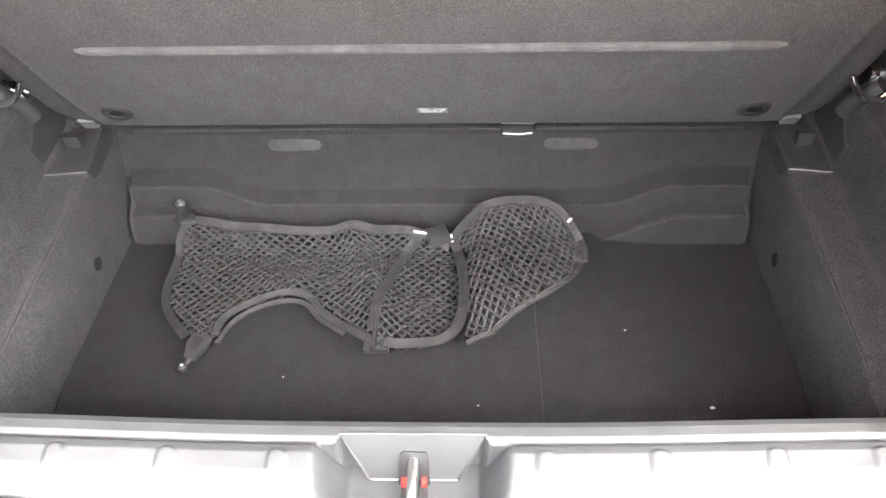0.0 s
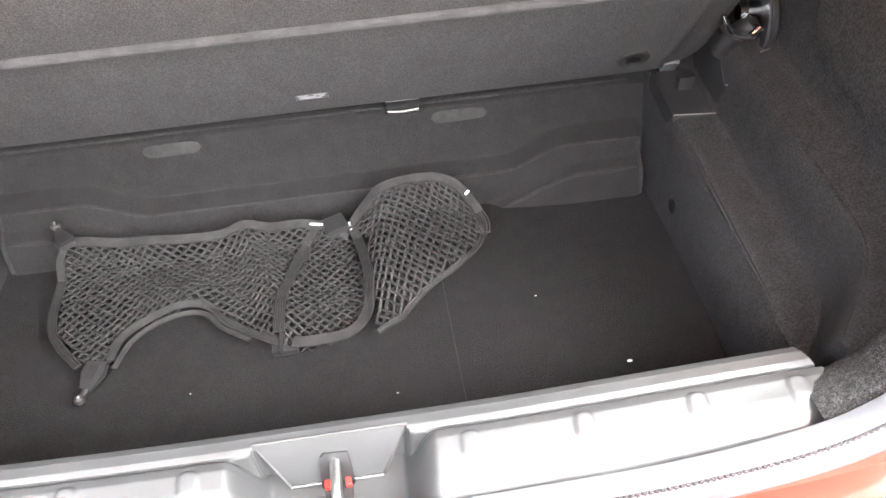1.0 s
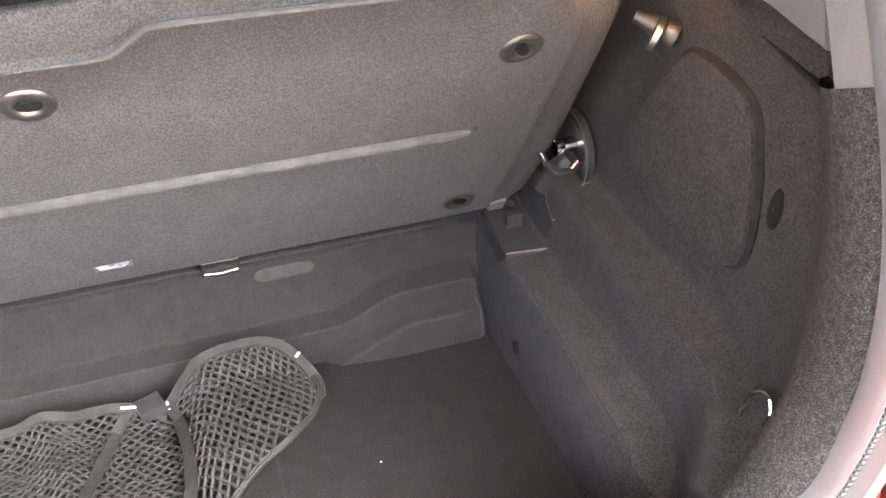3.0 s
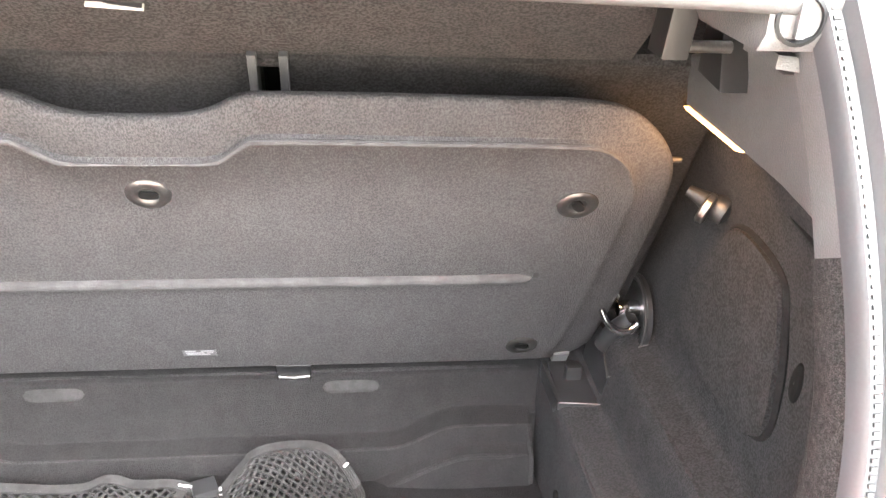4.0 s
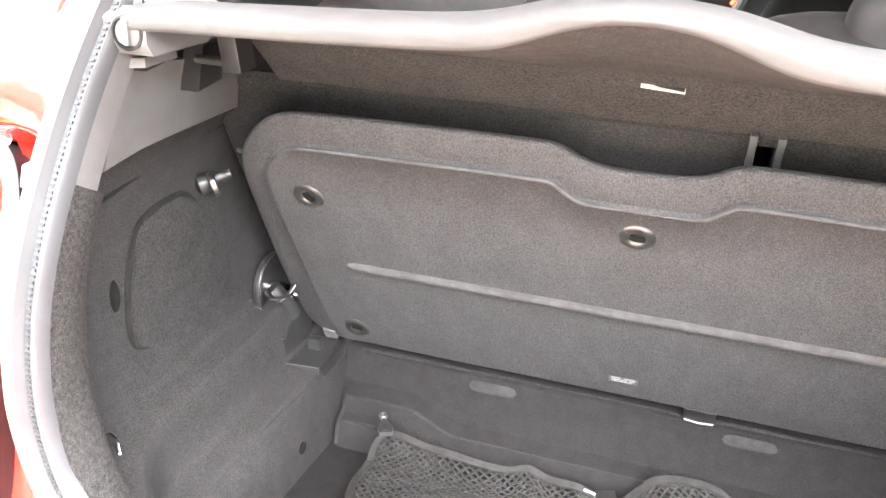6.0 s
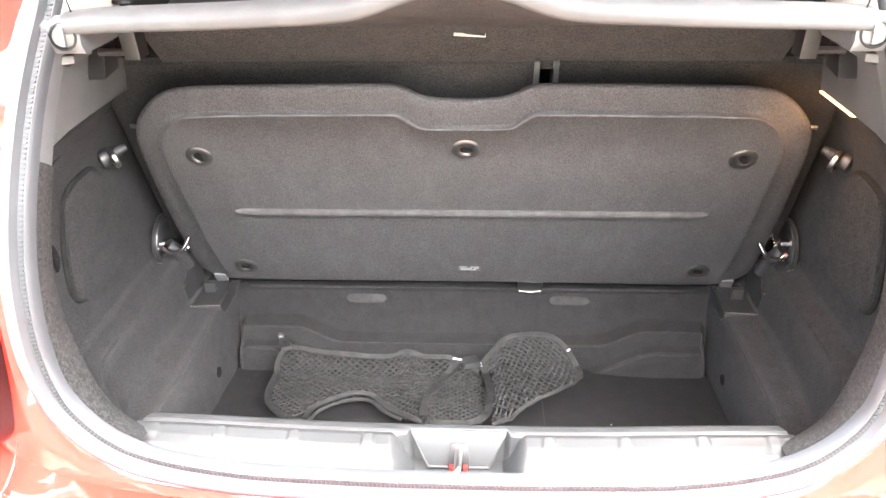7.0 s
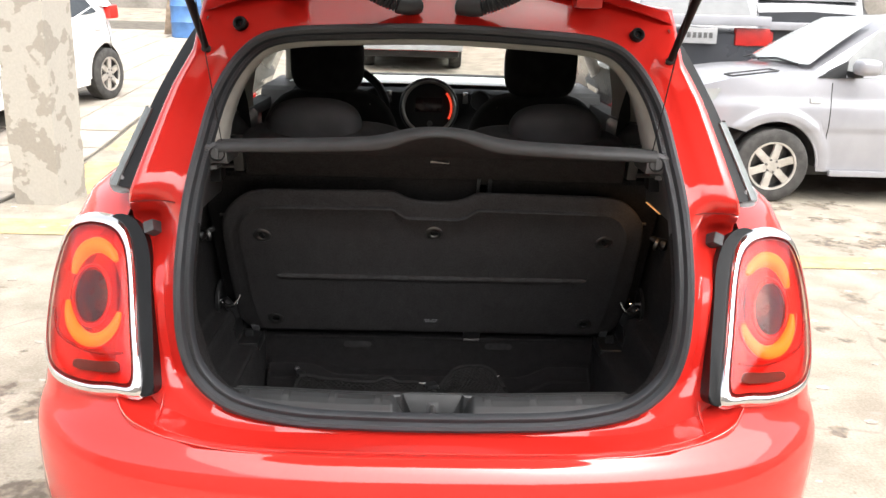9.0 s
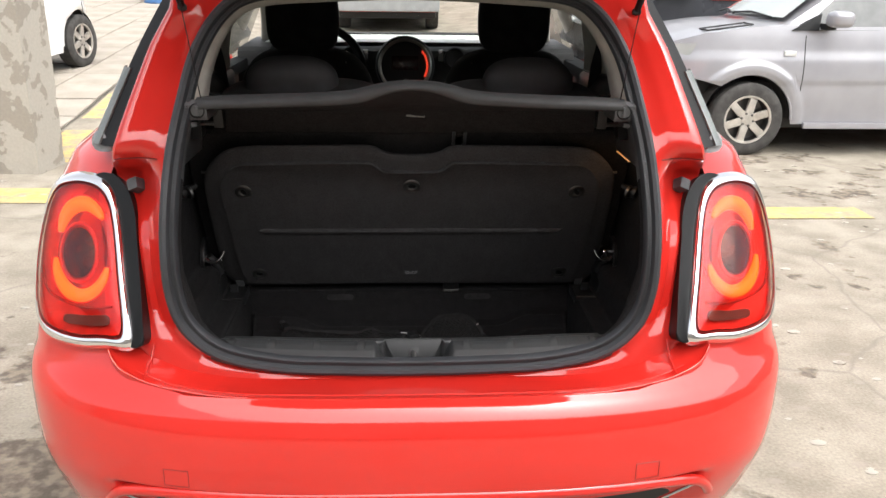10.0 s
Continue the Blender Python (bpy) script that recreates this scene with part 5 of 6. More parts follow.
for k in (-1, 0, 1):
    part("toggle", lathe([(0.022, -0.01), (0.022, 0.014), (0.017, 0.018), (0.001, 0.018)], Matrix.Translation((-0.017 + k * 0.062, 2.03, 0.985)) @ pose(0, 0, 0, 80, 0, 0), 20), CHROME if k else DASH, dash)
for sgn in (-1, 1):
    vm = Matrix.Translation((-0.017 + sgn * 0.215, 2.065, 1.135)) @ pose(0, 0, 0, 85, 0, 0)
    part("air_vent", lathe([(0.045, -0.01), (0.045, 0.012), (0.038, 0.016), (0.036, 0.004), (0.001, 0.002)], vm, 26), DASH, dash)
    part("vent_trim", box(-0.017 + sgn * 0.155 - 0.010, -0.017 + sgn * 0.155 + 0.010, 2.04, 2.06, 1.125, 1.170, 0.004), STEEL, dash)
part("screen_foot", tube([(x, 2.500 + 0.05 * math.cos(math.pi * x / 1.2), 1.202) for x in np.linspace(-0.60, 0.60, 24)], 0.006, 6), BLACK, dash, "dark foot of the windscreen")
# steering wheel on the left
sm = Matrix.Translation((-0.36, 1.86, 1.10)) @ pose(0, 0, 0, 66, 0, 0)
sw = part("steering_wheel", tube([sm @ Vector((0.185 * math.cos(a), 0.185 * math.sin(a), 0)) for a in np.linspace(0, math.tau, 48)[:-1]], 0.016, 12, closed=True), SATIN_BLACK, car, "black steering wheel")
part("wheel_hub", cushion(-0.36, 1.87, 1.10, 0.17, 0.06, 0.15, -24, 3), SATIN_BLACK, sw)
for a in (0, math.pi, -math.pi / 2):
    part("spoke", tube([sm @ Vector((0.06 * math.cos(a), 0.06 * math.sin(a), 0)), sm @ Vector((0.18 * math.cos(a), 0.18 * math.sin(a), 0))], 0.013, 8), STEEL, sw)
part("rear_mirror", cushion(0.0, 2.16, 1.405, 0.22, 0.03, 0.07, 0, 4), BLACK, car)

# ---- raised load floor board ----
board = thing("load_floor_board", "brown-grey carpeted load floor board standing raised against the seats", "load floor", (0, 0.79, 0.612))
B_N = Vector((0, -0.871, -0.490))


def on_board(x, z, off=0.0):
    return Vector((x, 0.7735 - (z - 0.665) * 0.563, z)) + B_N * off


RIGHT = [(0.0, 0.611), (0.20, 0.610), (0.43, 0.608), (0.470, 0.609), (0.500, 0.619), (0.518, 0.634), (0.529, 0.664), (0.533, 0.780), (0.531, 0.88), (0.527, 0.948), (0.516, 0.990), (0.487, 1.028), (0.448, 1.056), (0.405, 1.064), (0.34, 1.066),
         (0.20, 1.068), (0.112, 1.068), (0.092, 1.064), (0.072, 1.052), (0.055, 1.046), (0.035, 1.043), (0.0, 1.042)]
OUT = curve(RIGHT + [(-x, z) for x, z in RIGHT[-2:0:-1]], 260, closed=True)
INNER = [(0.0, 0.624), (0.43, 0.624), (0.468, 0.640), (0.480, 0.70), (0.485, 0.82), (0.486, 0.93), (0.482, 0.962), (0.465, 0.994), (0.436, 1.017), (0.400, 1.023), (0.25, 1.026),
         (0.112, 1.027), (0.095, 1.021), (0.078, 1.007), (0.060, 1.000), (0.0, 0.999)]
INN = curve(INNER + [(-x, z) for x, z in INNER[-2:0:-1]], 260, closed=True)
mid = [(a * 0.5 + c * 0.5, b * 0.5 + d * 0.5) for (a, b), (c, d) in zip(OUT, INN)]


def board_rings():
    c = (0.0, 0.82)

    def sh(line, k, off, top=0.0, drop=0.0):
        """top: how much prouder the ring stands along the folded upper edge than at the sides; drop: how far that edge rolls down behind."""
        return [on_board(c[0] + (x - c[0]) * k, c[1] + (z - c[1]) * k - drop * smooth_step(0.94, 1.03, z), off + top * smooth_step(0.93, 1.01, z)) for x, z in line]
    return [sh(OUT, 0.96, -0.034, 0, 0.024), sh(OUT, 0.985, -0.031, 0, 0.020), sh(OUT, 0.998, -0.024, 0, 0.0135), sh(OUT, 1.0, -0.016, 0, 0.0065), sh(OUT, 1.0, -0.009, 0, 0.0018), sh(OUT, 0.997, -0.004), sh(OUT, 0.988, -0.0005),
            sh(mid, 1.0, 0.0015, -0.0005), sh(INN, 1.008, 0.0045, -0.0035), sh(INN, 1.003, 0.0062, 0.0005), sh(INN, 0.998, 0.0072, 0.0022), sh(INN, 0.992, 0.0078, 0.0020), sh(INN, 0.985, 0.0080), sh(INN, 0.6, 0.0080), sh(INN, 0.2, 0.0080), sh(INN, 0.02, 0.0080)]


bb = loft(board_rings(), closed=True, cap=True)
panel = part("carpet_panel", bb, BOARD_CARPET, board, "brown-grey carpet covering", angle=75)
rib_pts = [on_board(x, 0.8165, 0.0080) for x in np.linspace(-0.404, 0.404, 60)]
part("raised_rib", tube(rib_pts, lambda t: 0.0080 if 0.002 < t < 0.998 else 0.003, 12), WORN_BOARD, board, "raised straight rib")
edge = [on_board(x * 0.997, 0.82 + (z - 0.82) * 0.997, 0.0085) for x, z in INN if z > 0.985]
for half in ([p for p in edge if p.x > 0], [p for p in edge if p.x < 0]):
    part("worn_edge", tube(half, lambda t: 0.0032 * min(1, 0.2 + 6 * min(t, 1 - t)), 8), WORN_BOARD, board, "pale worn fold")
part("rib_notch", moved(box(-0.003, 0.003, -0.002, 0.002, -0.003, 0.003), Matrix.Translation(on_board(0.4085, 0.8225, 0.0082))), BLACK, board)
for kx, kz, turn in ((-0.427, 0.943, 30), (0.0, 0.960, 85), (0.427, 0.942, 35), (-0.427, 0.665, 80), (0.424, 0.664, 75)):
    m = Matrix.Translation(on_board(kx, kz, 0.0080)) @ B_N.to_track_quat("Z", "Y").to_matrix().to_4x4() @ pose(0, 0, 0, 0, 0, turn)
    k = part("turn_fastener", lathe([(0.0215, -0.001), (0.0215, 0.001), (0.0195, 0.0028), (0.013, 0.0034), (0.0105, 0.0020), (0.0095, 0.0008), (0.0001, 0.0006)], m, 32), NICKEL, board, "round metal turn fastener")
    part("keyhole", slab(curve([(-0.0035, -0.0090), (0.0035, -0.0090), (0.0055, 0.001), (0.0035, 0.0080), (-0.0035, 0.0080), (-0.0055, 0.001)], 20, closed=True), lambda p: m @ Vector((p[0], p[1], 0.0005)), lambda p: m @ Vector((p[0], p[1], 0.0030))), GAP, k)
lab = part("printed_label", slab([(-0.021, 0.6585), (0.021, 0.6585), (0.021, 0.6725), (-0.021, 0.6725)], lambda p: on_board(p[0], p[1], 0.0075), lambda p: on_board(p[0], p[1], 0.0088)), LABEL, board, "small black label with white bars", smooth=False)
for i, (x0, x1, z0, z1) in enumerate(((-0.018, -0.004, 0.669, 0.6712), (0.002, 0.018, 0.669, 0.6712), (-0.017, 0.006, 0.665, 0.6668), (0.009, 0.017, 0.665, 0.6668), (-0.016, 0.013, 0.6612, 0.6632))):
    part("print_bar", slab([(x0, z0), (x1, z0), (x1, z1), (x0, z1)], lambda p: on_board(p[0], p[1], 0.0086), lambda p: on_board(p[0], p[1], 0.0093)), LABEL_INK, lab, smooth=False)
fold = [on_board(x, 0.6265, 0.0020) for x in np.linspace(-0.44, 0.44, 50)]
part("fold_line", tube(fold, 0.0008, 4), BLACK, board)
hinge = part("release_catch", slab([(0.094, 0.594), (0.140, 0.594), (0.140, 0.624), (0.094, 0.624)], lambda p: on_board(p[0], p[1], -0.006), lambda p: on_board(p[0], p[1], 0.0085), bevel=0.002), BLACK, board, "black release catch with steel lip")
part("steel_lip", tube([on_board(0.096, 0.5985, 0.010), on_board(0.117, 0.5975, 0.0115), on_board(0.138, 0.5985, 0.010)], 0.0034, 10), NICKEL, hinge)
for sgn in (1, -1):
    part("hinge_foot", slab([(0.478, 0.612), (0.50, 0.612), (0.50, 0.632), (0.478, 0.632)], lambda p: on_board(sgn * p[0], p[1], -0.02), lambda p: on_board(sgn * p[0], p[1], 0.006), bevel=0.002), GREY_PLASTIC, board)
    part("side_peg", tube([on_board(sgn * 0.508, 0.985, -0.012), on_board(sgn * 0.527, 0.985, -0.012)], 0.0035, 8), NICKEL, board)

# ---- parcel shelf ----
shelf = thing("parcel_shelf", "grey felt parcel shelf with humped rear lip, hung by strings", "parcel shelf", (0, 0.60, 1.12))


LIP_X = [0.0, 0.03, 0.06, 0.08, 0.10, 0.13, 0.19, 0.30, 0.42, 0.47]
LIP_LOW = [1.2375, 1.2350, 1.2280, 1.2190, 1.2110, 1.2060, 1.2030, 1.1985, 1.1930, 1.1890]
LIP_TOP = [1.2510, 1.2500, 1.2465, 1.2420, 1.2360, 1.2285, 1.2240, 1.2195, 1.2130, 1.2090]


def lip_z(x, heights=LIP_LOW):
    return sum(lerp(abs(x + d), LIP_X, heights) for d in (-0.024, -0.016, -0.008, 0, 0.008, 0.016, 0.024)) / 7


def shelf_ring(x):
    lo, hi = lip_z(x), lip_z(x, LIP_TOP)
    y0 = 0.300 + 0.02 * smooth_step(0.25, 0.47, abs(x))
    return [(x, 0.80, 1.100), (x, 0.62, 1.145), (x, y0 + 0.12, hi - 0.014), (x, y0 + 0.045, hi + 0.003), (x, y0 + 0.024, hi + 0.0035), (x, y0 + 0.008, hi - 0.001), (x, y0 + 0.001, hi - 0.006), (x, y0, hi - 0.010), (x, y0, lo + 0.004),
            (x, y0 + 0.004, lo), (x, y0 + 0.015, lo - 0.001)]


sh_lip = part("shelf_top", loft([shelf_ring(x) for x in np.linspace(-0.462, 0.462, 110)]), SHELF_EDGE, shelf, "grey plastic shelf edge with a smooth hump", angle=60)


def underside(u, v):
    x = -0.455 + 0.91 * u
    z = lip_z(x)
    y0 = 0.300 + 0.02 * smooth_step(0.25, 0.47, abs(x))
    a, b, c = Vector((x, y0 + 0.012, z)), Vector((x, 0.520, 1.160)), Vector((x, 0.602, 1.087))
    p = a.lerp(b, v / 0.6) if v < 0.6 else b.lerp(c, (v - 0.6) / 0.4)
    return (p.x, p.y, p.z + 0.0015 * noise.noise(Vector((x * 14, p.y * 20, 0))))


part("felt_underside", grid(underside, 90, 20), FELT, shelf, "brown-grey felt underside", angle=80)
part("felt_hem", tube([(x, 0.604, 1.086) for x in np.linspace(-0.455, 0.455, 40)], 0.006, 8), FELT, shelf)
tag = moved(box(-0.022, 0.022, -0.0012, 0.0012, -0.0036, 0.0036), Matrix.Translation((0.008, 0.534, 1.1465)) @ pose(0, 0, 0, -42, 3, 0))
tg = part("sewn_tag", tag, PLATE_WHITE, shelf, "small white sewn label with a dark print", smooth=False)
TAG_M = Matrix.Translation((0.008, 0.534, 1.1465)) @ pose(0, 0, 0, -42, 3, 0)
part("print_bar", slab([(-0.004, -0.0012), (0.021, -0.0030), (0.021, 0.0030), (0.004, 0.0012), (-0.016, 0.0016)], lambda p: TAG_M @ Vector((p[0], -0.0010, p[1])), lambda p: TAG_M @ Vector((p[0], -0.0021, p[1]))), INK, tg, smooth=False)
for sgn in (1, -1):
    blk = [(0.330, 1.168), (0.322, 1.180), (0.323, 1.202), (0.336, 1.211), (0.42, 1.200), (0.44, 1.180), (0.42, 1.168)]
    b = part("end_block", slab(blk, lambda p: (sgn * 0.438, p[0], p[1]), lambda p: (sgn * 0.500, p[0], p[1]), bevel=0.007, segs=3), GREY_PLASTIC, shelf, "grey plastic end block with a round socket")
    m = Matrix.Translation((sgn * 0.458, 0.3235, 1.189)) @ pose(0, 0, 0, 90, 0, 0)
    part("socket", lathe([(0.016, -0.006), (0.0165, 0.002), (0.0140, 0.003), (0.0130, -0.0005), (0.001, -0.0006)], m, 24), SATIN_BLACK, b, "dark round socket")
    part("socket_bar", box(min(sgn * 0.455, sgn * 0.461), max(sgn * 0.455, sgn * 0.461), 0.318, 0.324, 1.178, 1.200, 0.001), GREY_PLASTIC, b)
    part("corner_bracket", slab([(0.475, 1.125), (0.465, 1.172), (0.50, 1.165), (0.51, 1.125)], lambda p: (sgn * 0.458, p[0], p[1]), lambda p: (sgn * 0.436, p[0], p[1]), bevel=0.003), BLACK, shelf, "black plastic corner bracket")
    part("bracket_pin", tube([(sgn * 0.445, 0.48, 1.135), (sgn * 0.495, 0.48, 1.135)], 0.005, 10), NICKEL, shelf)
    peg = part("string_peg", tube([(sgn * 0.455, 0.50, 1.15), (sgn * 0.455, 0.495, 1.198)], 0.007, 10), SATIN_BLACK, shelf, "black string peg")
    part("peg_head", lathe([(0.001, 0.006), (0.015, 0.004), (0.016, 0), (0.006, -0.004)], Matrix.Translation((sgn * 0.455, 0.495, 1.199)), 16), SATIN_BLACK, peg)

# ---- cargo net lying in the boot ----
net = thing("cargo_net", "dark elastic cargo net with black hooks, crumpled on boot floor", "cargo net", (-0.06, 0.62, floor_z(0.62)))
LEFT_BAG = [(-0.352, 0.742), (-0.294, 0.728), (-0.180, 0.716), (-0.063, 0.720), (-0.012, 0.708), (0.022, 0.685), (0.036, 0.640), (0.038, 0.578), (0.027, 0.520), (0.009, 0.500), (-0.023, 0.487), (-0.066, 0.492), (-0.090, 0.511),
            (-0.138, 0.547), (-0.170, 0.579), (-0.226, 0.573), (-0.266, 0.546), (-0.275, 0.507), (-0.304, 0.505), (-0.340, 0.546), (-0.360, 0.590), (-0.369, 0.693)]
LOBE = [(0.021, 0.708), (0.055, 0.732), (0.108, 0.742), (0.155, 0.733), (0.183, 0.704), (0.203, 0.662), (0.201, 0.625), (0.174, 0.583), (0.122, 0.541), (0.082, 0.510), (0.047, 0.494), (0.041, 0.530), (0.044, 0.600), (0.040, 0.665)]
BAG = curve(LEFT_BAG, 160, closed=True)
LOB = curve(LOBE, 130, closed=True)
LOB_IN = [(0.118 + (x - 0.118) * 0.88, 0.632 + (y - 0.632) * 0.88) for x, y in LOB]


def inside(p, poly):
    x, y, c = p[0], p[1], False
    for (x1, y1), (x2, y2) in zip(poly, poly[1:] + poly[:1]):
        if (y1 > y) != (y2 > y) and x < (x2 - x1) * (y - y1) / (y2 - y1) + x1:
            c = not c
    return c


def edge_gap(p, poly):
    return min((p[0] - q[0]) ** 2 + (p[1] - q[1]) ** 2 for q in poly[::2]) ** 0.5


def net_h(x, y):
    """Height of the net over the floor."""
    h = 0.010 + 0.010 * (0.5 + 0.5 * noise.noise(Vector((x * 16, y * 20, 5))))
    h += 0.016 * math.exp(-((x + 0.19) / 0.05) ** 2 - ((y - 0.60) / 0.035) ** 2)
    h += 0.015 * math.exp(-((x + 0.085 - (0.6 - y) * 0.25) / 0.022) ** 2) * smooth_step(0.49, 0.55, y)
    h += 0.005 * smooth_step(0.685, 0.735, y)
    k = smooth_step(0.025, 0.070, x)
    d = math.hypot((x - 0.118) / 0.095, (y - 0.630) / 0.130)
    h += k * (0.030 * max(0, 1 - d * d) ** 0.6 + 0.010 + 0.012 * smooth_step(0.60, 0.72, y))
    return h


def on_net(x, y, up=0.0):
    near = y if y < 0.672 else 0.672 + (y - 0.672) * 0.45
    return Vector((x, near, floor_z(near) + net_h(x, y) + (y - near) + up))


def strand_mesh(poly, cell_u, cell_v, turn, seed, up, r):
    """Knotted diamond mesh of wavy cords inside an outline."""
    rnd = random.Random(seed)
    pts = {}
    ca, sa = math.cos(turn), math.sin(turn)
    cx, cy = sum(p[0] for p in poly) / len(poly), sum(p[1] for p in poly) / len(poly)
    nu, nv = int(0.34 / cell_u), int(0.30 / cell_v)

    def node(i, j):
        if (i, j) not in pts:
            u = (i + (0.5 if j % 2 else 0)) * cell_u
            v = j * cell_v
            u += 0.010 * noise.noise(Vector((u * 9, v * 9, seed)))
            v += 0.012 * noise.noise(Vector((u * 9, v * 9, seed + 7)))
            x, y = cx + u * ca - v * sa, cy + u * sa + v * ca
            ok = inside((x, y), poly) and edge_gap((x, y), poly) > 0.0035
            pts[(i, j)] = (on_net(x, y, up + rnd.uniform(-0.0008, 0.0008)), ok)
        return pts[(i, j)]
    bm = bmesh.new()
    for j in range(-nv, nv):
        for i in range(-nu, nu):
            a, oka = node(i, j)
            for di in ((0, 1) if j % 2 else (-1, 0)):
                b, okb = node(i + di, j + 1)
                if oka and okb:
                    m = a.lerp(b, 0.5) + Vector((rnd.uniform(-1, 1), rnd.uniform(-1, 1), rnd.uniform(0, 1))) * 0.0006
                    tube([a, m, b], lambda t: r * (1.35 - 0.9 * math.sin(math.pi * t) * 0.5), 4, bm=bm, cap=False)
    return bm


tagged(part("net_mesh", strand_mesh(BAG, 0.0136, 0.0068, radians(3), 3, 0.003, 0.0018), NET_CORD, net, "dark grey knotted net mesh", angle=80), kind="stuff")
tagged(part("net_mesh", strand_mesh(BAG, 0.0150, 0.0080, radians(-7), 11, -0.007, 0.0010), NET_CORD, net, "dark grey knotted net mesh", angle=80), kind="stuff")
tagged(part("net_mesh", strand_mesh(LOB, 0.0116, 0.0088, radians(16), 5, 0.003, 0.0019), NET_CORD, net, "dark grey open net pouch", angle=80), kind="stuff")
tagged(part("net_mesh", strand_mesh(LOB_IN, 0.0124, 0.0100, radians(-6), 8, -0.016, 0.0010), NET_CORD, net, "dark grey open net pouch", angle=80), kind="stuff")


def webbing(name, pts, width, up=0.005, thick=0.0022, ribs=4):
    """A ribbed elastic band lying along the places."""
    P = [Vector(p) for p in pts]
    rings = []
    for i, p in enumerate(P):
        t = (P[min(i + 1, len(P) - 1)] - P[max(i - 1, 0)])
        t.normalize()
        side = t.cross(Vector((0, 0, 1))).normalized()
        nrm = side.cross(t).normalized()
        n = ribs * 4
        top = [p + side * width * (k / n - 0.5) + nrm * (up + thick / 2 + 0.0009 * math.cos(k / n * ribs * math.tau)) for k in range(n + 1)]
        low = [p + side * width * (k / n - 0.5) + nrm * (up - thick / 2) for k in range(n, -1, -1)]
        rings.append(top + low)
    return part(name, loft(rings, closed=True, cap=True), NET_BAND, net, "ribbed elastic edge band", angle=80)


def along(line, n=60, up=0.0):
    return [on_net(x, y, up) for x, y in curve(line, n)]


webbing("edge_band", along([(-0.348, 0.740), (-0.294, 0.728), (-0.180, 0.716), (-0.063, 0.720), (-0.012, 0.708), (0.018, 0.688)]), 0.0150)
webbing("edge_band", along([(-0.350, 0.735), (-0.363, 0.690), (-0.360, 0.590), (-0.342, 0.546), (-0.312, 0.508)]), 0.0110)
webbing("edge_band", along([(-0.275, 0.510), (-0.266, 0.546), (-0.226, 0.573), (-0.170, 0.579), (-0.138, 0.547), (-0.090, 0.511), (-0.066, 0.494)], 60), 0.0095, 0.007)
webbing("edge_band", along([(-0.270, 0.500), (-0.255, 0.540), (-0.222, 0.564), (-0.172, 0.570), (-0.143, 0.540), (-0.110, 0.516)], 60), 0.006, 0.002, ribs=2)
webbing("strap", along([(-0.018, 0.708), (-0.045, 0.650), (-0.066, 0.580), (-0.072, 0.515)]), 0.0135, 0.009, ribs=5)
webbing("strap", along([(0.020, 0.712), (0.034, 0.660), (0.042, 0.590), (0.036, 0.530), (0.012, 0.497), (-0.030, 0.490), (-0.055, 0.494)]), 0.0135, 0.012, ribs=6)
webbing("pouch_band", along([(0.026, 0.708), (0.055, 0.730), (0.108, 0.740), (0.155, 0.731), (0.183, 0.702), (0.202, 0.662), (0.201, 0.630)]), 0.0145, 0.005)
webbing("pouch_band", along([(0.201, 0.632), (0.174, 0.585), (0.122, 0.543), (0.082, 0.512), (0.047, 0.495)]), 0.007, 0.003, ribs=2)


def hook(at, heading, s=1.0):
    """A flat plastic hook: tapering body with a window, neck and ball."""
    m = Matrix.Translation(at) @ pose(0, 0, 0, 0, 0, heading)
    body = [(-0.012, -0.020), (0.012, -0.020), (0.0145, -0.004), (0.0065, 0.020), (-0.0065, 0.020), (-0.0145, -0.004)]
    h = part("plastic_hook", slab([(x * s, y * s) for x, y in body], lambda p: m @ Vector((p[0], p[1], 0.0)), lambda p: m @ Vector((p[0], p[1], 0.008)), bevel=0.002), PLASTIC, net, "black plastic hook with a ball end")
    part("hook_window", slab([(-0.006 * s, -0.013 * s), (0.006 * s, -0.013 * s), (0.005 * s, 0.006 * s), (-0.005 * s, 0.006 * s)], lambda p: m @ Vector((p[0], p[1], 0.006)), lambda p: m @ Vector((p[0], p[1], 0.0088))), BLACK, h)
    part("hook_neck", tube([m @ Vector((0, 0.018 * s, 0.004)), m @ Vector((0, 0.030 * s, 0.004))], 0.0042 * s, 10), PLASTIC, h)
    part("hook_ball", lathe([(0.001, -0.0055), (0.0055, -0.003), (0.0072, 0.001), (0.0055, 0.005), (0.003, 0.0058), (0.001, 0.004)], m @ Matrix.Translation((0, 0.034 * s, 0.005)), 16), NICKEL, h)
    return h


hook(on_net(-0.296, 0.495, -0.004), 180 - 14)
hook(on_net(-0.352, 0.742, 0.006), 28, 0.85)
buckle = part("net_buckle", box(-0.083, -0.051, 0.488, 0.504, floor_z(0.49) + 0.008, floor_z(0.49) + 0.018, 0.003), PLASTIC, net, "black plastic buckle with a metal pin")
part("buckle_pin", tube([(-0.069, 0.514, floor_z(0.49) + 0.023), (-0.071, 0.484, floor_z(0.49) + 0.023)], 0.0038, 10), CHROME, buckle, "bright metal pin")
clasp = part("pouch_clasp", moved(box(-0.016, 0.016, -0.014, 0.014, 0, 0.012, 0.003), Matrix.Translation(on_net(0.004, 0.705, 0.004)) @ pose(0, 0, 0, 0, 0, 20)), PLASTIC, net, "black plastic clasp")
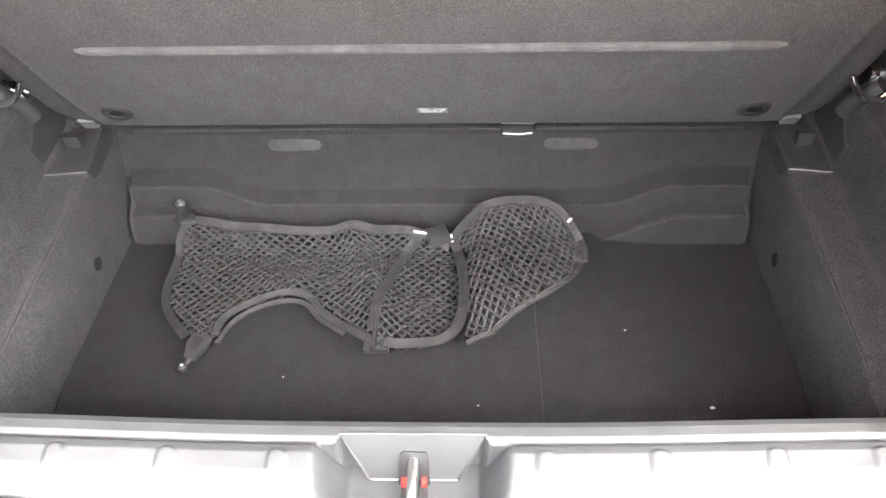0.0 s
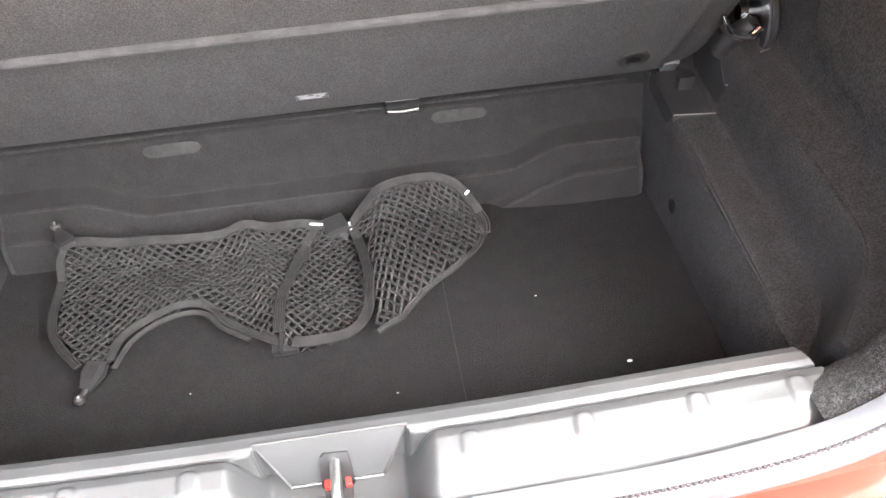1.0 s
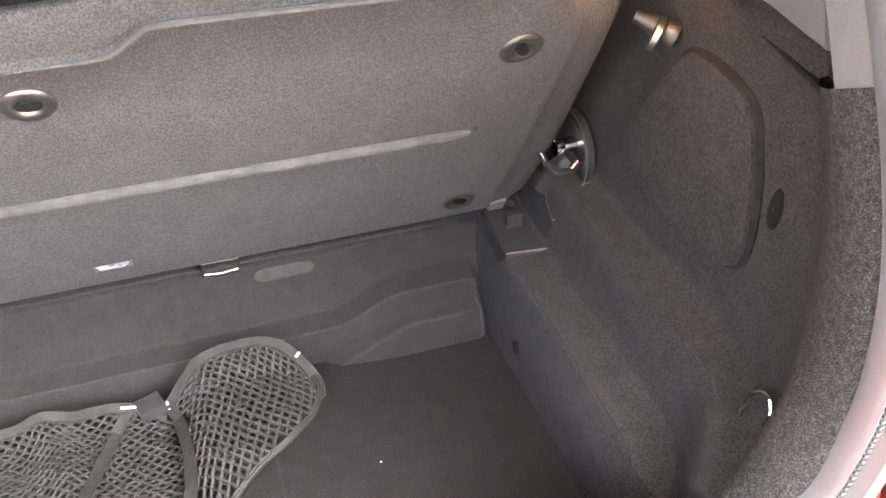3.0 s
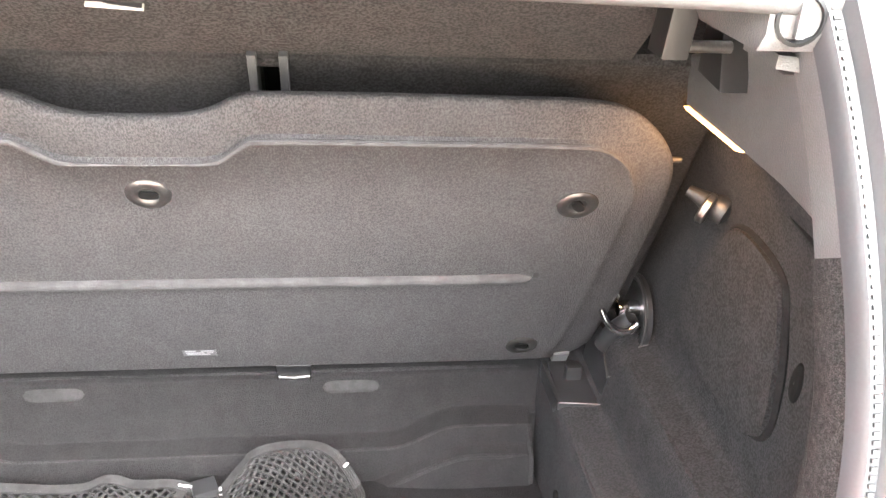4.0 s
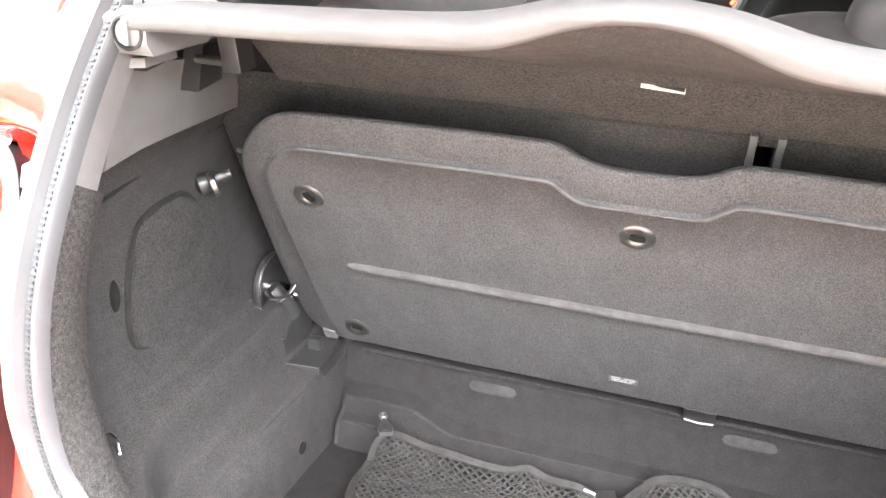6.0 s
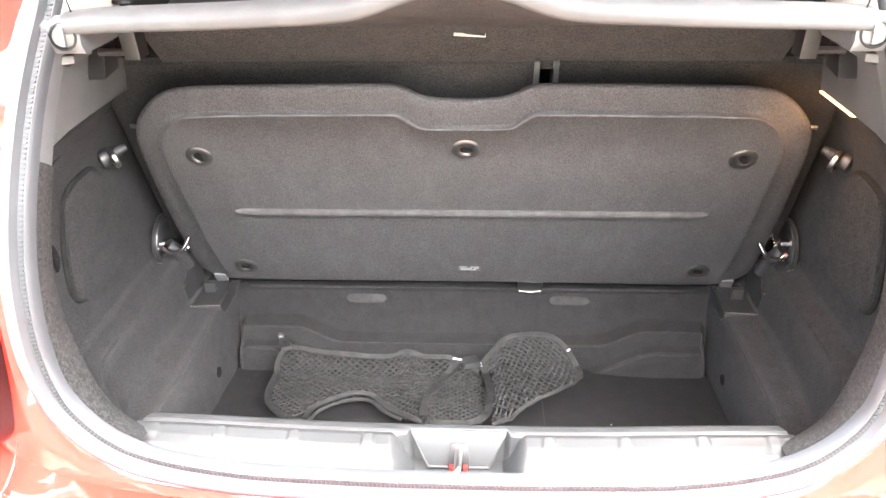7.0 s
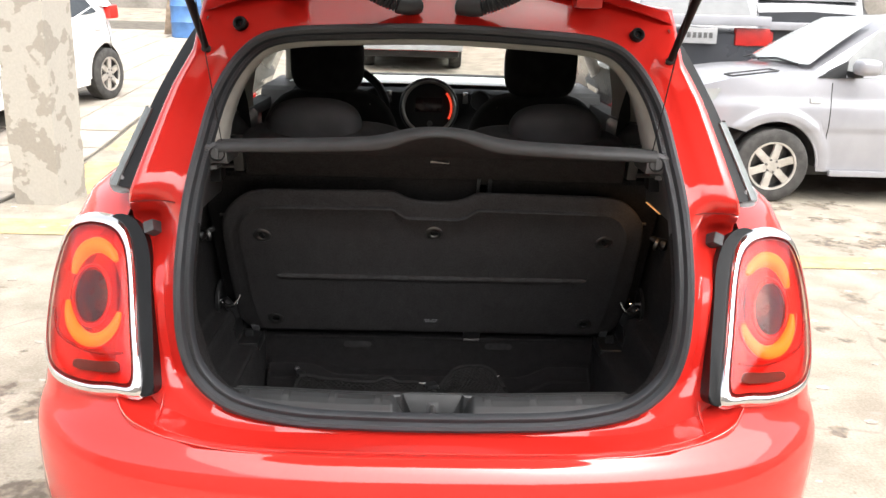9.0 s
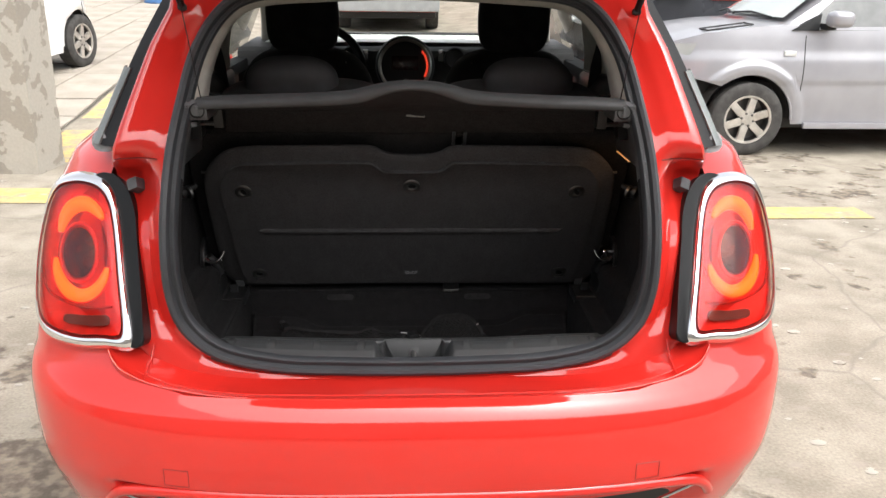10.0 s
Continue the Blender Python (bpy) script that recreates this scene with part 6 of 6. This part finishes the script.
for (x, y, w, d, a) in ((0.024, 0.700, 0.003, 0.014, 8), (-0.020, 0.707, 0.018, 0.0025, -14), (0.186, 0.700, 0.008, 0.003, 50), (-0.349, 0.738, 0.010, 0.0028, 50)):
    part("white_stitch", moved(box(-w / 2, w / 2, -d / 2, d / 2, 0, 0.0018), Matrix.Translation(on_net(x, y, 0.011)) @ pose(0, 0, 0, 0, 0, a)), WHITE_THREAD, net, smooth=False)

# crumbs on the carpet
for i, (x, y, s) in enumerate(((0.333, 0.410, 0.0026), (0.301, 0.387, 0.0020), (0.250, 0.538, 0.0012), (-0.18, 0.455, 0.0010), (0.06, 0.412, 0.0010))):
    cr = bmesh.new()
    bmesh.ops.create_icosphere(cr, subdivisions=1, radius=s)
    for v in cr.verts:
        v.co = Vector((v.co.x * 1.4, v.co.y * 0.8, v.co.z * 0.5)) + Vector((x, y, floor_z(y) + s * 0.4 + 0.001))
    tagged(place("crumb", cr, WHITE_THREAD, smooth=False), "tiny white crumb on the boot carpet", "crumb", "crumbs in the boot")

# ---- the yard ----
def ground_z(x, y):
    slope = 0.040 + 0.045 * smooth_step(0.8, 2.8, abs(x))
    return slope * min(18.5, max(0.0, y - 5.5)) * smooth_step(5.5, 8.0, y)


def ground_sheet(u, v):
    x = math.copysign(abs(2 * u - 1) ** 2.2 * 320, u - 0.5)
    y = 3.0 + math.copysign(abs(2 * v - 1) ** 2.2 * 320, v - 0.5)
    return (x, y, ground_z(x, y))


tagged(place("ground", grid(ground_sheet, 120, 160), GROUND), "old stained concrete yard with cracks", "ground", kind="structure")

# paving on the left, slab by slab
paving = tagged(place("pavement", grid(lambda u, v: (-3.20 - 9 * u, 3.2 + 15 * v, ground_z(-4, 3.2 + 15 * v) + 0.012), 2, 60), PAVER_JOINT), "pale square paving beside the concrete", "pavement", kind="structure")
slab_bm = box(-0.289, 0.289, -0.289, 0.289, -0.02, 0.0, 0.005, segs=1)
slab_me = bpy.data.meshes.new("paving_slab")
slab_bm.to_mesh(slab_me)
slab_bm.free()
slab_me.materials.append(PAVER)
rnd = random.Random(4)
for i in range(13):
    for j in range(22):
        ob = new("paving_slab", slab_me)
        x, y = -3.52 - 0.6 * i, 3.6 + 0.6 * j
        s = math.degrees(math.atan((ground_z(-4, y + 0.3) - ground_z(-4, y - 0.3)) / 0.6))
        ob.matrix_basis = pose(x, y, ground_z(-4, y) + 0.026 + rnd.uniform(-0.002, 0.002), s, 0, rnd.uniform(-0.4, 0.4))
        ob.parent = paving


def stripe(x0, x1, y0, y1, seed):
    def f(u, v):
        x, y = x0 + (x1 - x0) * u, y0 + (y1 - y0) * v
        x += 0.02 * noise.noise(Vector((y * 5, seed, 0))) if u in (0, 1) else 0
        return (x, y, ground_z(x, y) + 0.005)
    return tagged(place("painted_line", grid(f, 6, 30), YELLOW), "worn yellow painted line on concrete", "painted line", kind="structure")


stripe(-3.17, -2.62, 5.2, 9.2, 1)
stripe(-3.6, -2.35, 3.95, 4.35, 2)
stripe(2.2, 3.02, 3.55, 3.82, 3)
stripe(3.32, 6.0, 3.56, 3.83, 4)

# old pillar
def pillar(u, v):
    z = v * 4.2
    k = (u * 4) % 4
    c = [(-3.09, 4.80), (-2.74, 4.78), (-2.69, 5.16), (-3.05, 5.18), (-3.09, 4.80)]
    i = min(int(k), 3) if u < 1 else 3
    t = k - i if u < 1 else 1
    x, y = c[i][0] * (1 - t) + c[i + 1][0] * t, c[i][1] * (1 - t) + c[i + 1][1] * t
    chip = 0.030 * max(0, noise.noise(Vector((x * 6, y * 6, z * 5))) - 0.22) + 0.05 * (1 - smooth_step(0.10, 0.55, z)) * max(0, noise.noise(Vector((x * 9, y * 9, z * 9))) - 0.05)
    e = abs(t - 0.5) * 2
    chip *= 0.4 + 1.6 * e ** 6
    return (x + (-2.89 - x) * chip * 2, y + (4.98 - y) * chip * 2, z)


tagged(place("concrete_pillar", grid(pillar, 64, 160), CONCRETE, angle=30), "chipped weathered concrete pillar standing on the yard", "pillar")


# parked cars
def wheel(parent, x, y, z, face, spokes=6, r=0.31, tyre=TYRE):
    m = Matrix.Translation((x, y, z)) @ pose(0, 0, 0, 90 if face < 0 else -90, 0, 0)
    w = part("wheel", lathe([(r * 0.62, -0.09), (r * 0.92, -0.095), (r, -0.07), (r, 0.075), (r * 0.95, 0.092), (r * 0.80, 0.100), (r * 0.66, 0.094), (r * 0.64, 0.05)], m, 48), tyre, parent, "dusty tyre with alloy rim")
    part("rim", lathe([(r * 0.66, 0.096), (r * 0.63, 0.092), (r * 0.60, 0.06), (r * 0.58, 0.0), (0.001, 0.0)], m, 40), NICKEL, w)
    part("rim_ring", lathe([(r * 0.665, 0.090), (r * 0.66, 0.098), (r * 0.61, 0.096), (r * 0.60, 0.08)], m, 40), RIM, w)
    for k in range(spokes):
        a = k / spokes * math.tau + 0.3
        mm = m @ pose(0, 0, 0, 0, 0, math.degrees(a))
        part("spoke", slab([(0.03, -0.036), (r * 0.40, -0.030), (r * 0.62, -0.034), (r * 0.62, 0.034), (r * 0.40, 0.030), (0.03, 0.036)], lambda p: mm @ Vector((p[0], p[1], 0.055)), lambda p: mm @ Vector((p[0], p[1], 0.085)), bevel=0.006), RIM, w)
        aa = a + 0.5
        if k % 2 == 0 or spokes > 5:
            part("lug_nut", lathe([(0.012, 0.075), (0.010, 0.094), (0.001, 0.094)], m @ pose(0.052 * math.cos(aa), 0.052 * math.sin(aa), 0), 8), NICKEL, w)
    part("hub_cap", lathe([(0.055, 0.06), (0.050, 0.088), (0.022, 0.092), (0.001, 0.090)], m, 24), RIM, w)
    return w


def parked_car(name, label, at, turn, paint, long=4.5, wide=1.72, high=1.44, wheels=(0.85, 3.45), kind_back=0.0, lift=0.0, pitch=0.0, belt=None, low=None, g0=None, arch_r=0.375, pane=None, doors=(1.33, 2.40, 3.35), mirror_z=1.10):
    """A saloon along its local x (front at x = 0), its near side at local y = 0."""
    c = thing(name, label, "car", at)
    M = Matrix.Translation(at) @ pose(0, 0, 0, 0, 0, turn) @ pose(0, 0, 0, 0, pitch, 0)
    belt = belt or [(0.0, 0.55), (0.06, 0.68), (0.35, 0.82 + lift), (1.15, 0.945 + lift), (1.5, 0.965 + lift), (long - 1.0, 1.02 + lift), (long - 0.5, 1.04 + kind_back * 0.1), (long - 0.06, 0.98 + kind_back * 0.1), (long, 0.80)]
    low = low or [(0.0, 0.26), (0.30, 0.22), (long - 0.3, 0.24), (long, 0.32)]
    xs = list(np.linspace(0, long, 260))

    def near(x):
        return 0.10 * max(0, 1 - x / 0.7) ** 2 * 3 + 0.10 * max(0, 1 - (long - x) / 0.6) ** 2 * 2
    rings = []
    for x in xs:
        top, bot = lerp(x, [p[0] for p in belt], [p[1] for p in belt]), lerp(x, [p[0] for p in low], [p[1] for p in low])
        for wx in wheels:
            d = abs(x - wx)
            if d < arch_r:
                bot = max(bot, 0.31 + math.sqrt(arch_r ** 2 - d * d))
        prof = []
        for k in range(41):
            t = k / 40
            z = bot + (top - bot) * t
            bulge = 0.035 * (1 - ((z - 0.62) / 0.40) ** 2)
            crease = 0.012 * (smooth_step(0.60, 0.64, z) - smooth_step(0.78, 0.9, z))
            reach = min(math.hypot(x - wx, z - 0.31) for wx in wheels) - arch_r
            flare = 0.018 * (1 - smooth_step(0.075, 0.125, reach)) - 0.014 * (1 - smooth_step(-0.005, 0.05, reach))
            prof.append((near(x) + 0.04 - bulge - crease - flare, z))
        half = wide / 2
        ring = [Vector((x, y, z)) for y, z in prof]
        ring += [Vector((x, half * 0.30, top + 0.015)), Vector((x, half, top + 0.035)), Vector((x, wide - half * 0.30, top + 0.015))]
        ring += [Vector((x, wide - y, z)) for y, z in reversed(prof)]
        rings.append([M @ p for p in ring])
    body = part("body", loft(rings), paint, c, angle=45)
    part("underbody", moved(box(0.15, long - 0.15, 0.22, wide - 0.22, 0.20, 0.62, 0.03), M), BLACK, c)
    # greenhouse
    pane = pane or CAR_GLASS
    g0 = g0 or [(0.98, 0.945 + lift), (1.75, high - 0.03), (2.3, high), (3.0, high - 0.02), (max(3.1, long - 0.95 + kind_back * 0.75), high - 0.10 + 0.04 * kind_back), (long - 0.55 + kind_back * 0.48, 1.05)]
    gx = np.linspace(g0[0][0], g0[-1][0], 70)
    rr = []
    for x in gx:
        z1 = lerp(x, [p[0] for p in g0], [p[1] for p in g0])
        z0 = lerp(x, [p[0] for p in belt], [p[1] for p in belt]) - 0.02
        tum = 0.05 + 0.20 * max(0, (z1 - z0)) / 0.45
        rr.append([M @ Vector(p) for p in ((x, 0.06, z0), (x, 0.06 + tum * 0.9, z0 + (z1 - z0) * 0.93), (x, 0.06 + tum + 0.10, z1), (x, wide / 2, z1 + 0.02), (x, wide - 0.16 - tum, z1), (x, wide - 0.06 - tum * 0.9, z0 + (z1 - z0) * 0.93), (x, wide - 0.06, z0))])
    part("cabin", loft(rr), paint, c, angle=30)

    def side_pane(poly):
        def at_(p, off):
            z1 = lerp(p[0], [q[0] for q in g0], [q[1] for q in g0])
            z0 = lerp(p[0], [q[0] for q in belt], [q[1] for q in belt]) - 0.02
            tum = 0.05 + 0.20 * max(0, (z1 - z0)) / 0.45
            t = (p[1] - z0) / max(0.05, (z1 - z0))
            return M @ Vector((p[0], 0.06 + tum * 0.9 * t / 0.93 - off, p[1]))
        return slab(poly, lambda p: at_(p, -0.02), lambda p: at_(p, 0.006))
    part("side_window", side_pane([(1.22, 0.998 + lift), (1.27, 1.045 + lift), (1.68, high - 0.125), (1.95, high - 0.085), (2.36, high - 0.085), (2.36, 1.01 + lift)]), pane, c, "dark side window", smooth=False)
    part("side_window", side_pane([(2.44, 1.01 + lift), (2.44, high - 0.085), (long - 1.3 + 0.6 * kind_back, high - 0.13), (long - 1.0 + 0.45 * kind_back, 1.05 + lift)]), pane, c, "dark side window", smooth=False)
    (ax, az), (bx, bz2) = g0[0], g0[1]
    slope = Vector((-(bz2 - az), 0, bx - ax)).normalized() * 0.012

    def on_screen(t, y):
        return M @ (Vector((ax + (bx - ax) * t - (0.26 - 0.16 * t) * math.sin(math.pi * y / wide), y, az + (bz2 - az) * t + 0.02 * math.sin(math.pi * y / wide))) + slope)
    # The reflected sky is painted into this screen's pale colour.
    part("windscreen", grid(lambda u, v: on_screen(0.10 + 0.84 * u, lerp(v, [0, 1], [0.16 + 0.20 * u, wide - 0.16 - 0.20 * u])), 16, 48), PAINTED_SKY_GLASS, c, "windscreen with its sky reflection painted pale")
    for yw in (0.45, 0.95):
        part("wiper", tube([on_screen(0.07, yw + 0.45) + Vector((0, 0, 0.012)), on_screen(0.12, yw + 0.1) + Vector((0, 0, 0.014)), on_screen(0.05, yw - 0.22) + Vector((0, 0, 0.02))], 0.009, 6), BLACK, c)
    part("sail_panel", slab([(doors[0] - 0.13, 1.0 + lift), (doors[0] + 0.10, 1.0 + lift), (doors[0] + 0.13, 1.14 + lift)], lambda p: M @ Vector((p[0], 0.10, p[1])), lambda p: M @ Vector((p[0], 0.030 + 0.35 * max(0, p[1] - 1.0 - lift), p[1]))), SATIN_BLACK, c, smooth=False)
    # door gaps, handle, mouldings, mirror, lamps
    for x in doors:
        part("door_gap", tube([M @ Vector((x - 0.05 * smooth_step(0.5, 0.3, z), 0.005 + 0.035 * ((z - 0.62) / 0.40) ** 2 - 0.012 * (smooth_step(0.60, 0.64, z) - smooth_step(0.78, 0.9, z)), z)) for z in np.linspace(0.32, 0.96 + lift, 24)], 0.004, 5), BLACK, c)
    for x in (2.20, 3.15):
        part("door_handle", moved(box(x - 0.10, x + 0.08, -0.03, 0.01, 0.86, 0.885, 0.008), M), paint, c)
    part("side_moulding", moved(box(1.30, long - 1.35, -0.018, 0.02, 0.235, 0.285, 0.01), M), paint, c, "sill moulding")
    mir = part("door_mirror", cushion(0, 0, 0, 0.19, 0.20, 0.135, 0, 3.2), paint, c, "car-coloured door mirror")
    mir.data.transform(M @ Matrix.Translation((1.43, -0.12, mirror_z)))
    part("mirror_foot", moved(box(1.36, 1.44, -0.06, 0.08, mirror_z - 0.09, mirror_z - 0.04, 0.01), M), BLACK, mir)
    part("side_repeater", moved(box(1.06, 1.16, -0.008, 0.03, 0.735 + 2.2 * lift, 0.775 + 2.2 * lift, 0.008), M), PLATE_WHITE, c)
    slot = [(x, y, lerp(x, [p[0] for p in belt], [p[1] for p in belt]) + 0.017 + 0.010 * y) for x, y in ((0.42, 0.10), (0.62, 0.10), (0.80, 0.10), (0.80, 0.30), (0.62, 0.30), (0.42, 0.30))]
    part("bonnet_vent", tube([M @ Vector(p) for p in slot], 0.008, 6, closed=True), BLACK, c, "dark slot on the bonnet")
    top = lerp(0.25, [p[0] for p in belt], [p[1] for p in belt])
    part("head_lamp", slab([(0.10, top - 0.05), (0.34, top - 0.035), (0.30, top - 0.13), (0.20, top - 0.18), (0.10, top - 0.16)], lambda p: M @ Vector((p[0], 0.20, p[1])), lambda p: M @ Vector((p[0], near(p[0]) + 0.005, p[1])), bevel=0.012), PAINTED_SKY_GLASS, c, "clear headlamp")
    part("rear_lamp", moved(box(long - 0.24 - 0.10 * (1 - kind_back), long - 0.06, 0.035, 0.25, 0.84 + 0.10 * kind_back, 0.96 + 0.14 * kind_back, 0.03), M), LAMP_RED, c, "red rear lamp")
    for wx in wheels:
        for yy, f in ((0.085, -1), (wide - 0.085, 1)):
            p = M @ Vector((wx, yy, 0.31))
            wh = wheel(c, 0, 0, 0, f)
            for o in (wh, *wh.children_recursive):
                o.data.transform(M @ Matrix.Translation((wx, yy, 0.31)))
            if f < 0:
                part("arch_lip", tube([M @ Vector((wx + (arch_r + 0.004) * math.cos(a), near(wx + arch_r * math.cos(a)) + 0.012, 0.31 + (arch_r + 0.004) * math.sin(a))) for a in np.linspace(0.0, math.pi * (0.70 if low[0][1] > 0.6 else 1.0), 30)], 0.011, 10), paint, c, "rounded wheel arch lip")
                part("arch_liner", loft([[M @ Vector((wx + (arch_r - 0.004) * math.cos(a), y, 0.31 + (arch_r - 0.004) * math.sin(a))) for a in np.linspace(0.0, math.pi, 24)] for y in (0.05, 0.20, 0.34)] + [[M @ Vector((wx, 0.34, 0.35)) for a in range(24)]]), LINER, c, "dusty dark wheel arch liner")
    return c


parked_car("silver_saloon", "silver saloon car parked side-on, dusty alloy wheels", (2.12, 5.52, 0.0), 0, SILVER, high=1.56, lift=0.05, arch_r=0.378,
           belt=[(0.0, 0.62), (0.03, 0.80), (0.12, 0.93), (0.40, 1.02), (0.80, 1.075), (1.13, 1.095), (1.30, 1.075), (3.5, 1.10), (4.0, 1.08), (4.44, 1.02), (4.5, 0.80)],
           low=[(0.0, 0.74), (0.10, 0.71), (0.54, 0.595), (0.55, 0.30), (1.2, 0.27), (4.2, 0.26), (4.5, 0.34)],
           g0=[(1.08, 1.085), (1.80, 1.545), (2.35, 1.585), (3.0, 1.55), (3.6, 1.44), (4.0, 1.10)], pane=SIDE_GLASS, wheels=(0.81, 3.42), doors=(1.24, 2.40, 3.35), mirror_z=1.15)
# the white car stands nose forward on the rising paving
parked_car("white_hatchback", "white hatchback car parked on the paving behind the pillar", (-4.56, 6.0, 0.05), 78, WHITE_PAINT, long=3.72, high=1.52, wheels=(0.75, 3.25), kind_back=1.0, pitch=-4.9)


def rear_of_car(name, label, at, paint, wide, high, lamp_z, plate=True):
    """A parked car seen from behind: tail, glass, lamps, bumper, wheels."""
    c = thing(name, label, "car", at)
    M = Matrix.Translation(at)
    rings = []
    for y in np.linspace(0, 4.3, 30):
        hgt = lerp(y, [0, 0.10, 0.5, 2.6, 3.2, 4.3], [high * 0.60, high * 0.66, high, high, high * 0.66, high * 0.55])
        w = wide / 2 * (1 - 0.05 * max(0, 1 - y / 0.3))
        top = 0.82
        rings.append([M @ Vector(p) for p in ((-w * 0.94, y, 0.32), (-w, y, 0.55), (-w, y, high * 0.56), (-w * top, y, hgt), (0, y, hgt + 0.03), (w * top, y, hgt), (w, y, high * 0.56), (w, y, 0.55), (w * 0.94, y, 0.32))])
    part("body", loft(rings, closed=True, cap=True), paint, c, angle=35)
    part("rear_window", slab([(-wide * 0.36, high * 0.69), (wide * 0.36, high * 0.69), (wide * 0.32, high * 0.93), (-wide * 0.32, high * 0.93)], lambda p: M @ Vector((p[0], 0.06 + (p[1] - high * 0.66) / (high * 0.34) * 0.40, p[1])), lambda p: M @ Vector((p[0], 0.04 + (p[1] - high * 0.66) / (high * 0.34) * 0.40, p[1]))), CAR_GLASS, c, smooth=False)
    part("rear_bumper", moved(box(-wide * 0.48, wide * 0.48, -0.10, 0.12, 0.38 if plate else 0.33, 0.62 if plate else 0.74, 0.04), M), paint if plate else PLATE_GREY, c)
    part("step_trim", moved(box(-wide * 0.44, wide * 0.44, -0.11, 0.02, lamp_z + 0.14, lamp_z + 0.25, 0.02), M), SILVER, c, "bright rear trim bar")
    for s in (-1, 1):
        part("rear_lamp", moved(box(s * wide * 0.35 - 0.20, s * wide * 0.35 + 0.20, -0.03, 0.12, lamp_z - 0.08, lamp_z + 0.12, 0.04), M), WARM_RED, c, "red rear lamp")
        p = part("wheel", lathe([(0.2, -0.09), (0.33, -0.1), (0.35, -0.06), (0.35, 0.06), (0.33, 0.1), (0.2, 0.09)], M @ Matrix.Translation((s * (wide / 2 - 0.13), 0.75, 0.35)) @ pose(0, 0, 0, 0, 90, 0), 30), TYRE, c)
    if plate:
        pl = part("number_plate", moved(box(-0.19, 0.19, -0.115, -0.02, lamp_z - 0.06, lamp_z + 0.11, 0.004), M), PLATE_GREY, c, "grey number plate with dark bars")
        for k in range(5):
            part("plate_bar", moved(box(-0.15 + k * 0.062, -0.11 + k * 0.062, -0.118, -0.114, lamp_z, lamp_z + 0.06), M), NICKEL, pl, smooth=False)
    part("underside", moved(box(-wide * 0.45, wide * 0.45, 0.2, 4.0, 0.20, 0.42, 0.03), M), BLACK, c)
    return c


rear_of_car("dark_suv", "dark grey sport utility vehicle parked behind the silver saloon", (3.06, 8.3, ground_z(-4, 8.3)), DARK_PAINT, 1.80, 1.80, 1.05)
rear_of_car("dark_van", "dark grey van parked beyond the silver saloon", (5.35, 10.6, ground_z(-4, 10.6)), DARK_PAINT, 1.95, 1.95, 0.80, plate=False)
rear_of_car("red_car", "red car with a grey bumper parked ahead of the hatchback", (-0.24, 12.0, ground_z(0.0, 12.0) + 0.03), RED, 1.70, 1.45, 0.75, plate=False)

# unseen walls added behind and beside the yard, blocking low sky and shaping reflections
for nm, a, b in (("wall_rear", (-16, -8.0), (16, -8.0)), ("wall_right", (16, -8.0), (16, 21.5)), ("wall_left", (-16, 21.5), (-16, -8.0))):
    def added_wall(u, v):
        x, y = a[0] + (b[0] - a[0]) * u, a[1] + (b[1] - a[1]) * u
        return (x, y, -0.1 + 4.9 * v)
    w = place(nm, grid(added_wall, 20, 6), WALL)
    sol = w.modifiers.new("thick", "SOLIDIFY")
    sol.thickness = 0.2
    tagged(w, "plain grey-brown rendered wall", "wall", kind="structure")

# far wall, barrel and plank
wall = tagged(place("far_wall", grid(lambda u, v: (-40 + 80 * u, 21.5 + 0.02 * noise.noise(Vector((u * 60, v * 8, 0))), 0.2 + 4.8 * v), 80, 8), FAR_WALL), "plain grey-brown rendered wall", "wall", kind="structure")
bz = ground_z(-4, 15.5)
lathe_m = Matrix.Translation((-4.66, 15.5, bz))
barrel = thing("blue_barrel", "blue plastic barrel standing on the rising yard", "barrel", (-4.66, 15.5, bz))
part("drum", lathe([(0.27, 0.0), (0.29, 0.02), (0.29, 0.28), (0.302, 0.30), (0.29, 0.32), (0.29, 0.58), (0.302, 0.60), (0.29, 0.62), (0.285, 0.88), (0.27, 0.90), (0.26, 0.88), (0.001, 0.88)], lathe_m, 36), BLUE, barrel)
part("lid_ring", lathe([(0.288, 0.80), (0.296, 0.82), (0.288, 0.84)], lathe_m, 36), NICKEL, barrel)
tagged(place("wooden_plank", moved(box(-0.08, 0.08, -0.02, 0.02, 0.0, 1.9, 0.004), Matrix.Translation((-5.12, 15.8, bz)) @ pose(0, 0, 0, -8, 6, 0)), WOOD), "weathered plank leaning beside a blue barrel", "plank")

# pebbles and stamped dents on the open concrete
peb = bmesh.new()
rnd = random.Random(9)
for i in range(260):
    x, y = rnd.uniform(1.3, 4.5), rnd.uniform(0.5, 5.2)
    if rnd.random() < 0.35:
        x = -x - 0.1
    s = rnd.uniform(0.006, 0.020)
    own = bmesh.new()
    bmesh.ops.create_icosphere(own, subdivisions=1, radius=s)
    for v in own.verts:
        v.co = Vector((v.co.x * 1.7, v.co.y * 1.1, v.co.z * 0.35)) + Vector((x, y, ground_z(x, y) + s * 0.1))
    join(peb, own)
tagged(place("pebbles", peb, CONCRETE), "small grey grit scattered on the concrete", "grit", kind="stuff")
